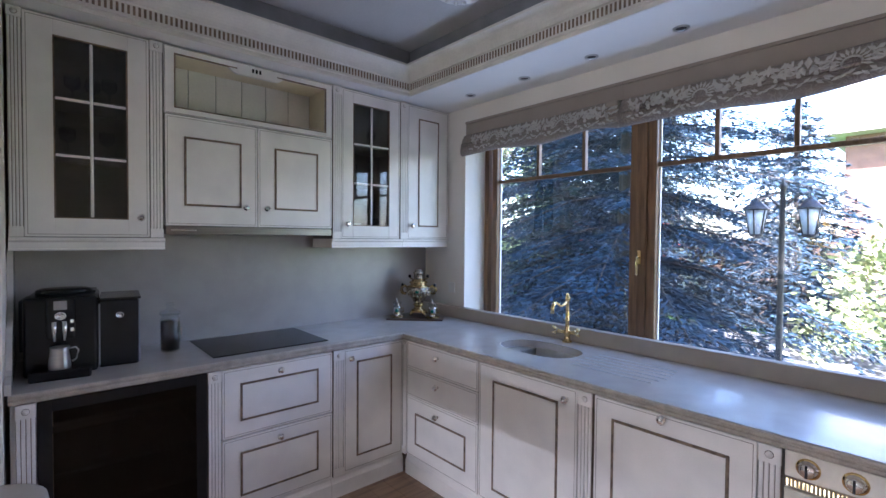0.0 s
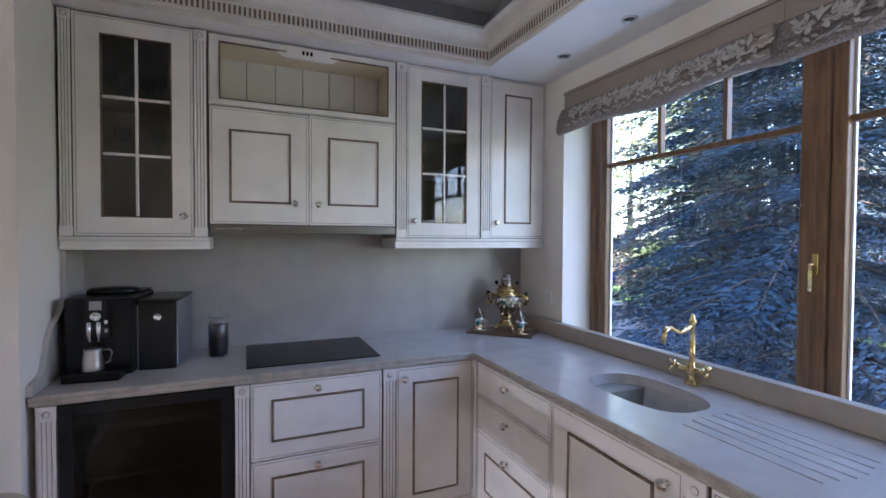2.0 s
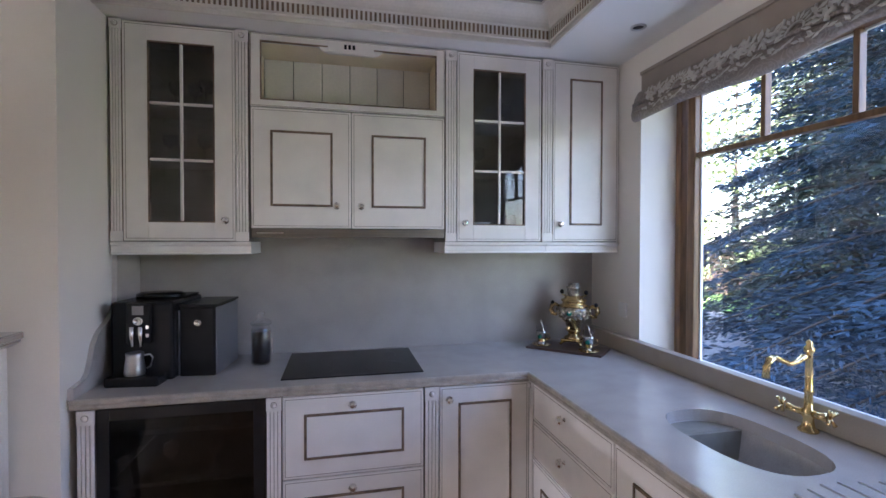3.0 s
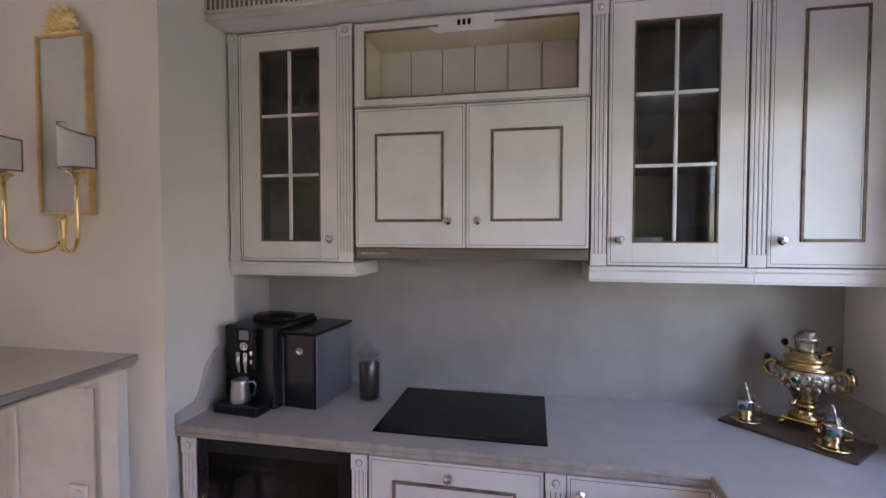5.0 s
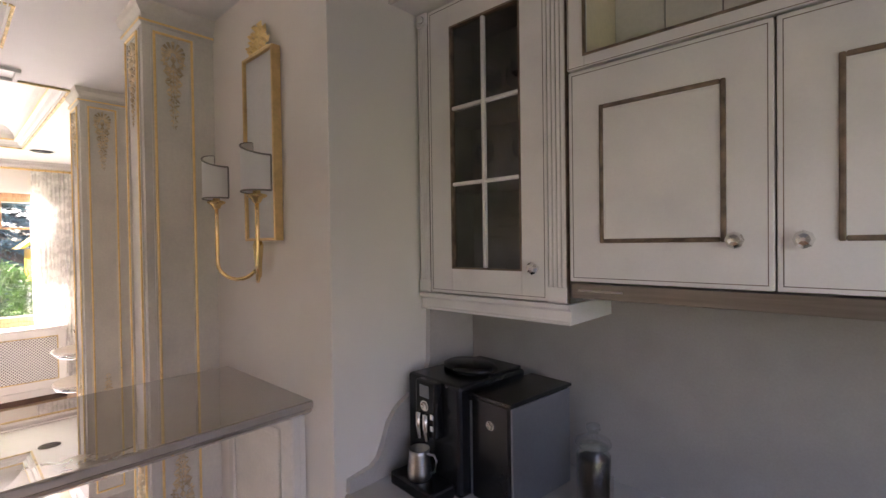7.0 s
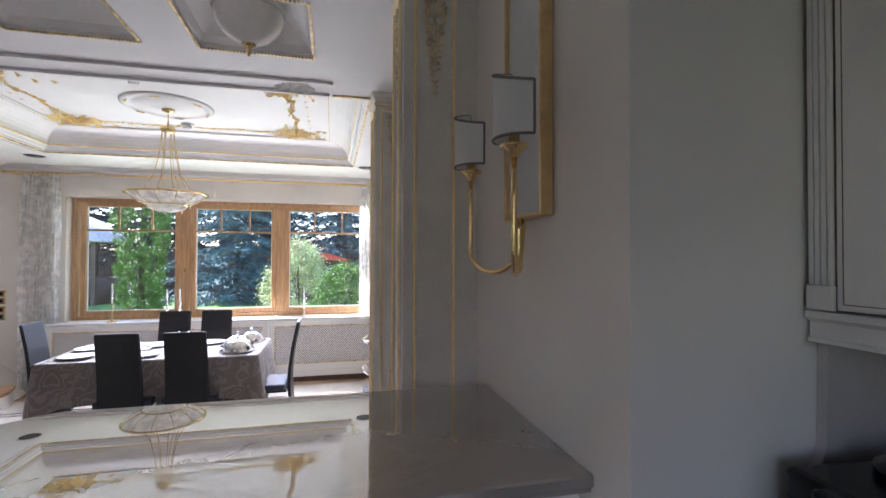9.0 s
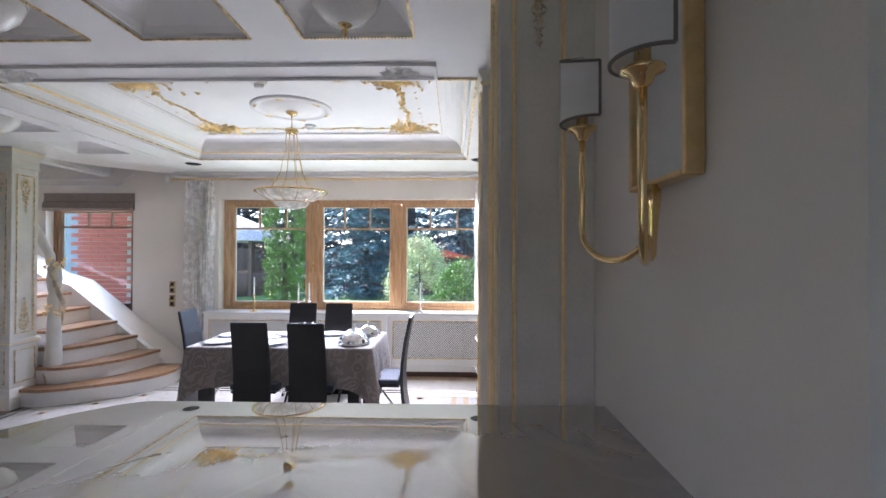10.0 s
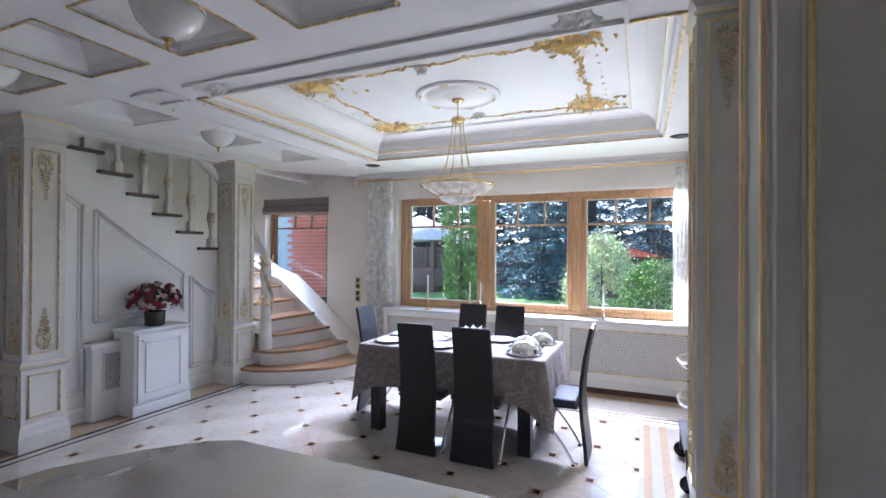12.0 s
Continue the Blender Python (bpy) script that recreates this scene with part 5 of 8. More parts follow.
def panel_face(parent, m, span, z0, z1, orn=True, gilt=GOLD, oh=0.36):
    """A gilt panel frame on a face (local x over span, facing -y), with carved ornaments at head and foot."""
    a, b = span
    f = part("panel_frame", frame_xz(bmesh.new(), a, b, z0, z1, 0.009, -0.012, 0.0, 0.003), gilt, parent, "gilt panel moulding")
    f.matrix_basis = m
    part("inner_bead", frame_xz(bmesh.new(), a + 0.0095, b - 0.0095, z0 + 0.0095, z1 - 0.0095, 0.005, -0.006, 0.0), CREAM, f)
    part("outer_bead", frame_xz(bmesh.new(), a - 0.0065, b + 0.0065, z0 - 0.0065, z1 + 0.0065, 0.006, -0.005, 0.0), CREAM, f)
    if orn:
        w, c = (b - a) * 0.70, (a + b) / 2
        for z, ln, d in ((z1 - 0.022 - w * 0.52, oh, 1), (z0 + 0.022 + w * 0.52, oh * 0.9, -1)):
            bm = bmesh.new()
            palmette(bm, c, z, w, ln, d, -0.001)
            part("carved_ornament", bm, RELIEF, f, "carved shell and leaf ornament rubbed with gold")


def block_shaft(parent, x0, x1, y0, y1, z0, z1, steps, material=CREAM, name="shaft"):
    """A square post with (z, projection) mouldings stacked along it."""
    bm = bmesh.new()
    rings = []
    for z, p in steps:
        rings.append([bm.verts.new(v) for v in ((x0 - p, y0 - p, z), (x1 + p, y0 - p, z), (x1 + p, y1 + p, z), (x0 - p, y1 + p, z))])
    for a, b in zip(rings, rings[1:]):
        for i in range(4):
            bm.faces.new((a[i], a[(i + 1) % 4], b[(i + 1) % 4], b[i]))
    bm.faces.new(rings[0]), bm.faces.new(rings[-1])
    bmesh.ops.recalc_face_normals(bm, faces=bm.faces)
    return part(name, bm, material, parent)


def column(x0, x1, y0, y1):
    c = thing("column", "cream square column with gilt panels on a pedestal", "column", None, "columns by the stairs", "structure")
    block_shaft(c, x0, x1, y0, y1, 0, 0.68, [(0.0, 0.032), (0.12, 0.032), (0.15, 0.024), (0.19, 0.018), (0.20, 0.010), (0.62, 0.010), (0.635, 0.022), (0.66, 0.026), (0.68, 0.012)], CREAM, "pedestal")
    block_shaft(c, x0, x1, y0, y1, 0.6805, TOP, [(0.681, 0.0), (2.40, 0.0), (2.41, 0.012), (2.425, 0.012), (2.43, 0.004), (2.50, 0.006), (2.53, 0.022), (2.56, 0.034), (TOP - 0.001, 0.04)], CREAM, "shaft")
    w, d = x1 - x0, y1 - y0
    for m, ww in ((pose(x1, y1 + 0.0005, 0, 0, 0, 180), w), (pose(x1 + 0.0005, y0, 0, 0, 0, 90), d)):
        panel_face(c, m, (0.16 * ww, 0.84 * ww), 0.74, 2.34, True, OLDGOLD, 0.40)
    for m, ww in ((pose(x1 + 0.01, y1 + 0.0105, 0, 0, 0, 180), w + 0.02), (pose(x1 + 0.0105, y0 - 0.01, 0, 0, 0, 90), d + 0.02)):
        panel_face(c, m, (0.14 * ww, 0.86 * ww), 0.25, 0.58, False, OLDGOLD)
    part("gilt_line", frame_xy(x0 - 0.027, x1 + 0.027, y0 - 0.027, y1 + 0.027, 0.645, 0.653, 0.004), GOLD, c, "gilt line round the pedestal")
    part("gilt_line", frame_xy(x0 - 0.037, x1 + 0.037, y0 - 0.037, y1 + 0.037, 2.562, 2.572, 0.006), GOLD, c, "gilt line round the capital")
    return c


def frame_xy(x0, x1, y0, y1, z0, z1, w):
    bm = bmesh.new()
    box(bm, x0, x1, y0, y0 + w, z0, z1), box(bm, x0, x1, y1 - w, y1, z0, z1), box(bm, x0, x0 + w, y0 + w, y1 - w, z0, z1), box(bm, x1 - w, x1, y0 + w, y1 - w, z0, z1)
    return bm


def pilaster(xf, depth, y0, y1, label):
    """A gilt panelled pilaster whose broad face looks towards the kitchen."""
    c = thing("pilaster", label, "pilaster", None, "gilt pilasters", "structure")
    x0 = xf - depth
    block_shaft(c, x0, xf, y0, y1, 0, TOP, [(0.0, 0.02), (0.13, 0.02), (0.16, 0.004), (0.50, 0.0), (0.52, 0.012), (0.545, 0.012), (0.56, 0.0), (2.515, 0.0), (2.52, 0.010), (2.535, 0.012), (2.54, 0.002), (2.555, 0.004), (2.575, 0.020), (TOP - 0.001, 0.026)])
    panel_face(c, pose(xf + 0.0005, y0, 0, 0, 0, 90), (0.034, 0.177), 0.58, 2.495)
    panel_face(c, pose(x0, y0 - 0.0005, 0), (0.15 * depth, 0.85 * depth), 0.58, 2.495)
    panel_face(c, pose(xf + 0.0005, y0, 0, 0, 0, 90), (0.034, 0.177), 0.20, 0.47, False)
    part("gilt_line", frame_xy(x0 - 0.0125, xf + 0.0125, y0 - 0.0125, y1 - 0.002, 2.522, 2.530, 0.004), GOLD, c, "gilt line under the capital")
    return c


column(-2.31, -2.03, -2.95, -2.665), column(-4.31, -4.02, -2.95, -2.665)
pilaster(-0.85, 0.235, 1.850, 2.109, "cream pilaster with gilt carved panels behind the bar")
solid("wall_stub", bx(-2.44, -2.23, 2.125, 2.999, 0, TOP), WALL, "plain white wall behind the pilaster", "wall")
pilaster(-2.20, 0.27, 1.880, 2.124, "cream pilaster with gilt carved panels by the dining room")

# ---- bar, sconce mirror ----
BT = 1.170
bar = thing("bar_counter", "polished beige marble bar top on a white moulded apron", "bar counter")
outl = [(-0.768, PIER - 0.002), (-0.768, 0.925), (-0.742, 0.875), (-0.66, 0.795), (-0.54, 0.718), (-0.42, 0.70), (-0.12, 0.70), (-0.12, PIER - 0.002)]
bm = bmesh.new()
c = Vector((-0.5, 1.4))


def inset(pts, d):
    return [(p[0] + (d if p[0] < c.x else -d), p[1] + (d if p[1] < 1.0 else 0)) for p in pts]


lv = [(BT, 0.006), (BT - 0.003, 0.0), (BT - 0.022, 0.0), (BT - 0.028, 0.008), (BT - 0.036, 0.010), (BT - 0.045, 0.022), (BT - 0.050, 0.03)]
rings = [[bm.verts.new((*p, z)) for p in inset(outl, d)] for z, d in lv]
for a, b in zip(rings, rings[1:]):
    for i in range(len(outl)):
        j = (i + 1) % len(outl)
        bm.faces.new((a[i], a[j], b[j], b[i]))
bm.faces.new(rings[0]), bm.faces.new(rings[-1])
bmesh.ops.recalc_face_normals(bm, faces=bm.faces)
part("top", bm, BARSTONE, bar, "polished beige marble slab")
part("apron", bx(-0.72, -0.17, PIER - 0.022, PIER - 0.003, 0.0, BT - 0.0505), CREAM, bar), part("leg_strip", bx(-0.245, -0.165, PIER - 0.05, PIER - 0.0225, 0.0, BT - 0.051, bev=0.004), CREAM, bar)
bm = frame_xz(bmesh.new(), -0.68, -0.29, 0.16, 1.04, 0.03, PIER - 0.034, PIER - 0.0225, 0.005)
part("panel_moulding", bm, CREAM, bar), part("support", bx(-0.52, -0.44, 0.80, 0.88, 0.0, BT - 0.051, bev=0.006), CREAM, bar)
so = thing("wall_socket", "white double socket on the bar panel", "socket", pose(-0.37, PIER - 0.0228, 0.63), "sockets")
part("plate", bx(-0.04, 0.04, -0.010, 0, -0.04, 0.04, bev=0.003), WHITE, so)
part("insert", lathe(bmesh.new(), [(0.024, 0.0), (0.024, 0.003), (0.019, 0.0035), (0.018, 0.001)], seg=18), WHITE, so).matrix_basis = pose(0, -0.0102, 0, 90)

mir = thing("sconce_panel", "narrow pale grey panel in a gilt frame with carved crest", "wall panel", pose(0, PIER - 0.001, 0), "")
part("glass", bx(-0.499, -0.295, -0.022, -0.001, 1.691, 2.327), FOXED, mir, "dull pale grey panel"), part("frame", frame_xz(bmesh.new(), -0.510, -0.284, 1.68, 2.338, 0.010, -0.034, -0.001, 0.003), FRAMEGOLD, mir)
crest = part("crest", bx(-0.470, -0.327, -0.026, -0.012, 2.3385, 2.350, bev=0.003), GOLD, mir, "carved gilt crest")
for k in range(30):
    a = radians(180 * k / 29)
    q = 0.22 + 0.78 * ((k * 7) % 5) / 4
    bm = bmesh.new()
    blob(bm, (-0.3985 + 0.070 * math.cos(a) * q, -0.022, 2.352 + 0.078 * math.sin(a) * q), (math.cos(a + 0.5 * math.sin(3 * k)), -0.1, math.sin(a) + 0.2), 0.040, 0.024, 0.7)
    part("crest_leaf", bm, GOLD, crest)
sc = thing("wall_sconce", "gilt two-arm wall sconce with white shield shades", "sconce", pose(-0.3985, PIER - 0.03, 0))
part("bracket", lathe(bmesh.new(), [(0.004, 1.545), (0.010, 1.555), (0.012, 1.60), (0.016, 1.64), (0.018, 1.665), (0.012, 1.68)], (0, -0.008, 0), 12), BRASS, sc)
for s in (-1, 1):
    cx, cy = s * 0.157, -0.085
    pts = [(0, -0.010, 1.612)] + [(cx * 0.5 * (1 - math.cos(radians(a))), -0.012 + (cy + 0.012) * 0.5 * (1 - math.cos(radians(a))), 1.605 - 0.060 * math.sin(radians(a))) for a in range(15, 181, 15)] + [(cx, cy, 1.64), (cx, cy, 1.72), (cx, cy, 1.80)]
    part("arm", tube(bmesh.new(), pts, 0.0068, 10), BRASS, sc, "curved gilt arm")
    part("cup", lathe(bmesh.new(), [(0.006, 1.795), (0.012, 1.80), (0.018, 1.812), (0.030, 1.818), (0.031, 1.824), (0.012, 1.829), (0.012, 1.86)], (cx, cy, 0), 18), BRASS, sc)
    bm = bmesh.new()
    R, n = 0.062, 14
    ro, ri = [], []
    for i in range(n + 1):
        a = radians(-180 + 180 * i / n)
        f = i / n
        zt = 1.998 - 0.005 * math.sin(f * math.pi) - (0.055 * (3 * f * f - 2 * f ** 3))
        for lst, rr in ((ro, R), (ri, R - 0.003)):
            lst.append((bm.verts.new((cx + rr * math.cos(a), cy + 0.018 + rr * math.sin(a), 1.834)), bm.verts.new((cx + rr * math.cos(a), cy + 0.018 + rr * math.sin(a), zt))))
    for lst in (ro, ri):
        for p, q in zip(lst, lst[1:]):
            bm.faces.new((p[0], q[0], q[1], p[1])).smooth = True
    for p, q, p2, q2 in zip(ro, ro[1:], ri, ri[1:]):
        bm.faces.new((p[1], q[1], q2[1], p2[1])), bm.faces.new((p[0], q[0], q2[0], p2[0]))
    tops = [v[1].co.copy() for v in ro]
    bots = [v[0].co.copy() for v in ro]
    sh = part("shade", bm, SHADE, sc, "white fabric shield shade")
    part("shade_trim", tube(tube(tube(tube(bmesh.new(), tops, 0.0032, 6), bots, 0.0032, 6), [tops[0], bots[0]], 0.003, 6), [tops[-1], bots[-1]], 0.003, 6), SHADETRIM, sh, "dark piping")
    part("clip", tube(bmesh.new(), [(cx, cy, 1.858), (cx, cy + 0.0, 1.87), (cx, cy - 0.041, 1.875)], 0.002, 6), BRASS, sh)

# ---- stairs ----
RUBBED = mat("gold_rubbed_cream", (0.66, 0.56, 0.40), 0.45, 0.15, var=0.25, scale=14)
RISE, RUN = 0.1767, 0.265


def curve_pts(pts, n=6):
    """A smooth line through pts."""
    out = []
    P = [Vector((*p, 0)) for p in pts]
    P = [2 * P[0] - P[1]] + P + [2 * P[-1] - P[-2]]
    for i in range(1, len(P) - 2):
        for k in range(n):
            t = k / n
            v = 0.5 * (2 * P[i] + (P[i + 1] - P[i - 1]) * t + (2 * P[i - 1] - 5 * P[i] + 4 * P[i + 1] - P[i + 2]) * t * t + (3 * P[i] - P[i - 1] - 3 * P[i + 1] + P[i + 2]) * t ** 3)
            out.append((v.x, v.y))
    out.append((P[-2].x, P[-2].y))
    return out


stairs = thing("staircase", "white staircase with oak treads and turned balusters", "staircase", None, "", "structure")
fronts = [[(-4.11, -2.62), (-4.13, -2.40), (-4.40, -1.94), (-4.70, -1.68), (-4.98, -1.62), (-5.26, -1.70)],
          [(-4.30, -2.62), (-4.32, -2.40), (-4.61, -2.13), (-4.90, -2.02), (-5.26, -1.97)],
          [(-4.40, -2.64), (-4.44, -2.50), (-4.80, -2.33), (-5.26, -2.26)],
          [(-4.44, -2.68), (-4.50, -2.58), (-4.9, -2.54), (-5.26, -2.52)],
          [(-4.46, -2.90), (-4.52, -2.86), (-4.9, -2.86), (-5.26, -2.87)]]
for k, fr in enumerate(fronts):
    fp = curve_pts(fr)
    z = RISE * (k + 1)
    back = -3.12
    part("riser", prism(bmesh.new(), fp + [(-5.26, back), (fp[0][0], back)], "z", RISE * k + (0.0 if k == 0 else 0.001), z - 0.032), WHITE, stairs, "white painted riser")
    ff = [(x + 0.012, y + 0.024) for x, y in fp]
    part("tread", prism(bmesh.new(), [(fp[0][0] + 0.012, back)] + ff + [(-5.26, back)], "z", z - 0.0315, z), TREAD, stairs, "polished oak tread")
for k in (5, 6, 7):
    y = -3.12 - 0.25 * (k - 5)
    z = RISE * (k + 1)
    part("riser", bx(-5.26, -4.46, -4.04, y, 0.001, z - 0.032), WHITE, stairs), part("tread", bx(-5.26, -4.43, -4.04, y + 0.024, z - 0.0315, z, bev=0.006), TREAD, stairs)
part("landing", bx(-4.459, -4.04, -4.04, -3.0, 0.0, 1.41), WHITE, stairs)
for i in range(9):
    z, x = 1.59 + RISE * i, -4.04 + RUN * i
    part("riser", bx(x, x + RUN, -4.04, -2.972, 0.9 + RISE * i, z - 0.032), WHITE, stairs)
    t = part("tread", bx(x - 0.05, x + RUN + 0.004, -4.04, -2.925, z - 0.0315, z, bev=0.008), WALNUT, stairs, "dark oak tread end")
    for bx_ in ((x + 0.09,) if z < 3.0 else ()):
        b = part("baluster", lathe(bmesh.new(), [(0.026, 0.10), (0.034, 0.108), (0.026, 0.118), (0.018, 0.14), (0.022, 0.20), (0.039, 0.30), (0.043, 0.36), (0.029, 0.44), (0.018, 0.50), (0.029, 0.515), (0.018, 0.53), (0.025, 0.60), (0.021, 0.74), (0.026, 0.80), (0.018, 0.84), (0.018, 0.90)], (bx_, -2.965, z), 12), CREAM, stairs, "turned cream baluster rubbed with gold")
        part("base_block", bx(bx_ - 0.036, bx_ + 0.036, -3.001, -2.929, z + 0.0005, z + 0.10, bev=0.004), CREAM, b)
        part("gilt_ring", lathe(bmesh.new(), [(0.039, 0.285), (0.045, 0.34), (0.044, 0.372), (0.034, 0.41)], (bx_, -2.965, z), 12, close=False), RUBBED, b)
rail = [(-4.40, -2.60, 1.44), (-4.46, -2.66, 1.52), (-4.47, -2.78, 1.72), (-4.42, -2.89, 1.96), (-4.30, -2.95, 2.14), (-4.1, -2.965, 2.36), (-3.6, -2.965, 2.70), (-2.6, -2.965, 3.36), (-1.8, -2.965, 3.9)]
part("handrail", tube(bmesh.new(), rail, 0.044, 12), CREAM, stairs, "curved white handrail")
# outer string along the window wall
STR = [(-1.72, 0.0), (-1.80, 0.10), (-1.96, 0.24), (-2.75, 0.85), (-3.12, 1.14), (-3.45, 1.24), (-4.04, 1.56)]
bm = bmesh.new()
lo, hi = [bm.verts.new((-5.335, y, z - 0.01)) for y, z in STR], [bm.verts.new((-5.599, y + 0.03, z + 0.05)) for y, z in STR]
for q in range(6):
    bm.faces.new((lo[q], lo[q + 1], hi[q + 1], hi[q]))
part("string_infill", bm, WALL, stairs)
part("outer_string", prism(bmesh.new(), [(-1.72, 0.0), (-1.80, 0.10), (-1.96, 0.24), (-2.75, 0.85), (-3.12, 1.14), (-3.45, 1.24), (-4.04, 1.56), (-4.04, 0.0)], "x", -5.34, -5.262), WHITE, stairs)
nw = part("newel", lathe(bmesh.new(), [(0.091, 0.178), (0.095, 0.21), (0.085, 0.23), (0.071, 0.30), (0.081, 0.42), (0.073, 0.55), (0.059, 0.62), (0.067, 0.68), (0.061, 0.80), (0.051, 0.95), (0.061, 1.06), (0.051, 1.12), (0.061, 1.20), (0.071, 1.28), (0.061, 1.36), (0.049, 1.44)], (-4.385, -2.545, 0), 16), CREAM, stairs, "carved cream and gilt newel post")
bm = bmesh.new()
for k in range(90):
    a, z = k * 2.4, 0.20 + 1.22 * ((k * 0.618) % 1)
    rr = 0.076 + 0.012 * math.sin(9 * z)
    nrm = Vector((math.cos(a), math.sin(a), 0))
    blob(bm, Vector((-4.385, -2.545, z)) + nrm * rr * 0.85, (-math.sin(a) * 0.5, math.cos(a) * 0.5, 1), 0.11, 0.05, 0.55, nrm)
part("leaf_carving", bm, RUBBED, nw)
bm = bmesh.new()
for k in range(26):
    a = k * 2.4
    for zc in (0.93, 1.42):
        nrm = Vector((math.cos(a), math.sin(a), 0.2))
        blob(bm, Vector((-4.385, -2.545, zc + 0.05 * math.sin(k))) + nrm * 0.076, (math.cos(k), math.sin(k), 1), 0.055, 0.032, 0.7, nrm)
part("gilt_flower", bm, GOLD, nw, "gilt carved flowers")
# panelled wall under the flight
steps_top = [(-4.04, 0.0), (-4.04, 1.55)]
for i in range(9):
    z, x = 1.59 + RISE * i - 0.034, -4.04 + RUN * i
    steps_top += [(x, z), (x + RUN, z)]
steps_top += [(-1.655, 0.0)]
solid("wall_under_stairs", prism(bmesh.new(), steps_top, "y", -3.06, -2.971), WHITE, "white panelled wall under the stairs", "wall")


def sloped_panel(x0, x1, zl, zr, z0):
    """A raised moulding with a sloping head, on the stair wall. x0 is the low end."""
    o = [(x0, z0), (x1, z0), (x1, zr), (x0, zl)]
    bm = bmesh.new()
    for a, b in zip(o, o[1:] + o[:1]):
        tube(bm, [(a[0], -2.966, a[1]), (b[0], -2.966, b[1])], 0.0165, 8)
    t = thing("wall_panel_moulding", "white moulded panel with a sloping head", "moulding", None, "stair wall panels", "structure")
    part("moulding", bm, WHITE, t)
    i = 0.034
    o = [(x0 + i, z0 + i), (x1 - i, z0 + i), (x1 - i, zr - i * 1.4), (x0 + i, zl - i * 1.2)]
    bm = bmesh.new()
    for a, b in zip(o, o[1:] + o[:1]):
        tube(bm, [(a[0], -2.968, a[1]), (b[0], -2.968, b[1])], 0.008, 6)
    part("inner_bead", bm, WHITE, t)


sloped_panel(-3.607, -2.705, 1.304, 1.920, 0.885), sloped_panel(-3.98, -3.69, 1.060, 1.262, 0.245), sloped_panel(-2.602, -2.37, 1.965, 2.11, 0.268)
solid("baseboard", prism(bmesh.new(), [(-2.971, 0), (-2.945, 0), (-2.945, 0.10), (-2.955, 0.13), (-2.971, 0.14)], "x", -4.0, -1.62), WHITE, "white baseboard", "baseboard")
vt = thing("air_vent", "white casing with a latticed vent grille", "vent", pose(0, -2.944, 0))
# the dark sheet on the casing stands in for shade behind the grille
part("casing", bx(-2.90, -2.62, 0, 0.10, 0.0, 0.66, bev=0.004), WHITE, vt), part("cap", bx(-2.92, -2.60, -0.001, 0.115, 0.661, 0.70, bev=0.006), WHITE, vt), part("recess_shade_sheet", bx(-2.86, -2.72, 0.1005, 0.103, 0.26, 0.60), SLATE, vt)
lat = bmesh.new()
for k in range(-14, 24):
    for s in (-1, 1):
        a, b = [], None
        x0, z0, x1, z1 = -2.86, 0.26, -2.72, 0.60
        t0, t1 = max(0, 0), 0.34
        zc = z0 + k * 0.024
        p, q = Vector((x0 if s > 0 else x1, 0.106, zc)), Vector((x1 if s > 0 else x0, 0.106, zc + 0.14))
        lo, hi = max(z0, min(zc + 0.14, z0)), 0
        ta, tb = max(0, (z0 - zc) / 0.14), min(1, (z1 - zc) / 0.14)
        if tb - ta > 0.05:
            tube(lat, [p.lerp(q, ta), p.lerp(q, tb)], 0.0035, 4)
part("lattice", lat, WHITE, vt, "white diagonal lattice"), part("grille_frame", frame_xz(bmesh.new(), -2.872, -2.708, 0.248, 0.612, 0.014, 0.1005, 0.112), WHITE, vt)

# cabinet with flowers
cb = thing("side_cabinet", "white panelled low cabinet under a flower bowl", "cabinet", pose(-2.86, -2.64, 0, 0, 0, 180) @ Matrix.Diagonal((0.93, 1, 1, 1)))
part("body", bx(0.0, 0.60, 0.0, 0.30, 0.10, 0.775, bev=0.003), WHITE, cb), part("plinth", bx(-0.02, 0.62, -0.018, 0.30, 0.0, 0.099, bev=0.006), WHITE, cb), part("top", bx(-0.025, 0.625, -0.028, 0.30, 0.776, 0.802, bev=0.006), WHITE, cb)
dr = part("door", bx(0.03, 0.57, -0.018, -0.0005, 0.125, 0.755, bev=0.003), WHITE, cb)
part("door_moulding", frame_xz(bmesh.new(), 0.10, 0.50, 0.20, 0.69, 0.022, -0.028, -0.0182, 0.005), WHITE, dr)
part("knob", lathe(bmesh.new(), [(0.006, 0), (0.010, 0.012), (0.004, 0.02)], seg=10), BRASS, dr).matrix_basis = pose(0.06, -0.018, 0.70, 90)
fl = thing("flower_arrangement", "red and cream artificial flowers in a dark round pot", "flowers", pose(-3.16, -2.79, 0.8025))
part("pot", lathe(bmesh.new(), [(0.075, 0), (0.088, 0.01), (0.092, 0.14), (0.088, 0.145), (0.08, 0.13), (0.01, 0.128)], seg=24), POTBROWN, fl)
random.seed(4)
rosem, rosec, gre = bmesh.new(), bmesh.new(), bmesh.new()
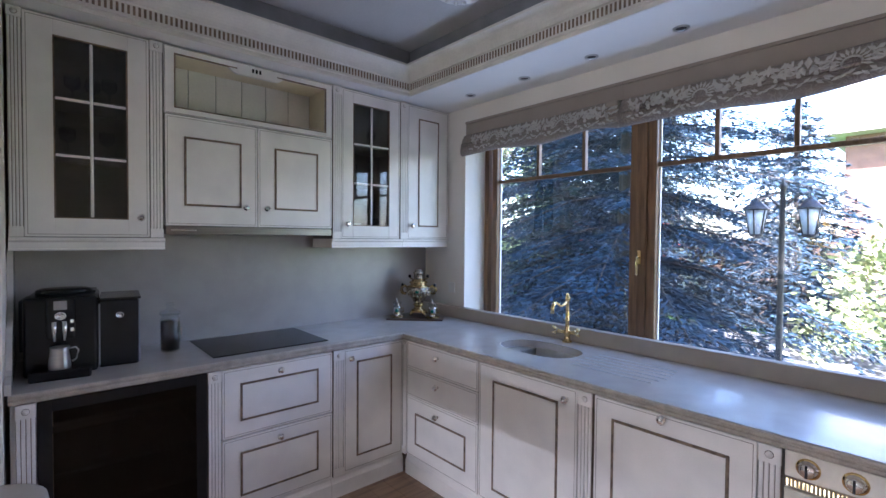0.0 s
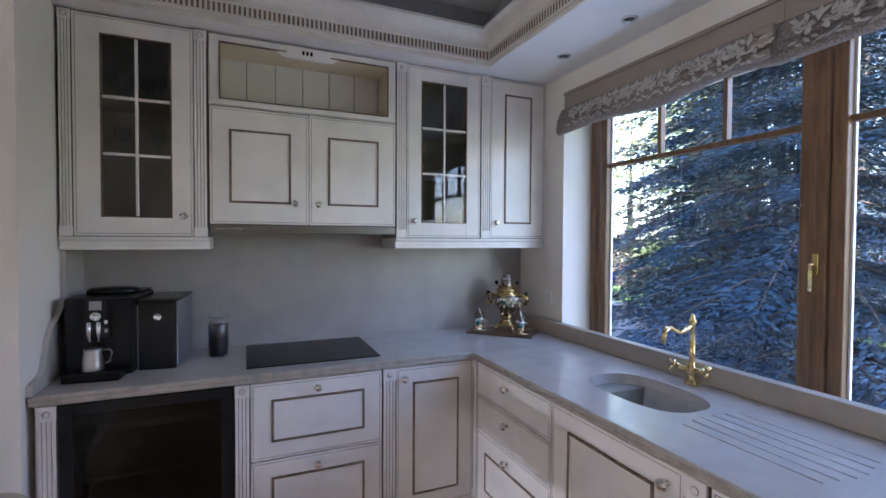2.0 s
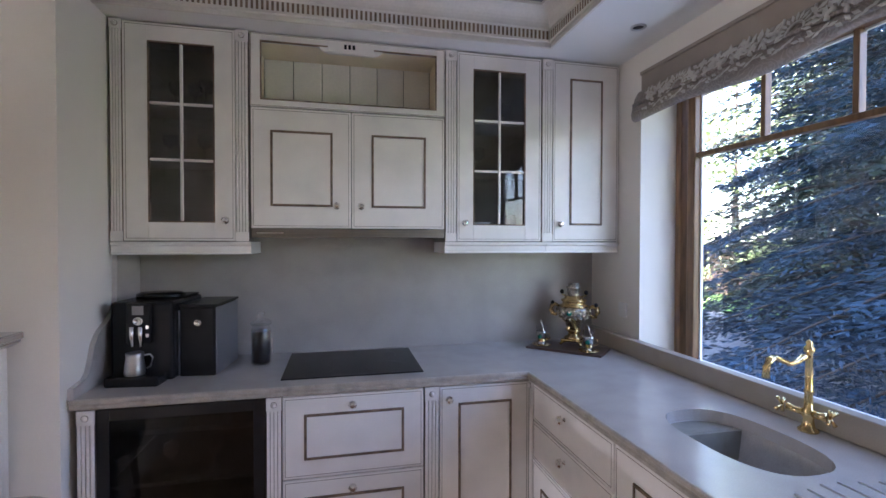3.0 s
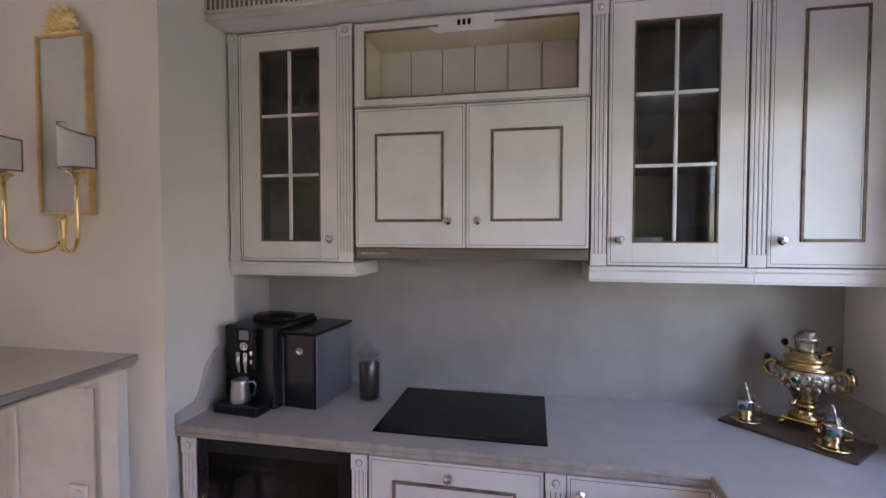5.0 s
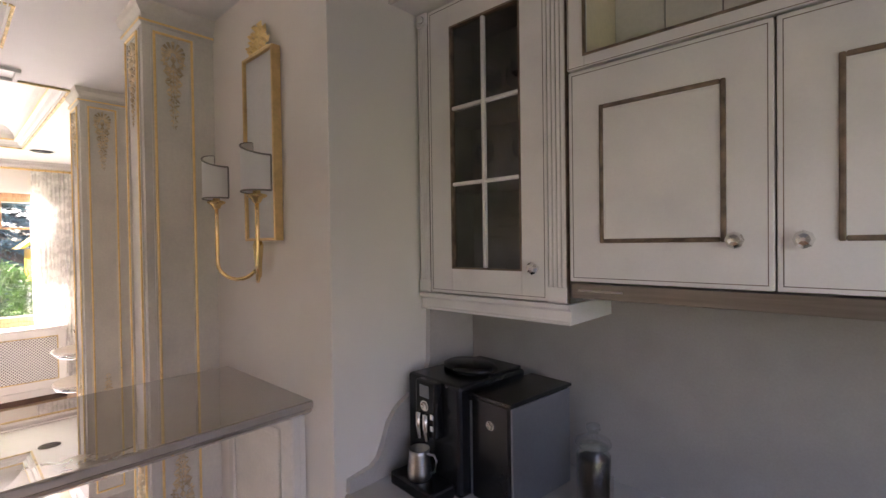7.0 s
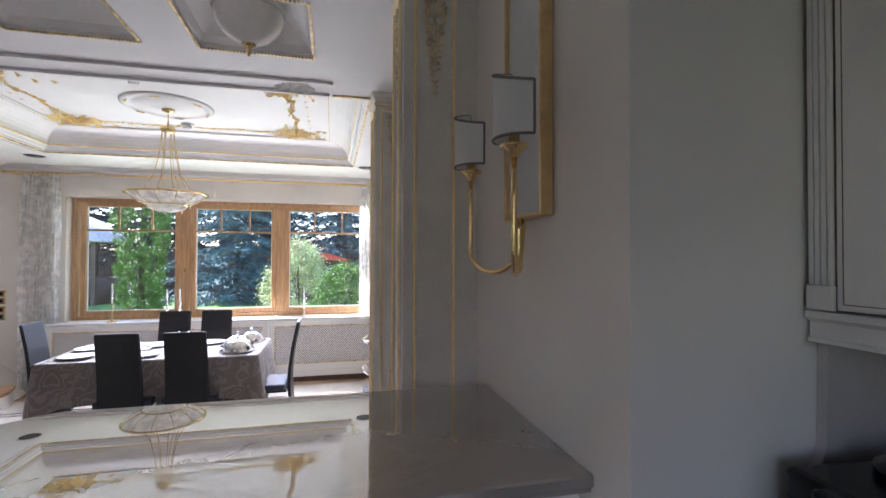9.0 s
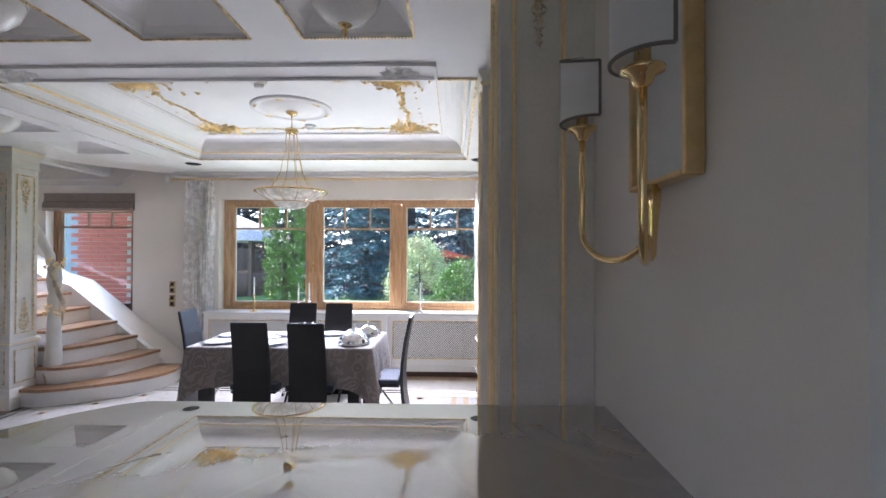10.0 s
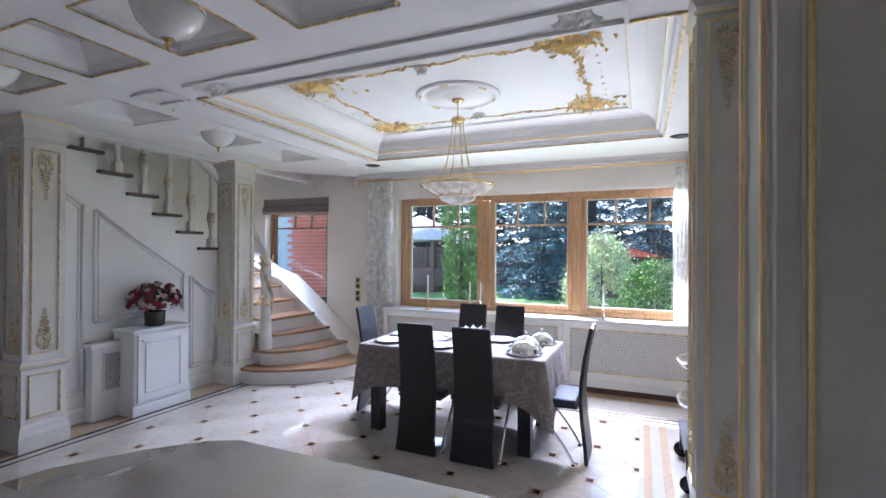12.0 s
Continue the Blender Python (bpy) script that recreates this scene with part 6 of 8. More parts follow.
for k in range(130):
    th, ph = random.uniform(0, 6.28), math.acos(random.uniform(-0.25, 1))
    d = Vector((math.sin(ph) * math.cos(th), math.sin(ph) * math.sin(th), math.cos(ph)))
    p0 = Vector((0, 0, 0.225)) + Vector((d.x * 0.235, d.y * 0.16, d.z * 0.185)) * random.uniform(0.85, 1.08)
    tgt = rosem if random.random() < 0.72 else rosec
    for j in range(9):
        a = j * 2.4
        u = d.orthogonal().normalized()
        v = d.cross(u)
        dd = (u * math.cos(a) + v * math.sin(a)) * (0.4 + 0.07 * j) + d * (0.7 - 0.06 * j)
        blob(tgt, p0 + dd * 0.018, dd, 0.042, 0.038, 0.3, d)
    for j in range(3):
        e = Vector((random.uniform(-1, 1), random.uniform(-1, 1), random.uniform(-0.6, 0.8)))
        blob(gre, p0 * 0.97 + e * 0.02 + Vector((0, 0, 0.004)), e, 0.06, 0.024, 0.15, d)
part("red_flowers", rosem, REDPETAL, fl, "dark red petals"), part("cream_flowers", rosec, PINKPETAL, fl, "cream pink petals"), part("leaves", gre, LEAF, fl, "green leaves")


# ---- dining side: window wall ----
WM2 = pose(-5.75, -1.385, 0, 0, 0, 90)       # u runs along +y; local -y looks into the room
w2 = thing("window_2", "light oak dining window of three sashes", "window", WM2, "", "structure")
part("window_frame", frame_xz(bmesh.new(), 0.0, 3.54, 0.802, 2.268, 0.05, -0.045, 0.04, 0.004), PINE, w2)
sash(w2, 0.075, 1.16, 0.845, 2.235, (0.472, 0.833), 1.885, PINE, 0.06), sash(w2, 1.275, 2.30, 0.845, 2.235, (1.625, 1.965), 1.885, PINE, 0.06), sash(w2, 2.40, 3.46, 0.845, 2.235, (2.78, 3.14), 1.885, PINE, 0.06)
for a, b in ((1.162, 1.273), (2.302, 2.398)):
    part("mullion", bx(a, b, -0.04, 0.04, 0.853, 2.217, bev=0.006), PINE, w2)
h = part("handle", bx(1.205, 1.225, -0.052, -0.041, 1.36, 1.43, bev=0.003), BRASS, w2, "gilt window handle")
part("grip", tube(bmesh.new(), [(1.215, -0.05, 1.40), (1.215, -0.075, 1.40), (1.215, -0.077, 1.36), (1.215, -0.074, 1.30)], [0.006, 0.007, 0.006, 0.009], 8), BRASS, h)
solid("window_sill_2", bx(-5.73, -5.42, -1.52, 2.25, 0.770, 0.799, bev=0.008), WHITE, "white window sill over the radiators", "window sill")
WM3 = pose(-5.75, -3.74, 0, 0, 0, 90)
w3 = thing("window_3", "dark oak stair window with a transom", "window", WM3, "", "structure")
part("window_frame", frame_xz(bmesh.new(), 0.0, 1.17, 0.762, 2.198, 0.05, -0.045, 0.04, 0.004), OAK, w3)
sash(w3, 0.055, 1.115, 0.815, 2.145, (0.46, 0.78), 1.90, OAK, 0.05)
rb = thing("roman_blind", "grey brown roman blind drawn up over the stair window", "roman blind", pose(-5.6, -3.77, 0, 0, 0, 90))
bm = prism(bmesh.new(), [(-0.002, 2.33), (-0.010, 2.33), (-0.014, 2.24), (-0.035, 2.22), (-0.045, 2.16), (-0.040, 2.12), (-0.02, 2.11), (-0.002, 2.14)], "x", 0.0, 1.23)
part("folds", bm, BLIND, rb), part("head_rail", bx(-0.005, 1.235, -0.016, -0.001, 2.3305, 2.345), BLINDLINING, rb), part("fold_edge", tube(bmesh.new(), [(0.01, -0.043, 2.15), (0.6, -0.046, 2.145), (1.22, -0.043, 2.15)], 0.01, 8), BLIND, rb)
bm = bmesh.new()
for z, y0, y1 in ((2.44, -4.0, -2.80), (2.52, -3.9, -3.0)):
    box(bm, -5.599, -5.58, y0, y1, z, z + 0.02, 0.004)
tube(bm, [(-5.59, -2.80, 2.45), (-5.59, -2.72, 2.47), (-5.59, -2.70, 2.53), (-5.59, -2.62, 2.57), (-5.59, -2.55, 2.60)], 0.012, 6)
solid("trim_stairwell", bm, WHITE, "white wall mouldings over the stair window", "trim")

# radiator casings with lattice grilles
def radiator_case(y0, y1):
    r = thing("radiator_casing", "white radiator casing with a lattice grille under the sill", "radiator cover", pose(-5.43, y0, 0, 0, 0, 90), "radiator casings")
    w = y1 - y0
    part("body", bx(0.0, w, 0.012, 0.165, 0.06, 0.769), WHITE, r), part("skirting", bx(0.0, w, -0.01, 0.165, 0.0, 0.058, bev=0.004), WALNUT, r, "dark wood skirting")
    # a thin dark sheet paints the shade seen through the lattice
    part("front_frame", frame_xz(bmesh.new(), 0.0, w, 0.06, 0.768, 0.075, -0.012, 0.0115, 0.004), WHITE, r), part("recess_shade_sheet", bx(0.075, w - 0.075, 0.006, 0.0118, 0.23, 0.695), SLATE, r)
    part("lower_panel", bx(0.076, w - 0.076, -0.006, 0.0115, 0.136, 0.228, bev=0.004), WHITE, r), part("grille_bead", frame_xz(bmesh.new(), 0.066, w - 0.066, 0.222, 0.703, 0.012, -0.018, -0.0122, 0.003), OLDGOLD, r, "thin gilt bead")
    verts, faces = [], []
    p, x0, x1, z0, z1, hw = 0.030, 0.076, w - 0.076, 0.229, 0.694, 0.0065
    k = -int((z1 - z0) / p) - 1
    while x0 + k * p < x1:
        for s in (1, -1):
            pts = []
            xa = x0 + k * p
            ta, tb = max(0.0, x0 - xa), min(z1 - z0, x1 - xa)
            if tb - ta > 0.01:
                za, zb = (z0 + ta, z0 + tb) if s > 0 else (z1 - ta, z1 - tb)
                n = len(verts)
                y = -0.002 if s > 0 else 0.0015
                verts += [(xa + ta - hw, y, za), (xa + ta + hw, y, za), (xa + tb + hw, y, zb), (xa + tb - hw, y, zb), (xa + ta - hw, y + 0.003, za), (xa + ta + hw, y + 0.003, za), (xa + tb + hw, y + 0.003, zb), (xa + tb - hw, y + 0.003, zb)]
                faces += [(n, n + 1, n + 2, n + 3), (n + 4, n + 5, n + 6, n + 7), (n, n + 3, n + 7, n + 4), (n + 1, n + 2, n + 6, n + 5)]
        k += 1
    me = bpy.data.meshes.new("lattice")
    me.from_pydata(verts, [], faces)
    me.materials.append(WHITE)
    ob = new("lattice", me)
    ob.parent = r
    tagged(ob, "white diagonal lattice", "", "", "stuff")


radiator_case(-1.50, -0.16), radiator_case(-0.155, 0.86), radiator_case(0.865, 2.24)


def curtain(y0, y1, label):
    c = thing("sheer_curtain", label, "curtain", None, "dining curtains")
    n, bm, rows = 60, bmesh.new(), []
    for z in (0.03, 0.6, 1.2, 1.8, 2.3, 2.50):
        amp = 0.030 if z < 2.4 else 0.012
        rows.append([bm.verts.new((-5.50 + amp * math.sin(i * 1.15 + 0.5 * math.sin(z * 2)) + 0.008 * math.sin(i * 0.37 + z), y0 + (y1 - y0) * i / n + 0.01 * math.sin(z * 3 + i), z)) for i in range(n + 1)])
    for a, b in zip(rows, rows[1:]):
        for i in range(n):
            bm.faces.new((a[i], a[i + 1], b[i + 1], b[i])).smooth = True
    part("cloth", bm, SHEER, c)
    bm = bmesh.new()
    for i in range(8):
        y = y0 + (y1 - y0) * (i + 0.5) / 8
        tube(bm, [(-5.50 + 0.016 * math.cos(a), y, 2.515 + 0.016 * math.sin(a)) for a in [j * math.pi / 4 for j in range(9)]], 0.002, 5)
    part("rings", bm, BRASS, c)


curtain(-1.80, -1.42, "sheer patterned white curtain drawn beside the window"), curtain(1.98, 2.40, "sheer patterned white curtain drawn beside the window")
rod = thing("curtain_rod", "thin gilt curtain rod above the dining window", "curtain rod")
part("rod", tube(bmesh.new(), [(-5.50, -1.95, 2.515), (-5.50, 2.7, 2.515)], 0.011, 10), GOLD, rod)
for y in (-1.88, 0.4, 2.6):
    part("bracket", bx(-5.599, -5.49, y - 0.008, y + 0.008, 2.495, 2.503), GOLD, rod)
part("finial", lathe(bmesh.new(), [(0.006, 0), (0.02, 0.015), (0.02, 0.03), (0.004, 0.045)], seg=12), GOLD, rod).matrix_basis = pose(-5.50, -1.95, 2.515, 90)
for z in (0.92, 1.10):
    s = thing("socket_plate", "dark bronze double switch plate on the wall", "socket", pose(-5.599, -2.02, z, 0, 0, 90), "switch plates")
    part("plate", bx(-0.042, 0.042, -0.010, 0, -0.08, 0.08, bev=0.003), OLDGOLD, s)
    for q in (-0.04, 0.04):
        part("insert", bx(-0.03, 0.03, -0.0125, -0.0102, q - 0.032, q + 0.032, bev=0.001), PATINA, s)
        part("toggle", lathe(bmesh.new(), [(0.018, 0), (0.018, 0.004), (0.01, 0.006)], seg=14), BLACK, s).matrix_basis = pose(0, -0.0126, q, 90)


def candlestick(y, zh, label):
    c = thing("candlestick", label, "candlestick", pose(-5.50, y, 0.7995), "candlesticks on the sill")
    part("stick", lathe(bmesh.new(), [(0.05, 0), (0.05, 0.008), (0.015, 0.02), (0.010, 0.05), (0.018, 0.065), (0.009, 0.08), (0.009, zh - 0.02), (0.022, zh - 0.01), (0.014, zh)], seg=14), SILVER if zh < 0.2 else OLDGOLD, c)
    part("candle", lathe(bmesh.new(), [(0.010, zh + 0.0005), (0.010, zh + 0.22), (0.002, zh + 0.225)], seg=10), PORCELAIN, c, "white candle")


candlestick(-0.88, 0.22, "tall candlestick with a candle on the window sill"), candlestick(-0.30, 0.15, "silver candlestick with a candle on the window sill"), candlestick(-0.16, 0.15, "silver candlestick with a candle on the window sill"), candlestick(1.28, 0.16, "silver candlestick with a candle on the window sill")

# ---- table and chairs ----
TZ, TXA, TXB, TYA, TYB = 0.752, -4.30, -3.46, -0.58, 1.02
tb = thing("dining_table", "dark dining table under a damask cloth", "table")
part("top", bx(TXA, TXB, TYA, TYB, TZ - 0.04, TZ - 0.002, bev=0.004), LEATHER, tb)
for x in (TXA + 0.08, TXB - 0.10):
    for y in (TYA + 0.14, TYB - 0.16):
        part("leg", bx(x - 0.05, x + 0.05, y - 0.05, y + 0.05, 0.012, TZ - 0.0405, bev=0.004), LEATHER, tb), part("foot", bx(x - 0.055, x + 0.055, y - 0.055, y + 0.055, 0.0, 0.0115), CHROME, tb)
cl = thing("tablecloth", "brown grey damask tablecloth hanging to the chair seats", "tablecloth")
N = 160
pts = []
w, d = TXB - TXA, TYB - TYA
for i in range(N):
    s = (w * 2 + d * 2) * i / N
    if s < w:
        p, nn = (TXA + s, TYA), (0, -1)
    elif s < w + d:
        p, nn = (TXB, TYA + s - w), (1, 0)
    elif s < 2 * w + d:
        p, nn = (TXB - (s - w - d), TYB), (0, 1)
    else:
        p, nn = (TXA, TYB - (s - 2 * w - d)), (-1, 0)
    cd = min(math.hypot(p[0] - cx, p[1] - cy) for cx in (TXA, TXB) for cy in (TYA, TYB))
    pts.append((p, nn, max(0.0, 1 - cd / 0.28), s))
bm = bmesh.new()
rings = []
for z, o in ((TZ, -0.006), (TZ - 0.003, 0.004), (TZ - 0.02, 0.010), (TZ - 0.10, 0.022), (TZ - 0.20, 0.034), (TZ - 0.30, 0.046), (TZ - 0.325, 0.048)):
    ring = []
    for (px, py), (nx, ny), ck, s in pts:
        drop = (TZ - z) * (1 + 0.55 * ck * ck)
        cxn, cyn = (px - (TXA + TXB) / 2), (py - (TYA + TYB) / 2)
        k = (TZ - z) / 0.33
        wob = k * (0.014 * math.sin(s * 13) + 0.010 * math.sin(s * 29 + 1)) - 0.02 * ck * k
        ring.append(bm.verts.new((px + nx * (o + wob) + 0.045 * ck * k * math.copysign(1, cxn), py + ny * (o + wob) + 0.045 * ck * k * math.copysign(1, cyn), TZ - drop)))
    rings.append(ring)
for a, b in zip(rings, rings[1:]):
    for i in range(N):
        bm.faces.new((a[i], a[(i + 1) % N], b[(i + 1) % N], b[i])).smooth = True
bm.faces.new(rings[0])
bmesh.ops.recalc_face_normals(bm, faces=bm.faces)
part("cloth", bm, CLOTH, cl)


def dining_chair():
    """Back at local y = 0, seat towards +y."""
    c = thing("dining_chair", "black leather dining chair with a tall back reaching the floor", "chair", None, "chairs round the table")
    prof = [(-0.045, 0.0), (-0.035, 0.12), (-0.012, 0.30), (0.0, 0.45), (-0.006, 0.60), (-0.03, 0.78), (-0.075, 1.0)]
    bm = bmesh.new()
    rings = []
    for k, (y, z) in enumerate(prof):
        hw = 0.160 - 0.012 * (z / 1.0) + (0.012 if z < 0.1 else 0)
        rings.append([bm.verts.new(v) for v in ((-hw, y, z), (hw, y, z), (hw, y - 0.026, z), (-hw, y - 0.026, z))])
    for a, b in zip(rings, rings[1:]):
        for i in range(4):
            bm.faces.new((a[i], a[(i + 1) % 4], b[(i + 1) % 4], b[i]))
    bm.faces.new(rings[0]), bm.faces.new(rings[-1])
    bmesh.ops.recalc_face_normals(bm, faces=bm.faces)
    es = [e for e in bm.edges if len(e.link_faces) == 2 and e.calc_face_angle(0) > 0.8]
    bmesh.ops.bevel(bm, geom=es, offset=0.007, segments=2, affect="EDGES")
    part("backrest", bm, LEATHER, c)
    part("seat", bx(-0.20, 0.20, 0.012, 0.40, 0.425, 0.475, bev=0.014), BLUESEAT, c, "black leather seat pad"), part("seat_frame", bx(-0.185, 0.185, 0.003, 0.38, 0.405, 0.4245, bev=0.004), LEATHER, c)
    for s in (-1, 1):
        pts = [(s * 0.185, 0.36, 0.40), (s * 0.188, 0.30, 0.36), (s * 0.19, 0.20, 0.26), (s * 0.19, 0.10, 0.13), (s * 0.19, 0.03, 0.016), (s * 0.185, 0.0, 0.011)]
        part("leg", tube(bmesh.new(), pts, 0.011, 8), CHROME, c, "curved chrome leg")
        part("foot", lathe(bmesh.new(), [(0.014, 0), (0.014, 0.006), (0.008, 0.012)], (s * 0.19, 0.03, 0), 10), BLACK, c)
    return c


ch = dining_chair()
places = [(-3.312, 0.076, 90), (-3.300, 0.538, 90), (-4.60, 0.04, -90), (-4.60, 0.44, -90), (-4.02, -0.80, 0), (-3.72, 1.25, 180)]
ch.matrix_basis = pose(places[0][0], places[0][1], 0, 0, 0, places[0][2])
for x, y, a in places[1:]:
    copy_thing(ch, pose(x, y, 0, 0, 0, a))


def cloche(x, y, r):
    c = thing("cloche", "polished silver food dome on a platter", "cloche", pose(x, y, TZ + 0.001), "silver domes on the table")
    part("platter", lathe(bmesh.new(), [(r * 1.05, 0), (r * 1.22, 0.006), (r * 1.24, 0.012), (r * 1.02, 0.010), (0.01, 0.010)], seg=32), SILVER, c)
    part("dome", lathe(bmesh.new(), [(r, 0.0105), (r * 1.0, 0.022), (r * 0.97, r * 0.35), (r * 0.82, r * 0.62), (r * 0.5, r * 0.85), (r * 0.12, r * 0.93)], seg=32), SILVER, c)
    part("knob", lathe(bmesh.new(), [(0.006, r * 0.93), (0.005, r * 0.93 + 0.012), (0.015, r * 0.93 + 0.02), (0.014, r * 0.93 + 0.032), (0.003, r * 0.93 + 0.038)], seg=14), SILVER, c)


cloche(-3.66, 0.83, 0.115), cloche(-3.86, 0.79, 0.115), cloche(-4.12, 0.87, 0.105)
for x, y in ((-3.66, -0.38), (-3.88, -0.05), (-4.08, 0.10), (-4.10, 0.50), (-3.62, 0.10), (-4.0, -0.42)):
    p = thing("charger_plate", "dark rimmed dinner plate laid on the tablecloth", "plate", pose(x, y, TZ + 0.001), "plates on the table")
    part("dish", lathe(bmesh.new(), [(0.08, 0), (0.09, 0.003), (0.135, 0.014), (0.137, 0.017), (0.09, 0.007), (0.01, 0.006)], seg=28), PORCELAIN, p), part("rim", lathe(bmesh.new(), [(0.1375, 0.0145), (0.1385, 0.0175), (0.1345, 0.0178), (0.1372, 0.0145)], seg=28, close=False), BLACK, p)
n = thing("folded_napkin", "white folded napkin standing in a bowl", "napkin", pose(-4.06, 0.27, TZ + 0.001))
part("bowl", lathe(bmesh.new(), [(0.05, 0), (0.055, 0.01), (0.10, 0.05), (0.105, 0.052), (0.05, 0.014), (0.01, 0.013)], seg=24), SILVER, n)
bm = bmesh.new()
for k in range(7):
    a = k * 0.9
    blob(bm, (0.05 * math.cos(a), 0.05 * math.sin(a), 0.072), (math.cos(a), math.sin(a), 0.9), 0.14, 0.10, 0.3, (math.cos(a), math.sin(a), 0.3))
part("cloth", bm, PORCELAIN, n)

# serving trolley
tr = thing("serving_trolley", "black serving trolley with oval silver trays on castors", "trolley", pose(-3.72, 2.20, 0))
for z in (0.50, 0.77):
    part("tray", lathe(bmesh.new(), [(0.27, z), (0.29, z + 0.006), (0.30, z + 0.03), (0.295, z + 0.03), (0.27, z + 0.012), (0.01, z + 0.011)], seg=36, sx=1.15, sy=1.0), SILVER, tr, "oval silver tray")
part("base", bx(-0.30, 0.30, -0.27, 0.25, 0.245, 0.285, bev=0.01), LEATHER, tr)
for sx in (-1, 1):
    part("post", tube(bmesh.new(), [(sx * 0.22, 0, 0.286), (sx * 0.22, 0, 0.80)], 0.012, 10), CHROME, tr)
    for sy in (-0.24, 0.22):
        cst = part("castor", bx(sx * 0.27 - 0.012, sx * 0.27 + 0.012, sy - 0.02, sy + 0.02, 0.07, 0.2445), LEATHER, tr)
        wh = part("wheel", lathe(bmesh.new(), [(0.02, -0.012), (0.055, -0.012), (0.06, 0), (0.055, 0.012), (0.02, 0.012)], seg=18), BLACK, cst)
        wh.matrix_basis = pose(sx * 0.27 + sx * 0.026, sy, 0.06, 0, 90)
for x, y, z in ((-3.60, 2.08, 0.784), (-3.54, 2.16, 0.513)):
    dfu = thing("reed_diffuser", "black bottle with scent reeds on the trolley", "diffuser", pose(x, y, z), "reed diffusers")
    part("bottle", bx(-0.028, 0.028, -0.028, 0.028, 0, 0.08, bev=0.006), BLACK, dfu)
    for k in range(6):
        part("reed", tube(bmesh.new(), [(0, 0, 0.079), (0.05 * math.cos(k), 0.05 * math.sin(k), 0.21)], 0.0015, 5), PATINA, dfu)

# ---- ceiling decoration ----
FZ = TOP + 0.215
ros = thing("ceiling_rosette", "large white plaster rosette with gilt buds", "ceiling rosette", pose(-3.53, 0.305, FZ))
part("disc", lathe(bmesh.new(), [(0.34, 0), (0.34, -0.010), (0.325, -0.020), (0.30, -0.022), (0.29, -0.012), (0.25, -0.010), (0.24, -0.018), (0.14, -0.012), (0.12, -0.024), (0.06, -0.030), (0.01, -0.034)], seg=48), WHITE, ros)
bm = bmesh.new()
for k in range(6):
    a = k * math.pi / 3
    for j in range(5):
        b = a + (j - 2) * 0.05
        blob(bm, (0.30 * math.cos(b), 0.30 * math.sin(b), -0.024), (math.cos(a + j), math.sin(a + j), 0), 0.03, 0.016, 0.6, (0, 0, -1))
part("gilt_buds", bm, GOLD, ros)
cd = thing("chandelier", "gilt chandelier with a crystal bowl on thin rods", "chandelier", pose(-3.53, 0.305, 0))
part("canopy", lathe(bmesh.new(), [(0.05, FZ - 0.0345), (0.045, FZ - 0.05), (0.015, FZ - 0.062), (0.006, FZ - 0.066)], seg=18), BRASS, cd), part("stem", tube(bmesh.new(), [(0, 0, FZ - 0.065), (0, 0, 2.64)], 0.005, 8), BRASS, cd)
part("hub", lathe(bmesh.new(), [(0.01, 2.645), (0.05, 2.635), (0.058, 2.615), (0.045, 2.595), (0.01, 2.588)], seg=20), BRASS, cd)
for k in range(8):
    a = k * math.pi / 4
    part("rod", tube(bmesh.new(), [(0.045 * math.cos(a), 0.045 * math.sin(a), 2.60), (0.065 * math.cos(a), 0.065 * math.sin(a), 2.42), (0.10 * math.cos(a), 0.10 * math.sin(a), 2.25), (0.175 * math.cos(a), 0.175 * math.sin(a), 2.12), (0.28 * math.cos(a), 0.28 * math.sin(a), 2.085)], 0.0032, 6), BRASS, cd)
part("rim", tube(bmesh.new(), [(0.298 * math.cos(a), 0.298 * math.sin(a), 2.088) for a in [j * math.pi / 24 for j in range(49)]], 0.009, 8), BRASS, cd)
part("bowl", lathe(bmesh.new(), [(0.290, 2.086), (0.24, 2.04), (0.16, 2.00), (0.158, 2.004), (0.235, 2.045), (0.285, 2.09)], seg=40, close=False), FROST, cd, "frosted crystal bowl"), part("inner_bowl", lathe(bmesh.new(), [(0.155, 1.995), (0.13, 1.965), (0.07, 1.942), (0.01, 1.936)], seg=32), FROST, cd, "frosted crystal dish")
part("lower_ring", tube(bmesh.new(), [(0.158 * math.cos(a), 0.158 * math.sin(a), 1.999) for a in [j * math.pi / 20 for j in range(41)]], 0.006, 8), BRASS, cd)
for k in range(12):
    a = k * math.pi / 6
    part("rib", tube(bmesh.new(), [(0.293 * math.cos(a), 0.293 * math.sin(a), 2.084), (0.24 * math.cos(a), 0.24 * math.sin(a), 2.037), (0.16 * math.cos(a), 0.16 * math.sin(a), 1.998)], 0.003, 5), BRASS, cd)

gx0, gx1, gy0, gy1 = -4.16, -2.87, -0.64, 1.29
gar = thing("ceiling_garland", "gilt leaf garland with flower corners on the ceiling", "ceiling ornament", None)
random.seed(7)


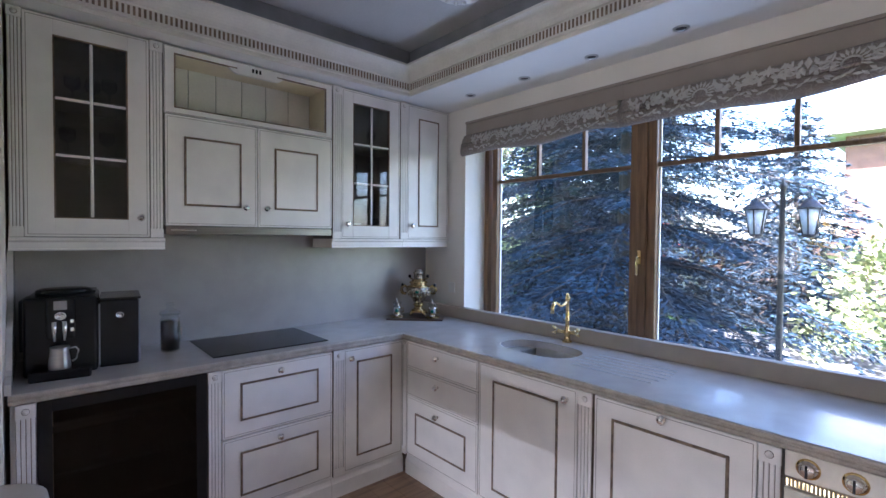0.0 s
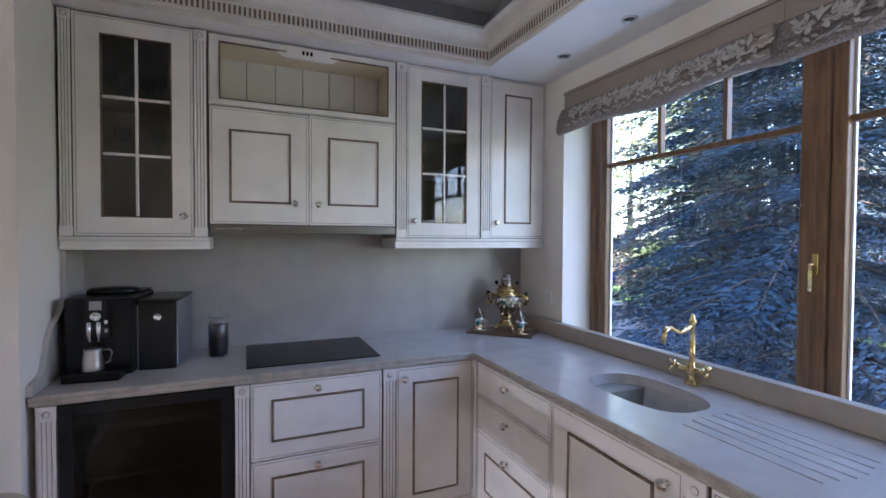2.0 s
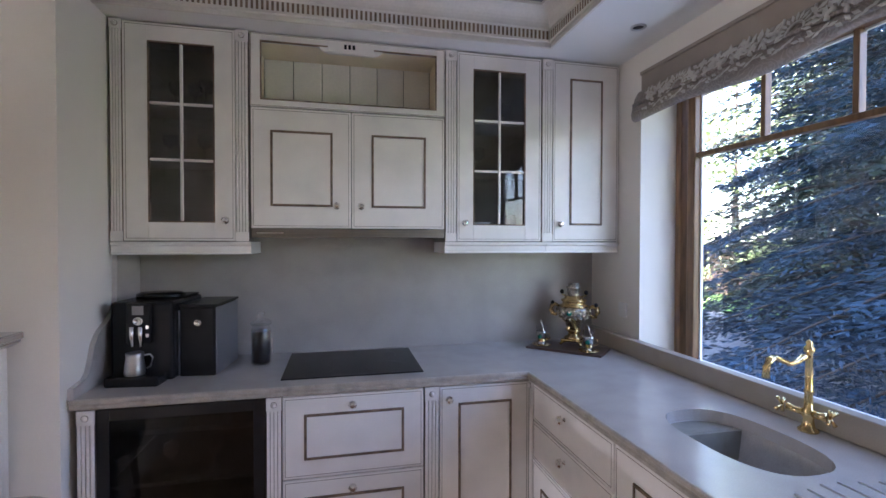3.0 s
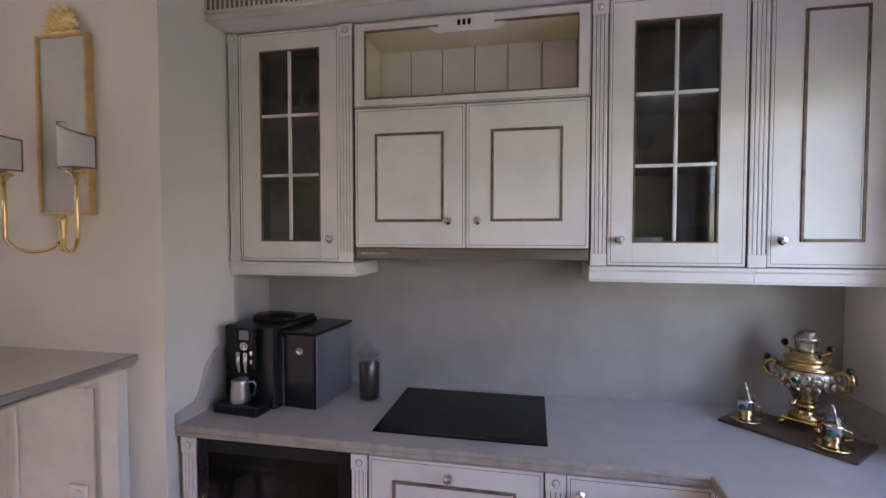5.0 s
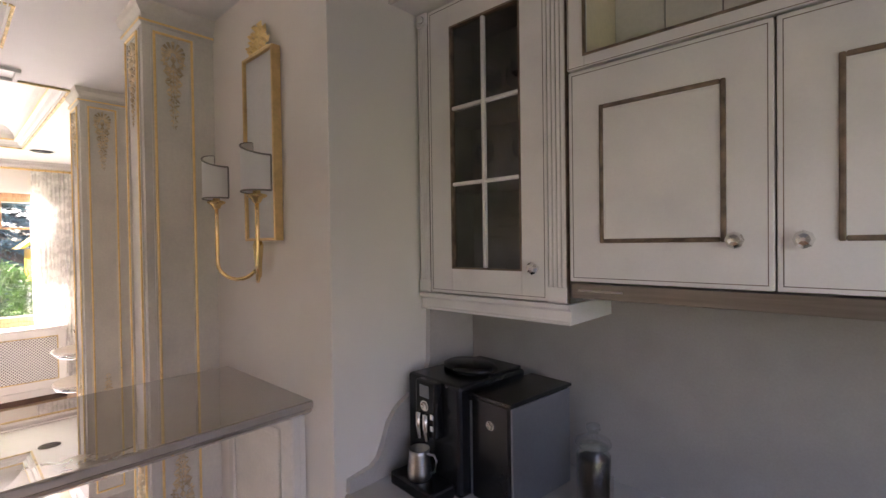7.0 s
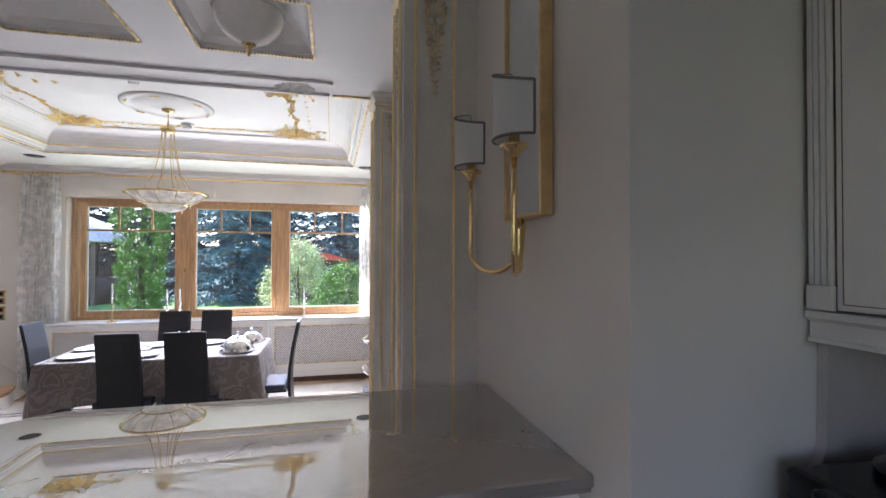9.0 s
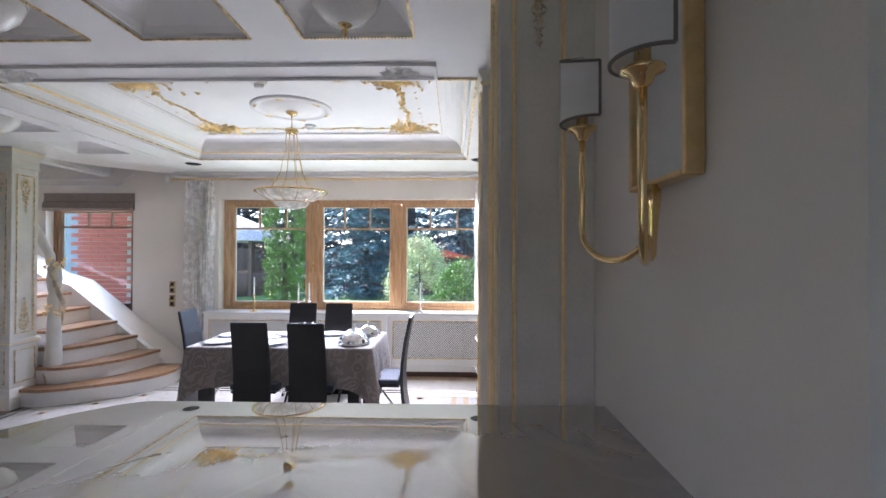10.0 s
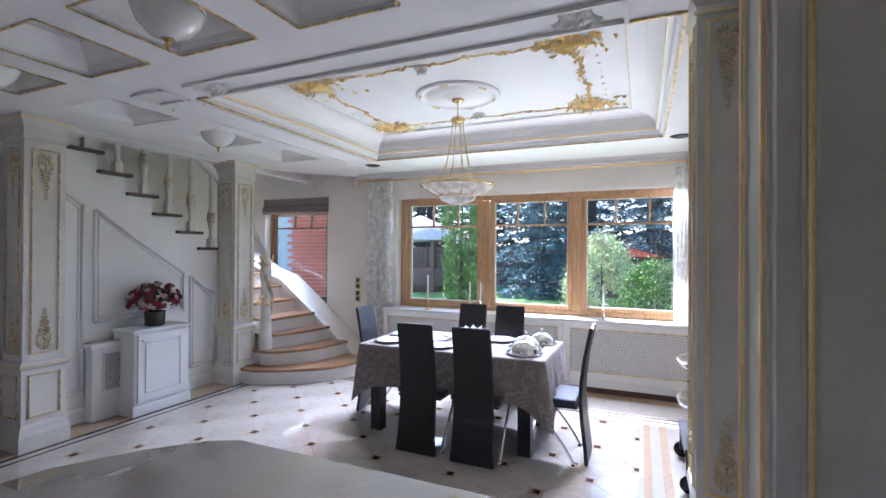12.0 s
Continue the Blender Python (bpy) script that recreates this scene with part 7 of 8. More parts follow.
def garland(a, b):
    bm = bmesh.new()
    a, b = Vector((*a, FZ - 0.004)), Vector((*b, FZ - 0.004))
    L = (b - a).length
    d = (b - a) / L
    s = Vector((-d.y, d.x, 0))
    n = int(L / 0.014)
    for i in range(n):
        t = (i + 0.5) / n
        big = 1.0 + 0.55 * max(0, math.sin(t * L * 2 * math.pi / 0.24)) ** 3
        e = d * random.uniform(-0.3, 1) + s * random.choice((-1, 1)) * random.uniform(0.2, 1)
        p = a + d * (t * L) + s * random.gauss(0, 0.010 * big) + s * 0.014 * math.sin(t * L * 13)
        blob(bm, p, e, random.uniform(0.025, 0.045) * big, 0.014 * big, 0.7, (0, 0, -1))
    return part("garland", bm, GOLD, gar)


def corner_spray(cx, cy):
    bm = bmesh.new()
    for k in range(190):
        a = random.uniform(0, 2 * math.pi)
        r = abs(random.gauss(0, 0.11))
        p = Vector((cx + r * math.cos(a) * 1.1, cy + r * math.sin(a) * 1.1, FZ - 0.006 - 0.02 * max(0, 1 - r / 0.1)))
        blob(bm, p, (math.cos(a + 0.5), math.sin(a + 0.5), random.uniform(-0.2, 0.1)), random.uniform(0.04, 0.085), random.uniform(0.016, 0.03), 0.8, (0, 0, -1))
    return tagged(part("corner_spray", bm, GOLD, gar), "gilt rose and leaf cluster", "", "", "stuff")


cs = [(gx0, gy0), (gx1, gy0), (gx1, gy1), (gx0, gy1)]
for p, q in zip(cs, cs[1:] + cs[:1]):
    garland(p, q), corner_spray(*p)
bm = bmesh.new()
for k in range(46):
    t = k / 46
    per = [(gx0 - 0.12, gy0 - 0.12), (gx1 + 0.12, gy0 - 0.12), (gx1 + 0.12, gy1 + 0.12), (gx0 - 0.12, gy1 + 0.12)]
    i, f = int(t * 4), (t * 4) % 1
    p = Vector(per[i]).lerp(Vector(per[(i + 1) % 4]), f)
    blob(bm, (p.x, p.y, FZ - 0.002), (math.cos(k), math.sin(k), 0), 0.035, 0.014, 0.6, (0, 0, -1))
part("scattered_leaves", bm, GOLD, gar, "scattered small gilt leaves")
gl = thing("tray_moulding", "gilt rope moulding round the ceiling tray", "moulding", None, "", "structure")
part("rope", frame_xy(TX0 + 0.042, TX1 - 0.042, TY0 + 0.042, TY1 - 0.042, TOP + 0.052, TOP + 0.064, 0.012), GOLD, gl), part("upper_line", frame_xy(TX0 + 0.25, TX1 - 0.25, TY0 + 0.25, TY1 - 0.25, TOP + 0.199, TOP + 0.204, 0.006), OLDGOLD, gl), part("lip_line", frame_xy(TX0 - 0.020, TX1 + 0.020, TY0 - 0.020, TY1 + 0.020, TOP - 0.012, TOP - 0.001, 0.014), OLDGOLD, gl, "bronze gilt line under the tray edge")


def bead_frame(x0, x1, y0, y1):
    """A beaded gilt edge round a coffer."""
    bm = bmesh.new()
    st = 0.016
    for a, b in (((x0, y0), (x1, y0)), ((x1, y0), (x1, y1)), ((x1, y1), (x0, y1)), ((x0, y1), (x0, y0))):
        a, b = Vector((*a, TOP - 0.003)), Vector((*b, TOP - 0.003))
        n = int((b - a).length / st)
        for i in range(n):
            p = a.lerp(b, (i + 0.5) / n)
            m = Matrix.Translation(p) @ Matrix.Diagonal((0.0105, 0.0105, 0.009, 1))
            bmesh.ops.create_cube(bm, size=1, matrix=m)
    t = thing("coffer_beading", "beaded gilt edge round a ceiling coffer", "moulding", None, "coffer beadings", "structure")
    tagged(part("beads", bm, OLDGOLD, t), "", "", "", "stuff")


def coffer_relief(cx, cy, z):
    bm = bmesh.new()
    for k in range(44):
        a, r = random.uniform(0, 6.28), random.uniform(0.02, 0.13)
        blob(bm, (cx + r * math.cos(a), cy + r * math.sin(a) * 0.9, z - 0.001), (math.cos(a + 0.8), math.sin(a + 0.8), 0), 0.06, 0.026, 0.8, (0, 0, -1))
    t = thing("coffer_relief", "white plaster leaf relief inside a ceiling coffer", "ceiling ornament", None, "coffer reliefs")
    tagged(part("relief", bm, WHITE, t), "", "", "", "stuff")


def bowl_light(cx, cy, z):
    b = thing("ceiling_light", "unlit alabaster bowl ceiling light with a gilt finial", "ceiling light", pose(cx, cy, z), "bowl ceiling lights")
    part("mount", lathe(bmesh.new(), [(0.10, -0.0005), (0.10, -0.02), (0.05, -0.05), (0.03, -0.06)], seg=24), WHITE, b), part("bowl", lathe(bmesh.new(), [(0.150, -0.085), (0.155, -0.075), (0.150, -0.10), (0.13, -0.15), (0.085, -0.195), (0.03, -0.22)], seg=32, close=False), ALABASTER, b, "white glass bowl with faint swags"), part("rim", lathe(bmesh.new(), [(0.02, -0.058), (0.13, -0.062), (0.158, -0.072), (0.156, -0.082), (0.02, -0.07)], seg=32), ALABASTER, b)
    part("finial", lathe(bmesh.new(), [(0.028, -0.217), (0.022, -0.228), (0.010, -0.236), (0.016, -0.248), (0.008, -0.258), (0.010, -0.266), (0.002, -0.275)], seg=14), BRASS, b)


for i, (xa, xb) in enumerate(near_x):
    for j, (ya, yb) in enumerate([q for q in near_y if q[1] < 2.3]):
        bead_frame(xa, xb, ya, yb)
        (bowl_light if (i + j) % 2 == 0 else coffer_relief)((xa + xb) / 2, (ya + yb) / 2, TOP + 0.145)
for k, (xa, xb) in enumerate([(a, b) for a, b in left_x if a > TX0 and b < XB]):
    (bowl_light if k == 1 else coffer_relief)((xa + xb) / 2, -1.99, TOP + 0.145)
for y0 in (-0.95, 1.30):
    coffer_relief(-2.19, y0 + 0.12, TOP - 0.001)
for x, y, z in ((-2.91, 0.282, FZ), (-4.07, 0.30, FZ)):
    s = thing("smoke_detector", "small white smoke detector on the ceiling", "smoke detector", pose(x, y, z), "detectors")
    part("base", lathe(bmesh.new(), [(0.055, 0), (0.055, -0.012), (0.04, -0.02)], seg=20), WHITE, s), part("head", lathe(bmesh.new(), [(0.036, -0.0205), (0.034, -0.045), (0.01, -0.05)], seg=20), WHITE, s)
for x, y in ((-4.88, -1.34), (-4.68, 1.99)):
    s = thing("recessed_downlight", "dark recessed ceiling downlight with a white rim", "downlight", pose(x, y, TOP), "downlights")
    part("ring", lathe(bmesh.new(), [(0.108, -0.0005), (0.108, -0.004), (0.094, -0.005), (0.092, -0.001)], seg=28), WHITE, s), part("lens", lathe(bmesh.new(), [(0.090, -0.004), (0.06, -0.014), (0.002, -0.017)], seg=24), BLACK, s)
s = thing("motion_sensor", "small white sensor high on the wall", "sensor", pose(-5.599, -2.08, 2.53, 0, 0, 90))
part("case", bx(-0.03, 0.03, -0.045, 0, -0.05, 0.05, bev=0.012), WHITE, s)


# ---- outside ----
GZ = -0.05
bm = bmesh.new()
bmesh.ops.create_grid(bm, x_segments=40, y_segments=40, size=400, matrix=Matrix.Translation((0, 0, GZ)))
solid("ground", bm, GRASS, "green lawn round the house", "ground")
solid("pavement", bx(2.83, 9.0, -6.0, 9.0, GZ + 0.001, GZ + 0.03), DRIVE, "grey paved yard along the kitchen side of the house", "pavement")
# unseen upper storey with gable ends, added to shade the kitchen side of the house
bm = prism(bmesh.new(), [(-2.69, 3.21), (3.24, 3.21), (3.24, 6.3), (0.27, 9.4), (-2.69, 6.3)], "x", -5.85, 2.82)
solid("upper_storey", bm, WALL, "unseen white upper storey added to shade the kitchen side", "wall")


def leaf_mesh(name, centres, dirs, lens, wids, material, parent, label=""):
    """Many small flat leaves or needle sprays as one mesh."""
    c, d = np.array(centres), np.array(dirs)
    d /= np.linalg.norm(d, axis=1)[:, None] + 1e-9
    r = np.random.normal(size=d.shape)
    s = np.cross(d, r)
    s /= np.linalg.norm(s, axis=1)[:, None] + 1e-9
    l, w = np.array(lens)[:, None] / 2, np.array(wids)[:, None] / 2
    v = np.stack([c - d * l, c + s * w - d * l * 0.1, c + d * l, c - s * w - d * l * 0.1], 1).reshape(-1, 3)
    n = len(c)
    me = bpy.data.meshes.new(name)
    me.from_pydata(v.tolist(), [], [(4 * i, 4 * i + 1, 4 * i + 2, 4 * i + 3) for i in range(n)])
    me.materials.append(material)
    ob = new(name, me)
    ob.parent = parent
    return tagged(ob, label, "", "", "stuff")


def spruce(x, y, h, r, material, label, levels=26, per=11, base=0.03, seed=1, spray=9, fineness=1.0):
    """A conifer: tapered trunk, drooping whorls of limbs, sprays of needles along each."""
    rng = np.random.default_rng(seed)
    t = thing("spruce_tree", label, "tree", pose(x, y, GZ), "spruces")
    part("trunk", lathe(bmesh.new(), [(0.03 * h, 0), (0.022 * h, 0.1 * h), (0.012 * h, 0.6 * h), (0.002 * h, h)], seg=10), BARK, t)
    C, D, L, W = [], [], [], []
    limbs = bmesh.new()
    for k in range(levels):
        f = k / levels
        z = h * (base + (0.97 - base) * f)
        rr = r * (1 - f) ** 0.85 + 0.06
        for j in range(max(4, int(per * (1 - 0.5 * f)))):
            a = 2 * math.pi * (j + rng.uniform(-0.3, 0.3)) / max(4, int(per * (1 - 0.5 * f))) + k * 0.7
            ln = rr * rng.uniform(0.7, 1.1)
            ux, uy = math.cos(a), math.sin(a)
            droop = rng.uniform(0.18, 0.4)
            pts = [(ux * ln * s, uy * ln * s, z - droop * ln * s * s + 0.12 * ln * max(0, s - 0.7)) for s in (0.05, 0.4, 0.75, 1.0)]
            if rr > 0.4:
                tube(limbs, pts, [0.02, 0.014, 0.009, 0.004], 4)
            m = max(4, int(spray * ln))
            for s in rng.uniform(0.12, 1.03, int(m * 4 / fineness)):
                side = rng.normal(0, 0.16 * ln * (1.1 - 0.6 * s))
                zc = z - droop * ln * s * s + 0.12 * ln * max(0, s - 0.7)
                C.append((ux * ln * s - uy * side, uy * ln * s + ux * side, zc - abs(side) * 0.25 + rng.normal(0, 0.03)))
                sg = math.copysign(1, side)
                D.append((ux * 0.8 - uy * sg * 0.8, uy * 0.8 + ux * sg * 0.8, -0.25 + rng.normal(0, 0.25)))
                L.append(rng.uniform(0.14, 0.30) * fineness), W.append(rng.uniform(0.035, 0.075) * fineness)
    part("limbs", limbs, BARK, t)
    leaf_mesh("crown", C, D, L, W, material, t, "needle sprays")
    return t


def bushy(name, x, y, h, rx, ry, material, label, category, n, shape, seed=1, size=(0.05, 0.12), trunk=True, hang=0.0):
    """A leafy plant: a stem and thousands of leaves in uneven clumps within shape(f) = width at height f."""
    rng = np.random.default_rng(seed)
    t = thing(name, label, category, pose(x, y, GZ))
    part("trunk", lathe(bmesh.new(), [(0.05 + 0.012 * h, 0), (0.04, h * 0.4), (0.01, h * 0.9)], seg=8), BARK, t)
    clumps = []
    while len(clumps) < max(30, n // 60):
        f = rng.uniform(0.02, 1)
        a, q = rng.uniform(0, 2 * math.pi), math.sqrt(rng.uniform(0.35, 1))
        w = shape(f)
        clumps.append((rx * w * q * math.cos(a), ry * w * q * math.sin(a), h * f, rng.uniform(0.6, 1.3)))
    C, D, L, W = [], [], [], []
    for i in range(n):
        cx, cy, cz, k = clumps[rng.integers(len(clumps))]
        g = rng.normal(0, 1, 3) * 0.085 * k * (rx + ry) / 2
        C.append((cx + g[0], cy + g[1], max(0.02, cz + g[2] * 1.2)))
        o = np.array([cx, cy, 0.3 * h]) / (rx + 0.1)
        D.append((o[0] + rng.normal(0, 0.5), o[1] + rng.normal(0, 0.5), rng.normal(0.3, 0.5) - hang))
        L.append(rng.uniform(*size)), W.append(rng.uniform(*size) * 0.5)
    leaf_mesh("crown", C, D, L, W, material, t, "dense leaves")
    return t


# garden beyond the dining window
bushy("thuja_tree", -11.6, -2.75, 4.5, 0.54, 0.54, THUJA, "tall green columnar thuja by the lawn", "tree", 34000, lambda f: (0.75 + 0.35 * math.sin(min(1, f * 1.4) * math.pi * 0.5)) * (1 if f < 0.6 else max(0.03, 1 - ((f - 0.6) / 0.4) ** 1.6)), 3, (0.03, 0.075))
spruce(-17.0, -1.7, 8.5, 2.4, SPRUCE, "tall blue spruce with drooping limbs", 19, 13, 0.04, 5, 24, 0.6)
spruce(-19.5, 2.0, 10.5, 2.9, SPRUCE, "tall blue spruce behind the garden", 20, 13, 0.04, 6, 18, 0.7)
spruce(-21.0, -5.2, 11.0, 3.0, DARKSPRUCE, "dark spruce at the garden edge", 26, 11, 0.03, 7, 8)
spruce(-22.0, 5.5, 11.5, 3.2, DARKSPRUCE, "dark spruce at the garden edge", 26, 11, 0.03, 8, 8)
spruce(-22.5, -1.5, 12.0, 3.0, DARKSPRUCE, "dark spruce at the garden edge", 26, 11, 0.03, 9, 8)
spruce(-24.0, -9.5, 10.0, 3.2, DARKSPRUCE, "dark spruce at the garden edge", 24, 11, 0.03, 10, 8)
bushy("weeping_shrub", -12.3, 0.75, 1.95, 1.0, 1.0, SHRUB, "pale weeping shrub on the lawn", "shrub", 16000, lambda f: math.sqrt(max(0.02, 1 - f * f)) * 1.0, 4, (0.035, 0.08), hang=0.9)
bushy("garden_bush", -10.6, 1.95, 1.35, 0.85, 0.85, THUJA, "low green juniper bush under the window", "shrub", 14000, lambda f: math.sqrt(max(0.02, 1 - f * f)), 5, (0.035, 0.08))
for k, yy in enumerate((-16, -12.5, -8, -4.5, -1, 2.5, 6, 9.5)):
    spruce(-27.5 - 1.5 * (k % 2), yy, 17.0, 4.4, DARKSPRUCE, "dark spruce in the wood behind the garden", 26, 13, 0.02, 30 + k, 9, 1.25)
fn = thing("garden_fence", "dark board fence behind the lawn", "fence")
for k in range(3):
    part("rail", bx(-20.06, -20.0, -14, 14, 0.1 + 0.55 * k, 0.2 + 0.55 * k), FENCE, fn)
bd0 = part("board", bx(-20.0, -19.97, -14.0, -13.78, -0.35, 1.75), FENCE, fn)
for k in range(1, 120):
    share("board", bd0, fn, Matrix.Translation((0, 0.233 * k, 0)))
gz = thing("gazebo", "grey shingle garden gazebo with dark posts", "gazebo", pose(-17.5, -6.9, GZ))
part("roof", lathe(bmesh.new(), [(1.75, 2.05), (1.72, 2.12), (0.9, 2.75), (0.06, 3.1)], seg=8), ROOFING, gz)
for k in range(8):
    a = k * math.pi / 4
    part("post", bx(1.5 * math.cos(a) - 0.06, 1.5 * math.cos(a) + 0.06, 1.5 * math.sin(a) - 0.06, 1.5 * math.sin(a) + 0.06, 0, 2.06), FENCE, gz)
part("parapet", lathe(bmesh.new(), [(1.5, 0.0), (1.5, 0.85), (1.45, 0.85), (1.45, 0.0)], seg=8), FENCE, gz)
ph = thing("playhouse", "yellow wooden playhouse with a red roof", "playhouse", pose(-16.2, 3.55, GZ))
part("wall", bx(-0.8, 0.8, -0.6, 0.6, 0.55, 1.7), YELLOW, ph), part("roof", prism(bmesh.new(), [(-0.85, 1.7), (0.0, 2.45), (0.85, 1.7), (0.75, 1.7), (0, 2.3), (-0.75, 1.7)], "x", -0.9, 0.9), YELLOW, ph)
for sx in (-0.7, 0.7):
    for sy in (-0.55, 0.55):
        part("post", bx(sx - 0.05, sx + 0.05, sy - 0.05, sy + 0.05, 0, 0.549), FENCE, ph)
part("window", bx(0.801, 0.82, -0.25, 0.2, 0.95, 1.4), SLATE, ph)
sh = thing("garden_shed", "low garden shed with a red roof", "shed", pose(-18.3, 1.35, GZ))
part("wall", bx(-0.9, 0.9, -0.95, 0.95, 0, 1.45), FENCE, sh), part("roof", prism(bmesh.new(), [(-1.05, 1.45), (0.0, 1.75), (1.05, 1.45)], "x", -1.0, 1.0), BRICKRED, sh)
# unseen overhang, added to narrow the sun patch on the dining floor
solid("sun_trim_eave", bx(-6.5, -5.9, -5, 4.5, 2.62, 2.80), WHITE, "unseen white overhang added to trim the sun at the garden window", "roof")

# brick wing seen through the stair window
bw = thing("brick_wing", "red brick wing of the house beside the stair window", "building")
# both walls continue unseen up to 8 m to keep sun off the stairs
part("wall", bx(-9.0, -7.6, -4.85, -3.97, GZ, 8.0), MORTAR, bw), part("blue_grey_wall", bx(-9.0, -7.75, -8.5, -4.851, GZ, 8.0), BLUEGREY, bw, "plain blue grey wall")
brick = part("brick", bx(-7.6, -7.582, -0.247, -0.003, 0.003, 0.068), BRICKRED, bw)
brick.matrix_basis = pose(0, -3.97, GZ)
for r in range(44):
    for k in range(4):
        if r or k:
            share("brick", brick, bw, pose(0, -3.97 - 0.25 * k - (0.125 if r % 2 else 0.0), GZ + 0.075 * r))

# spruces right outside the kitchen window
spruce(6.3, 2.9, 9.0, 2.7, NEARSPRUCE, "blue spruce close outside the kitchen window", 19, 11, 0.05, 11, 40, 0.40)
spruce(8.6, 5.6, 9.5, 2.9, DARKSPRUCE, "dark spruce outside the kitchen window", 28, 12, 0.02, 12, 11, 0.7)
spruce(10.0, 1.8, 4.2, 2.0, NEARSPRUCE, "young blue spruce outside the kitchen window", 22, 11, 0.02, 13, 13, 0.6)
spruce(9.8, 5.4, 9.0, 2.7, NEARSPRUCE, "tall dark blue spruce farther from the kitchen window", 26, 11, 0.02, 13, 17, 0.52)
spruce(10.6, 4.6, 8.5, 2.6, DARKSPRUCE, "dark spruce outside the kitchen window", 26, 12, 0.02, 15, 10, 0.7)
spruce(12.5, 8.6, 10.5, 3.0, DARKSPRUCE, "dark spruce outside the kitchen window", 26, 12, 0.02, 16, 9, 0.8)
bushy("hedge_shrub", 8.2, -0.2, 1.7, 1.3, 1.6, SHRUB, "bright green shrub outside the kitchen window", "shrub", 7000, lambda f: math.sqrt(max(0.02, 1 - f * f)), 14, (0.06, 0.14))
bushy("leafy_tree", 12.0, 11.2, 9.5, 3.0, 3.0, SHRUB, "sunlit yellow green leafy tree beyond the spruces", "tree", 26000, lambda f: 0.5 + 0.5 * math.sin(math.pi * min(1, 0.15 + 0.8 * f)), 21, (0.10, 0.22))
fk = thing("garden_fence", "dark board fence beyond the kitchen spruces", "fence")
part("rail", bx(12.03, 12.09, -6, 14, 0.3, 0.4), FENCE, fk)
bd1 = part("board", bx(12.0, 12.03, -6.0, -5.78, GZ, 1.5), FENCE, fk)
for k in range(1, 86):
    share("board", bd1, fk, Matrix.Translation((0, 0.233 * k, 0)))
for y, z in ((6.9, 2.2), (4.6, 2.2)):
    p = thing("brick_pier", "red brick gate pier among the spruces", "gate pier", pose(11.6, y, GZ), "brick piers")
    part("shaft", bx(-0.2, 0.2, -0.2, 0.2, 0, z), BRICKRED, p), part("cap", lathe(bmesh.new(), [(0.34, z + 0.001), (0.34, z + 0.06), (0.02, z + 0.2)], seg=4), ROOFING, p)
hs = thing("neighbour_house", "brown brick neighbouring house beyond the fence", "house", pose(17.5, -2.3, GZ))
part("wall", bx(-2, 4, -4, 4.2, 0, 4.2), PALEBRICK, hs), part("roof", prism(bmesh.new(), [(-2.6, 4.2), (1.0, 6.3), (4.6, 4.2)], "y", -4.4, 4.6), ROOFING, hs)
for y in (-2.4, 0.2, 2.6):
    w = part("window", bx(-2.03, -2.001, y - 0.5, y + 0.5, 1.4, 2.9), WHITE, hs)
    part("pane", bx(-2.05, -2.031, y - 0.42, y + 0.42, 1.48, 2.82), SLATE, w)
ln = thing("street_lamp", "black iron garden lamp post with two hanging lanterns", "lamp post", pose(4.55, 0.78, GZ))
part("post", lathe(bmesh.new(), [(0.06, 0), (0.045, 0.2), (0.024, 0.3), (0.020, 1.96), (0.034, 1.98), (0.012, 2.02), (0.004, 2.06)], seg=12), IRON, ln)
for sd in (-1, 1):
    ox, oy = 0.03 * sd, -0.17 * sd
    part("arm", tube(bmesh.new(), [(0, 0, 1.80), (ox * 0.5, oy * 0.5, 1.90), (ox, oy, 1.93), (ox, oy, 1.90)], 0.008, 6), IRON, ln)
    rf = part("lantern_roof", lathe(bmesh.new(), [(0.098, 1.80), (0.094, 1.812), (0.035, 1.872), (0.012, 1.88), (0.014, 1.895), (0.003, 1.91)], (ox, oy, 0), 6), IRON, ln)
    part("glass", lathe(bmesh.new(), [(0.045, 1.605), (0.078, 1.799)], (ox, oy, 0), 6), LAMPGLASS, rf)
    part("lantern_foot", lathe(bmesh.new(), [(0.012, 1.575), (0.05, 1.59), (0.05, 1.604), (0.02, 1.604)], (ox, oy, 0), 6), IRON, rf)
    for k in range(6):
        a = k * math.pi / 3
        part("bar", tube(bmesh.new(), [(ox + 0.047 * math.cos(a), oy + 0.047 * math.sin(a), 1.602), (ox + 0.081 * math.cos(a), oy + 0.081 * math.sin(a), 1.800)], 0.005, 5), IRON, rf)

# ---- floors laid last ----
SX, SY, HD = 0.295, 0.302, 0.044
FX0, FX1, FY0, FY1 = -4.72, -0.25, -2.50, 1.66


def clip(poly, x0, x1, y0, y1):
    for ax, v, s in ((0, x0, 1), (0, x1, -1), (1, y0, 1), (1, y1, -1)):
        out = []
        for p, q in zip(poly, poly[1:] + poly[:1]):
            a, b = (p[ax] - v) * s, (q[ax] - v) * s
            if a >= 0:
                out.append(p)
            if a * b < 0:
                t = a / (a - b)
                out.append((p[0] + (q[0] - p[0]) * t, p[1] + (q[1] - p[1]) * t))
        poly = out
        if not poly:
            return poly
    return poly


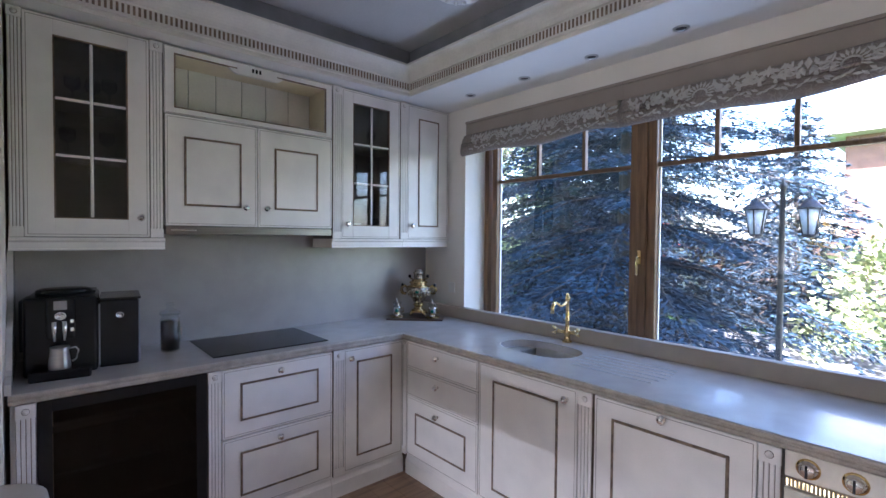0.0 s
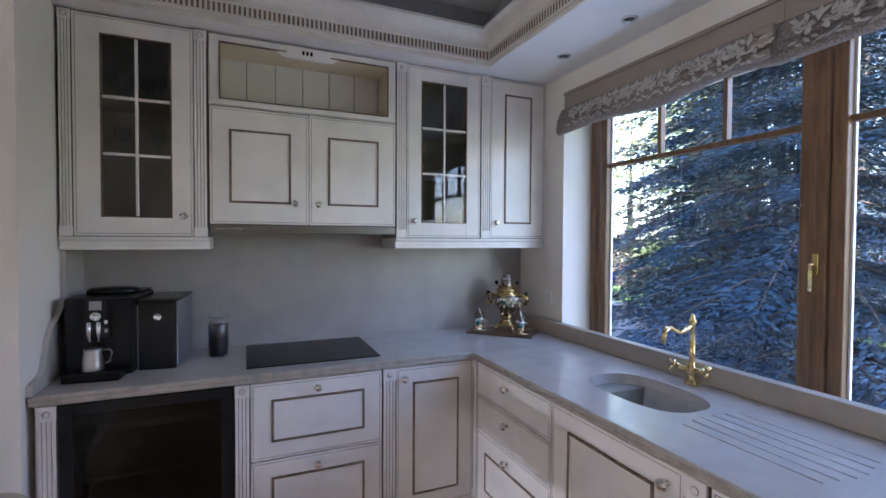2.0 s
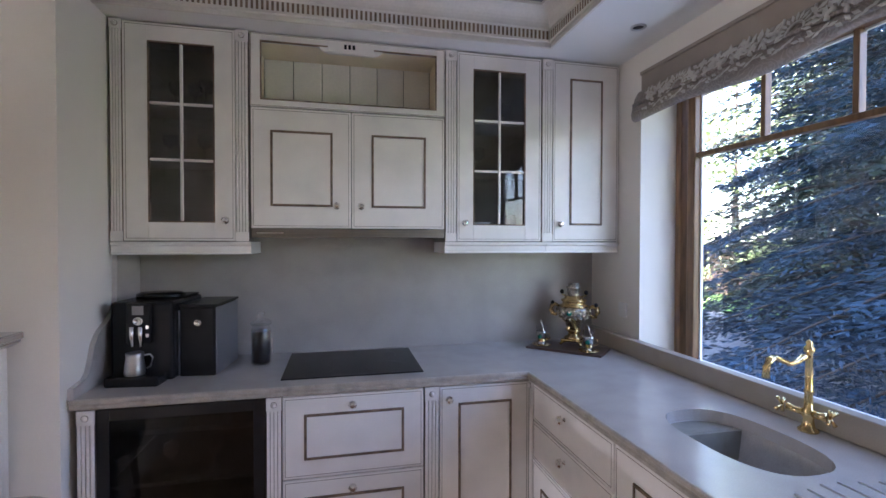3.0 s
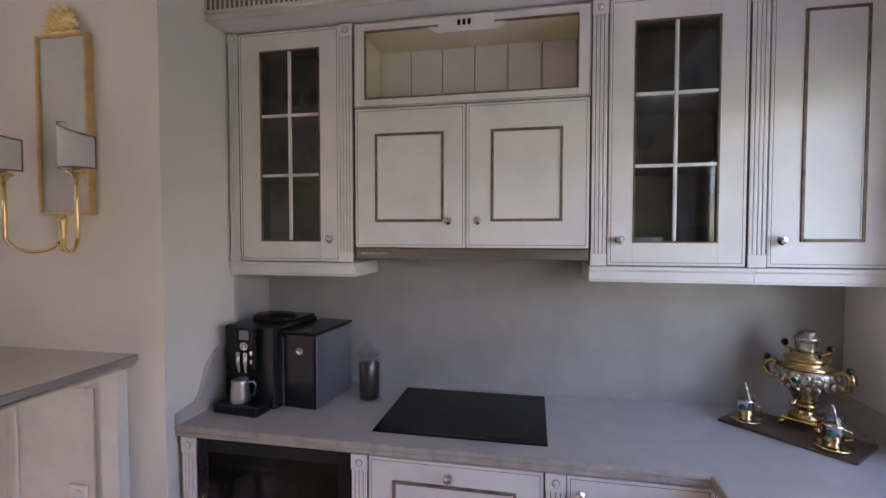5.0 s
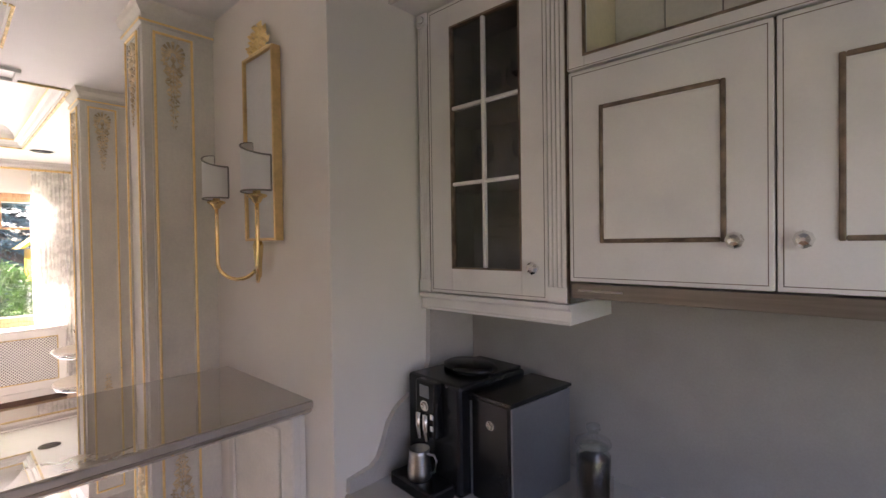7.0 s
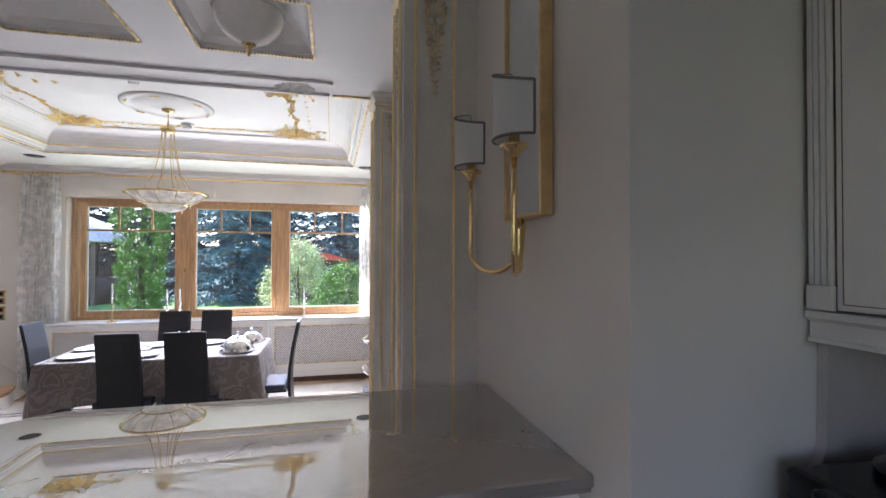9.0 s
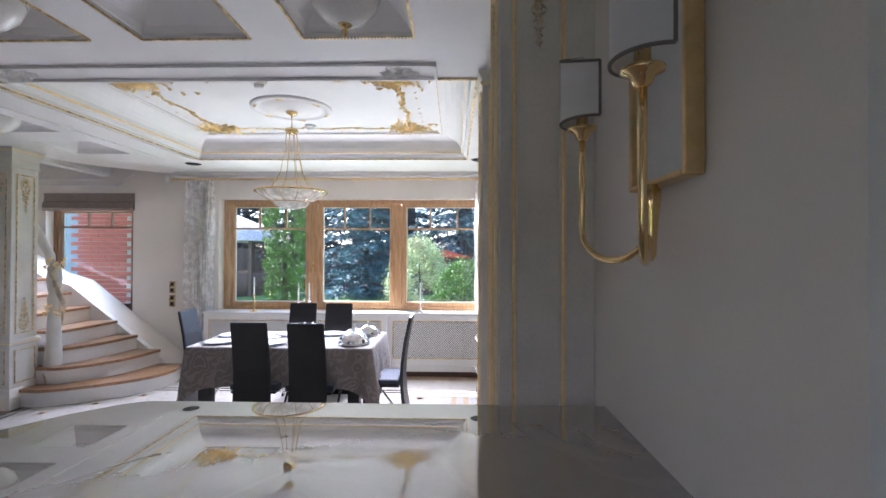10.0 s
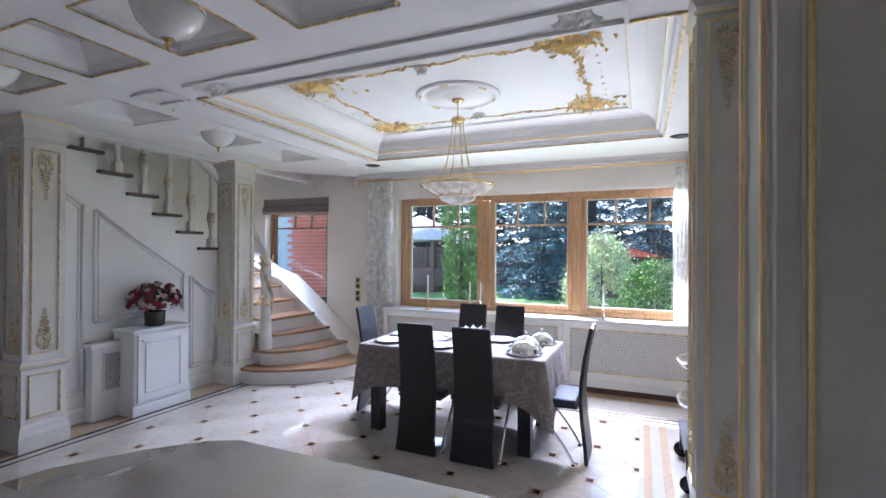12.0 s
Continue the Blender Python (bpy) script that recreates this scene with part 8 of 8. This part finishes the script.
def flat_tile(pts, z0, z1, bev=0.0015):
    bm = bmesh.new()
    lo = [bm.verts.new((*p, z0)) for p in pts]
    cx, cy = sum(p[0] for p in pts) / len(pts), sum(p[1] for p in pts) / len(pts)
    mid = [bm.verts.new((*p, z1 - bev)) for p in pts]
    hi = [bm.verts.new((p[0] + (cx - p[0]) * bev * 5, p[1] + (cy - p[1]) * bev * 5, z1)) for p in pts]
    n = len(pts)
    for a, b in ((lo, mid), (mid, hi)):
        for i in range(n):
            bm.faces.new((a[i], a[(i + 1) % n], b[(i + 1) % n], b[i]))
    bm.faces.new(hi)
    return bm


floor_ob = bpy.data.objects["floor"]
g = 0.0008
octo = [(SX - HD, -HD), (SX - HD, HD), (HD, SY - HD), (-HD, SY - HD), (-(SX - HD), HD), (-(SX - HD), -HD), (-HD, -(SY - HD)), (HD, -(SY - HD))]
octo = [(x * (1 - 3 * g), y * (1 - 3 * g)) for x, y in octo]
sq = [(-HD + g, -HD + g), (HD - g, -HD + g), (HD - g, HD - g), (-HD + g, HD - g)]
dk = [(-0.025, -0.025), (0.025, -0.025), (0.025, 0.025), (-0.025, 0.025)]
masters = {}
for a in range(-8, 12):
    for b in range(-12, 12):
        x, y = -3.06 + SX * a, 0.445 + SY * b
        for nm, poly, mt, z1 in ((("floor_tile", octo, MARBLE, 0.0),) if (a + b) % 2 else (("inset_border", sq, MARBLE_TAN, 0.0), ("inset", dk, MARBLE_DARK, 0.0012))):
            world_poly = [(x + p[0], y + p[1]) for p in poly]
            cl_ = clip(world_poly, FX0, FX1, FY0, FY1)
            if len(cl_) < 3:
                continue
            whole = all(FX0 <= p[0] <= FX1 and FY0 <= p[1] <= FY1 for p in world_poly)
            if whole and nm in masters:
                share(nm, masters[nm], floor_ob, pose(x, y, 0))
            else:
                area = abs(sum(p[0] * q[1] - q[0] * p[1] for p, q in zip(cl_, cl_[1:] + cl_[:1]))) / 2
                if area < 4e-4:
                    continue
                ob = part(nm, flat_tile([(p[0] - x, p[1] - y) for p in cl_], -0.0075, z1), mt, floor_ob)
                ob.matrix_basis = pose(x, y, 0)
                if whole:
                    masters[nm] = ob


def strip(nm, x0, x1, y0, y1, mt, z1=0.0):
    part(nm, flat_tile([(x0 + g, y0 + g), (x1 - g, y0 + g), (x1 - g, y1 - g), (x0 + g, y1 - g)], -0.0075, z1), mt, floor_ob)


for y0, y1, mt in ((-2.53, -2.50, MARBLE_DARK), (-2.585, -2.53, MARBLE), (-2.63, -2.585, MARBLE_DARK), (-2.97, -2.63, MARBLE_TAN)):
    strip("border_strip", -5.6, 0.0, y0, y1, mt)
for y0, y1, mt in ((1.66, 1.69, MARBLE), (1.69, 1.745, MARBLE_TAN), (1.745, 1.815, MARBLE), (1.815, 1.875, MARBLE_TAN), (1.875, 3.0, MARBLE)):
    strip("border_strip", -4.72, -0.25, y0, y1, mt)
for x0, x1, mt in ((-4.75, -4.72, MARBLE_DARK), (-4.80, -4.75, MARBLE), (-4.84, -4.80, MARBLE_DARK), (-5.25, -4.84, MARBLE), (-5.6, -5.25, MARBLE_TAN)):
    strip("border_strip", x0, x1, -2.50, 3.0, mt)
strip("border_strip", -0.25, 0.0, -2.50, 2.11, MARBLE_TAN)
pw, k = 0.12, 0
x = 0.0
while x < EAST - 0.01:
    y = -2.97 - 0.4 * (k % 3)
    while y < NORTH:
        y0, y1 = max(y, -2.97), min(y + 1.2, NORTH)
        if y1 - y0 > 0.05:
            part("floor_plank", flat_tile([(x + 0.0008, y0 + 0.0008), (min(x + pw, EAST) - 0.0008, y0 + 0.0008), (min(x + pw, EAST) - 0.0008, y1 - 0.0008), (x + 0.0008, y1 - 0.0008)], -0.0075, 0.0), KFLOOR, floor_ob)
        y += 1.2
    x += pw
    k += 1
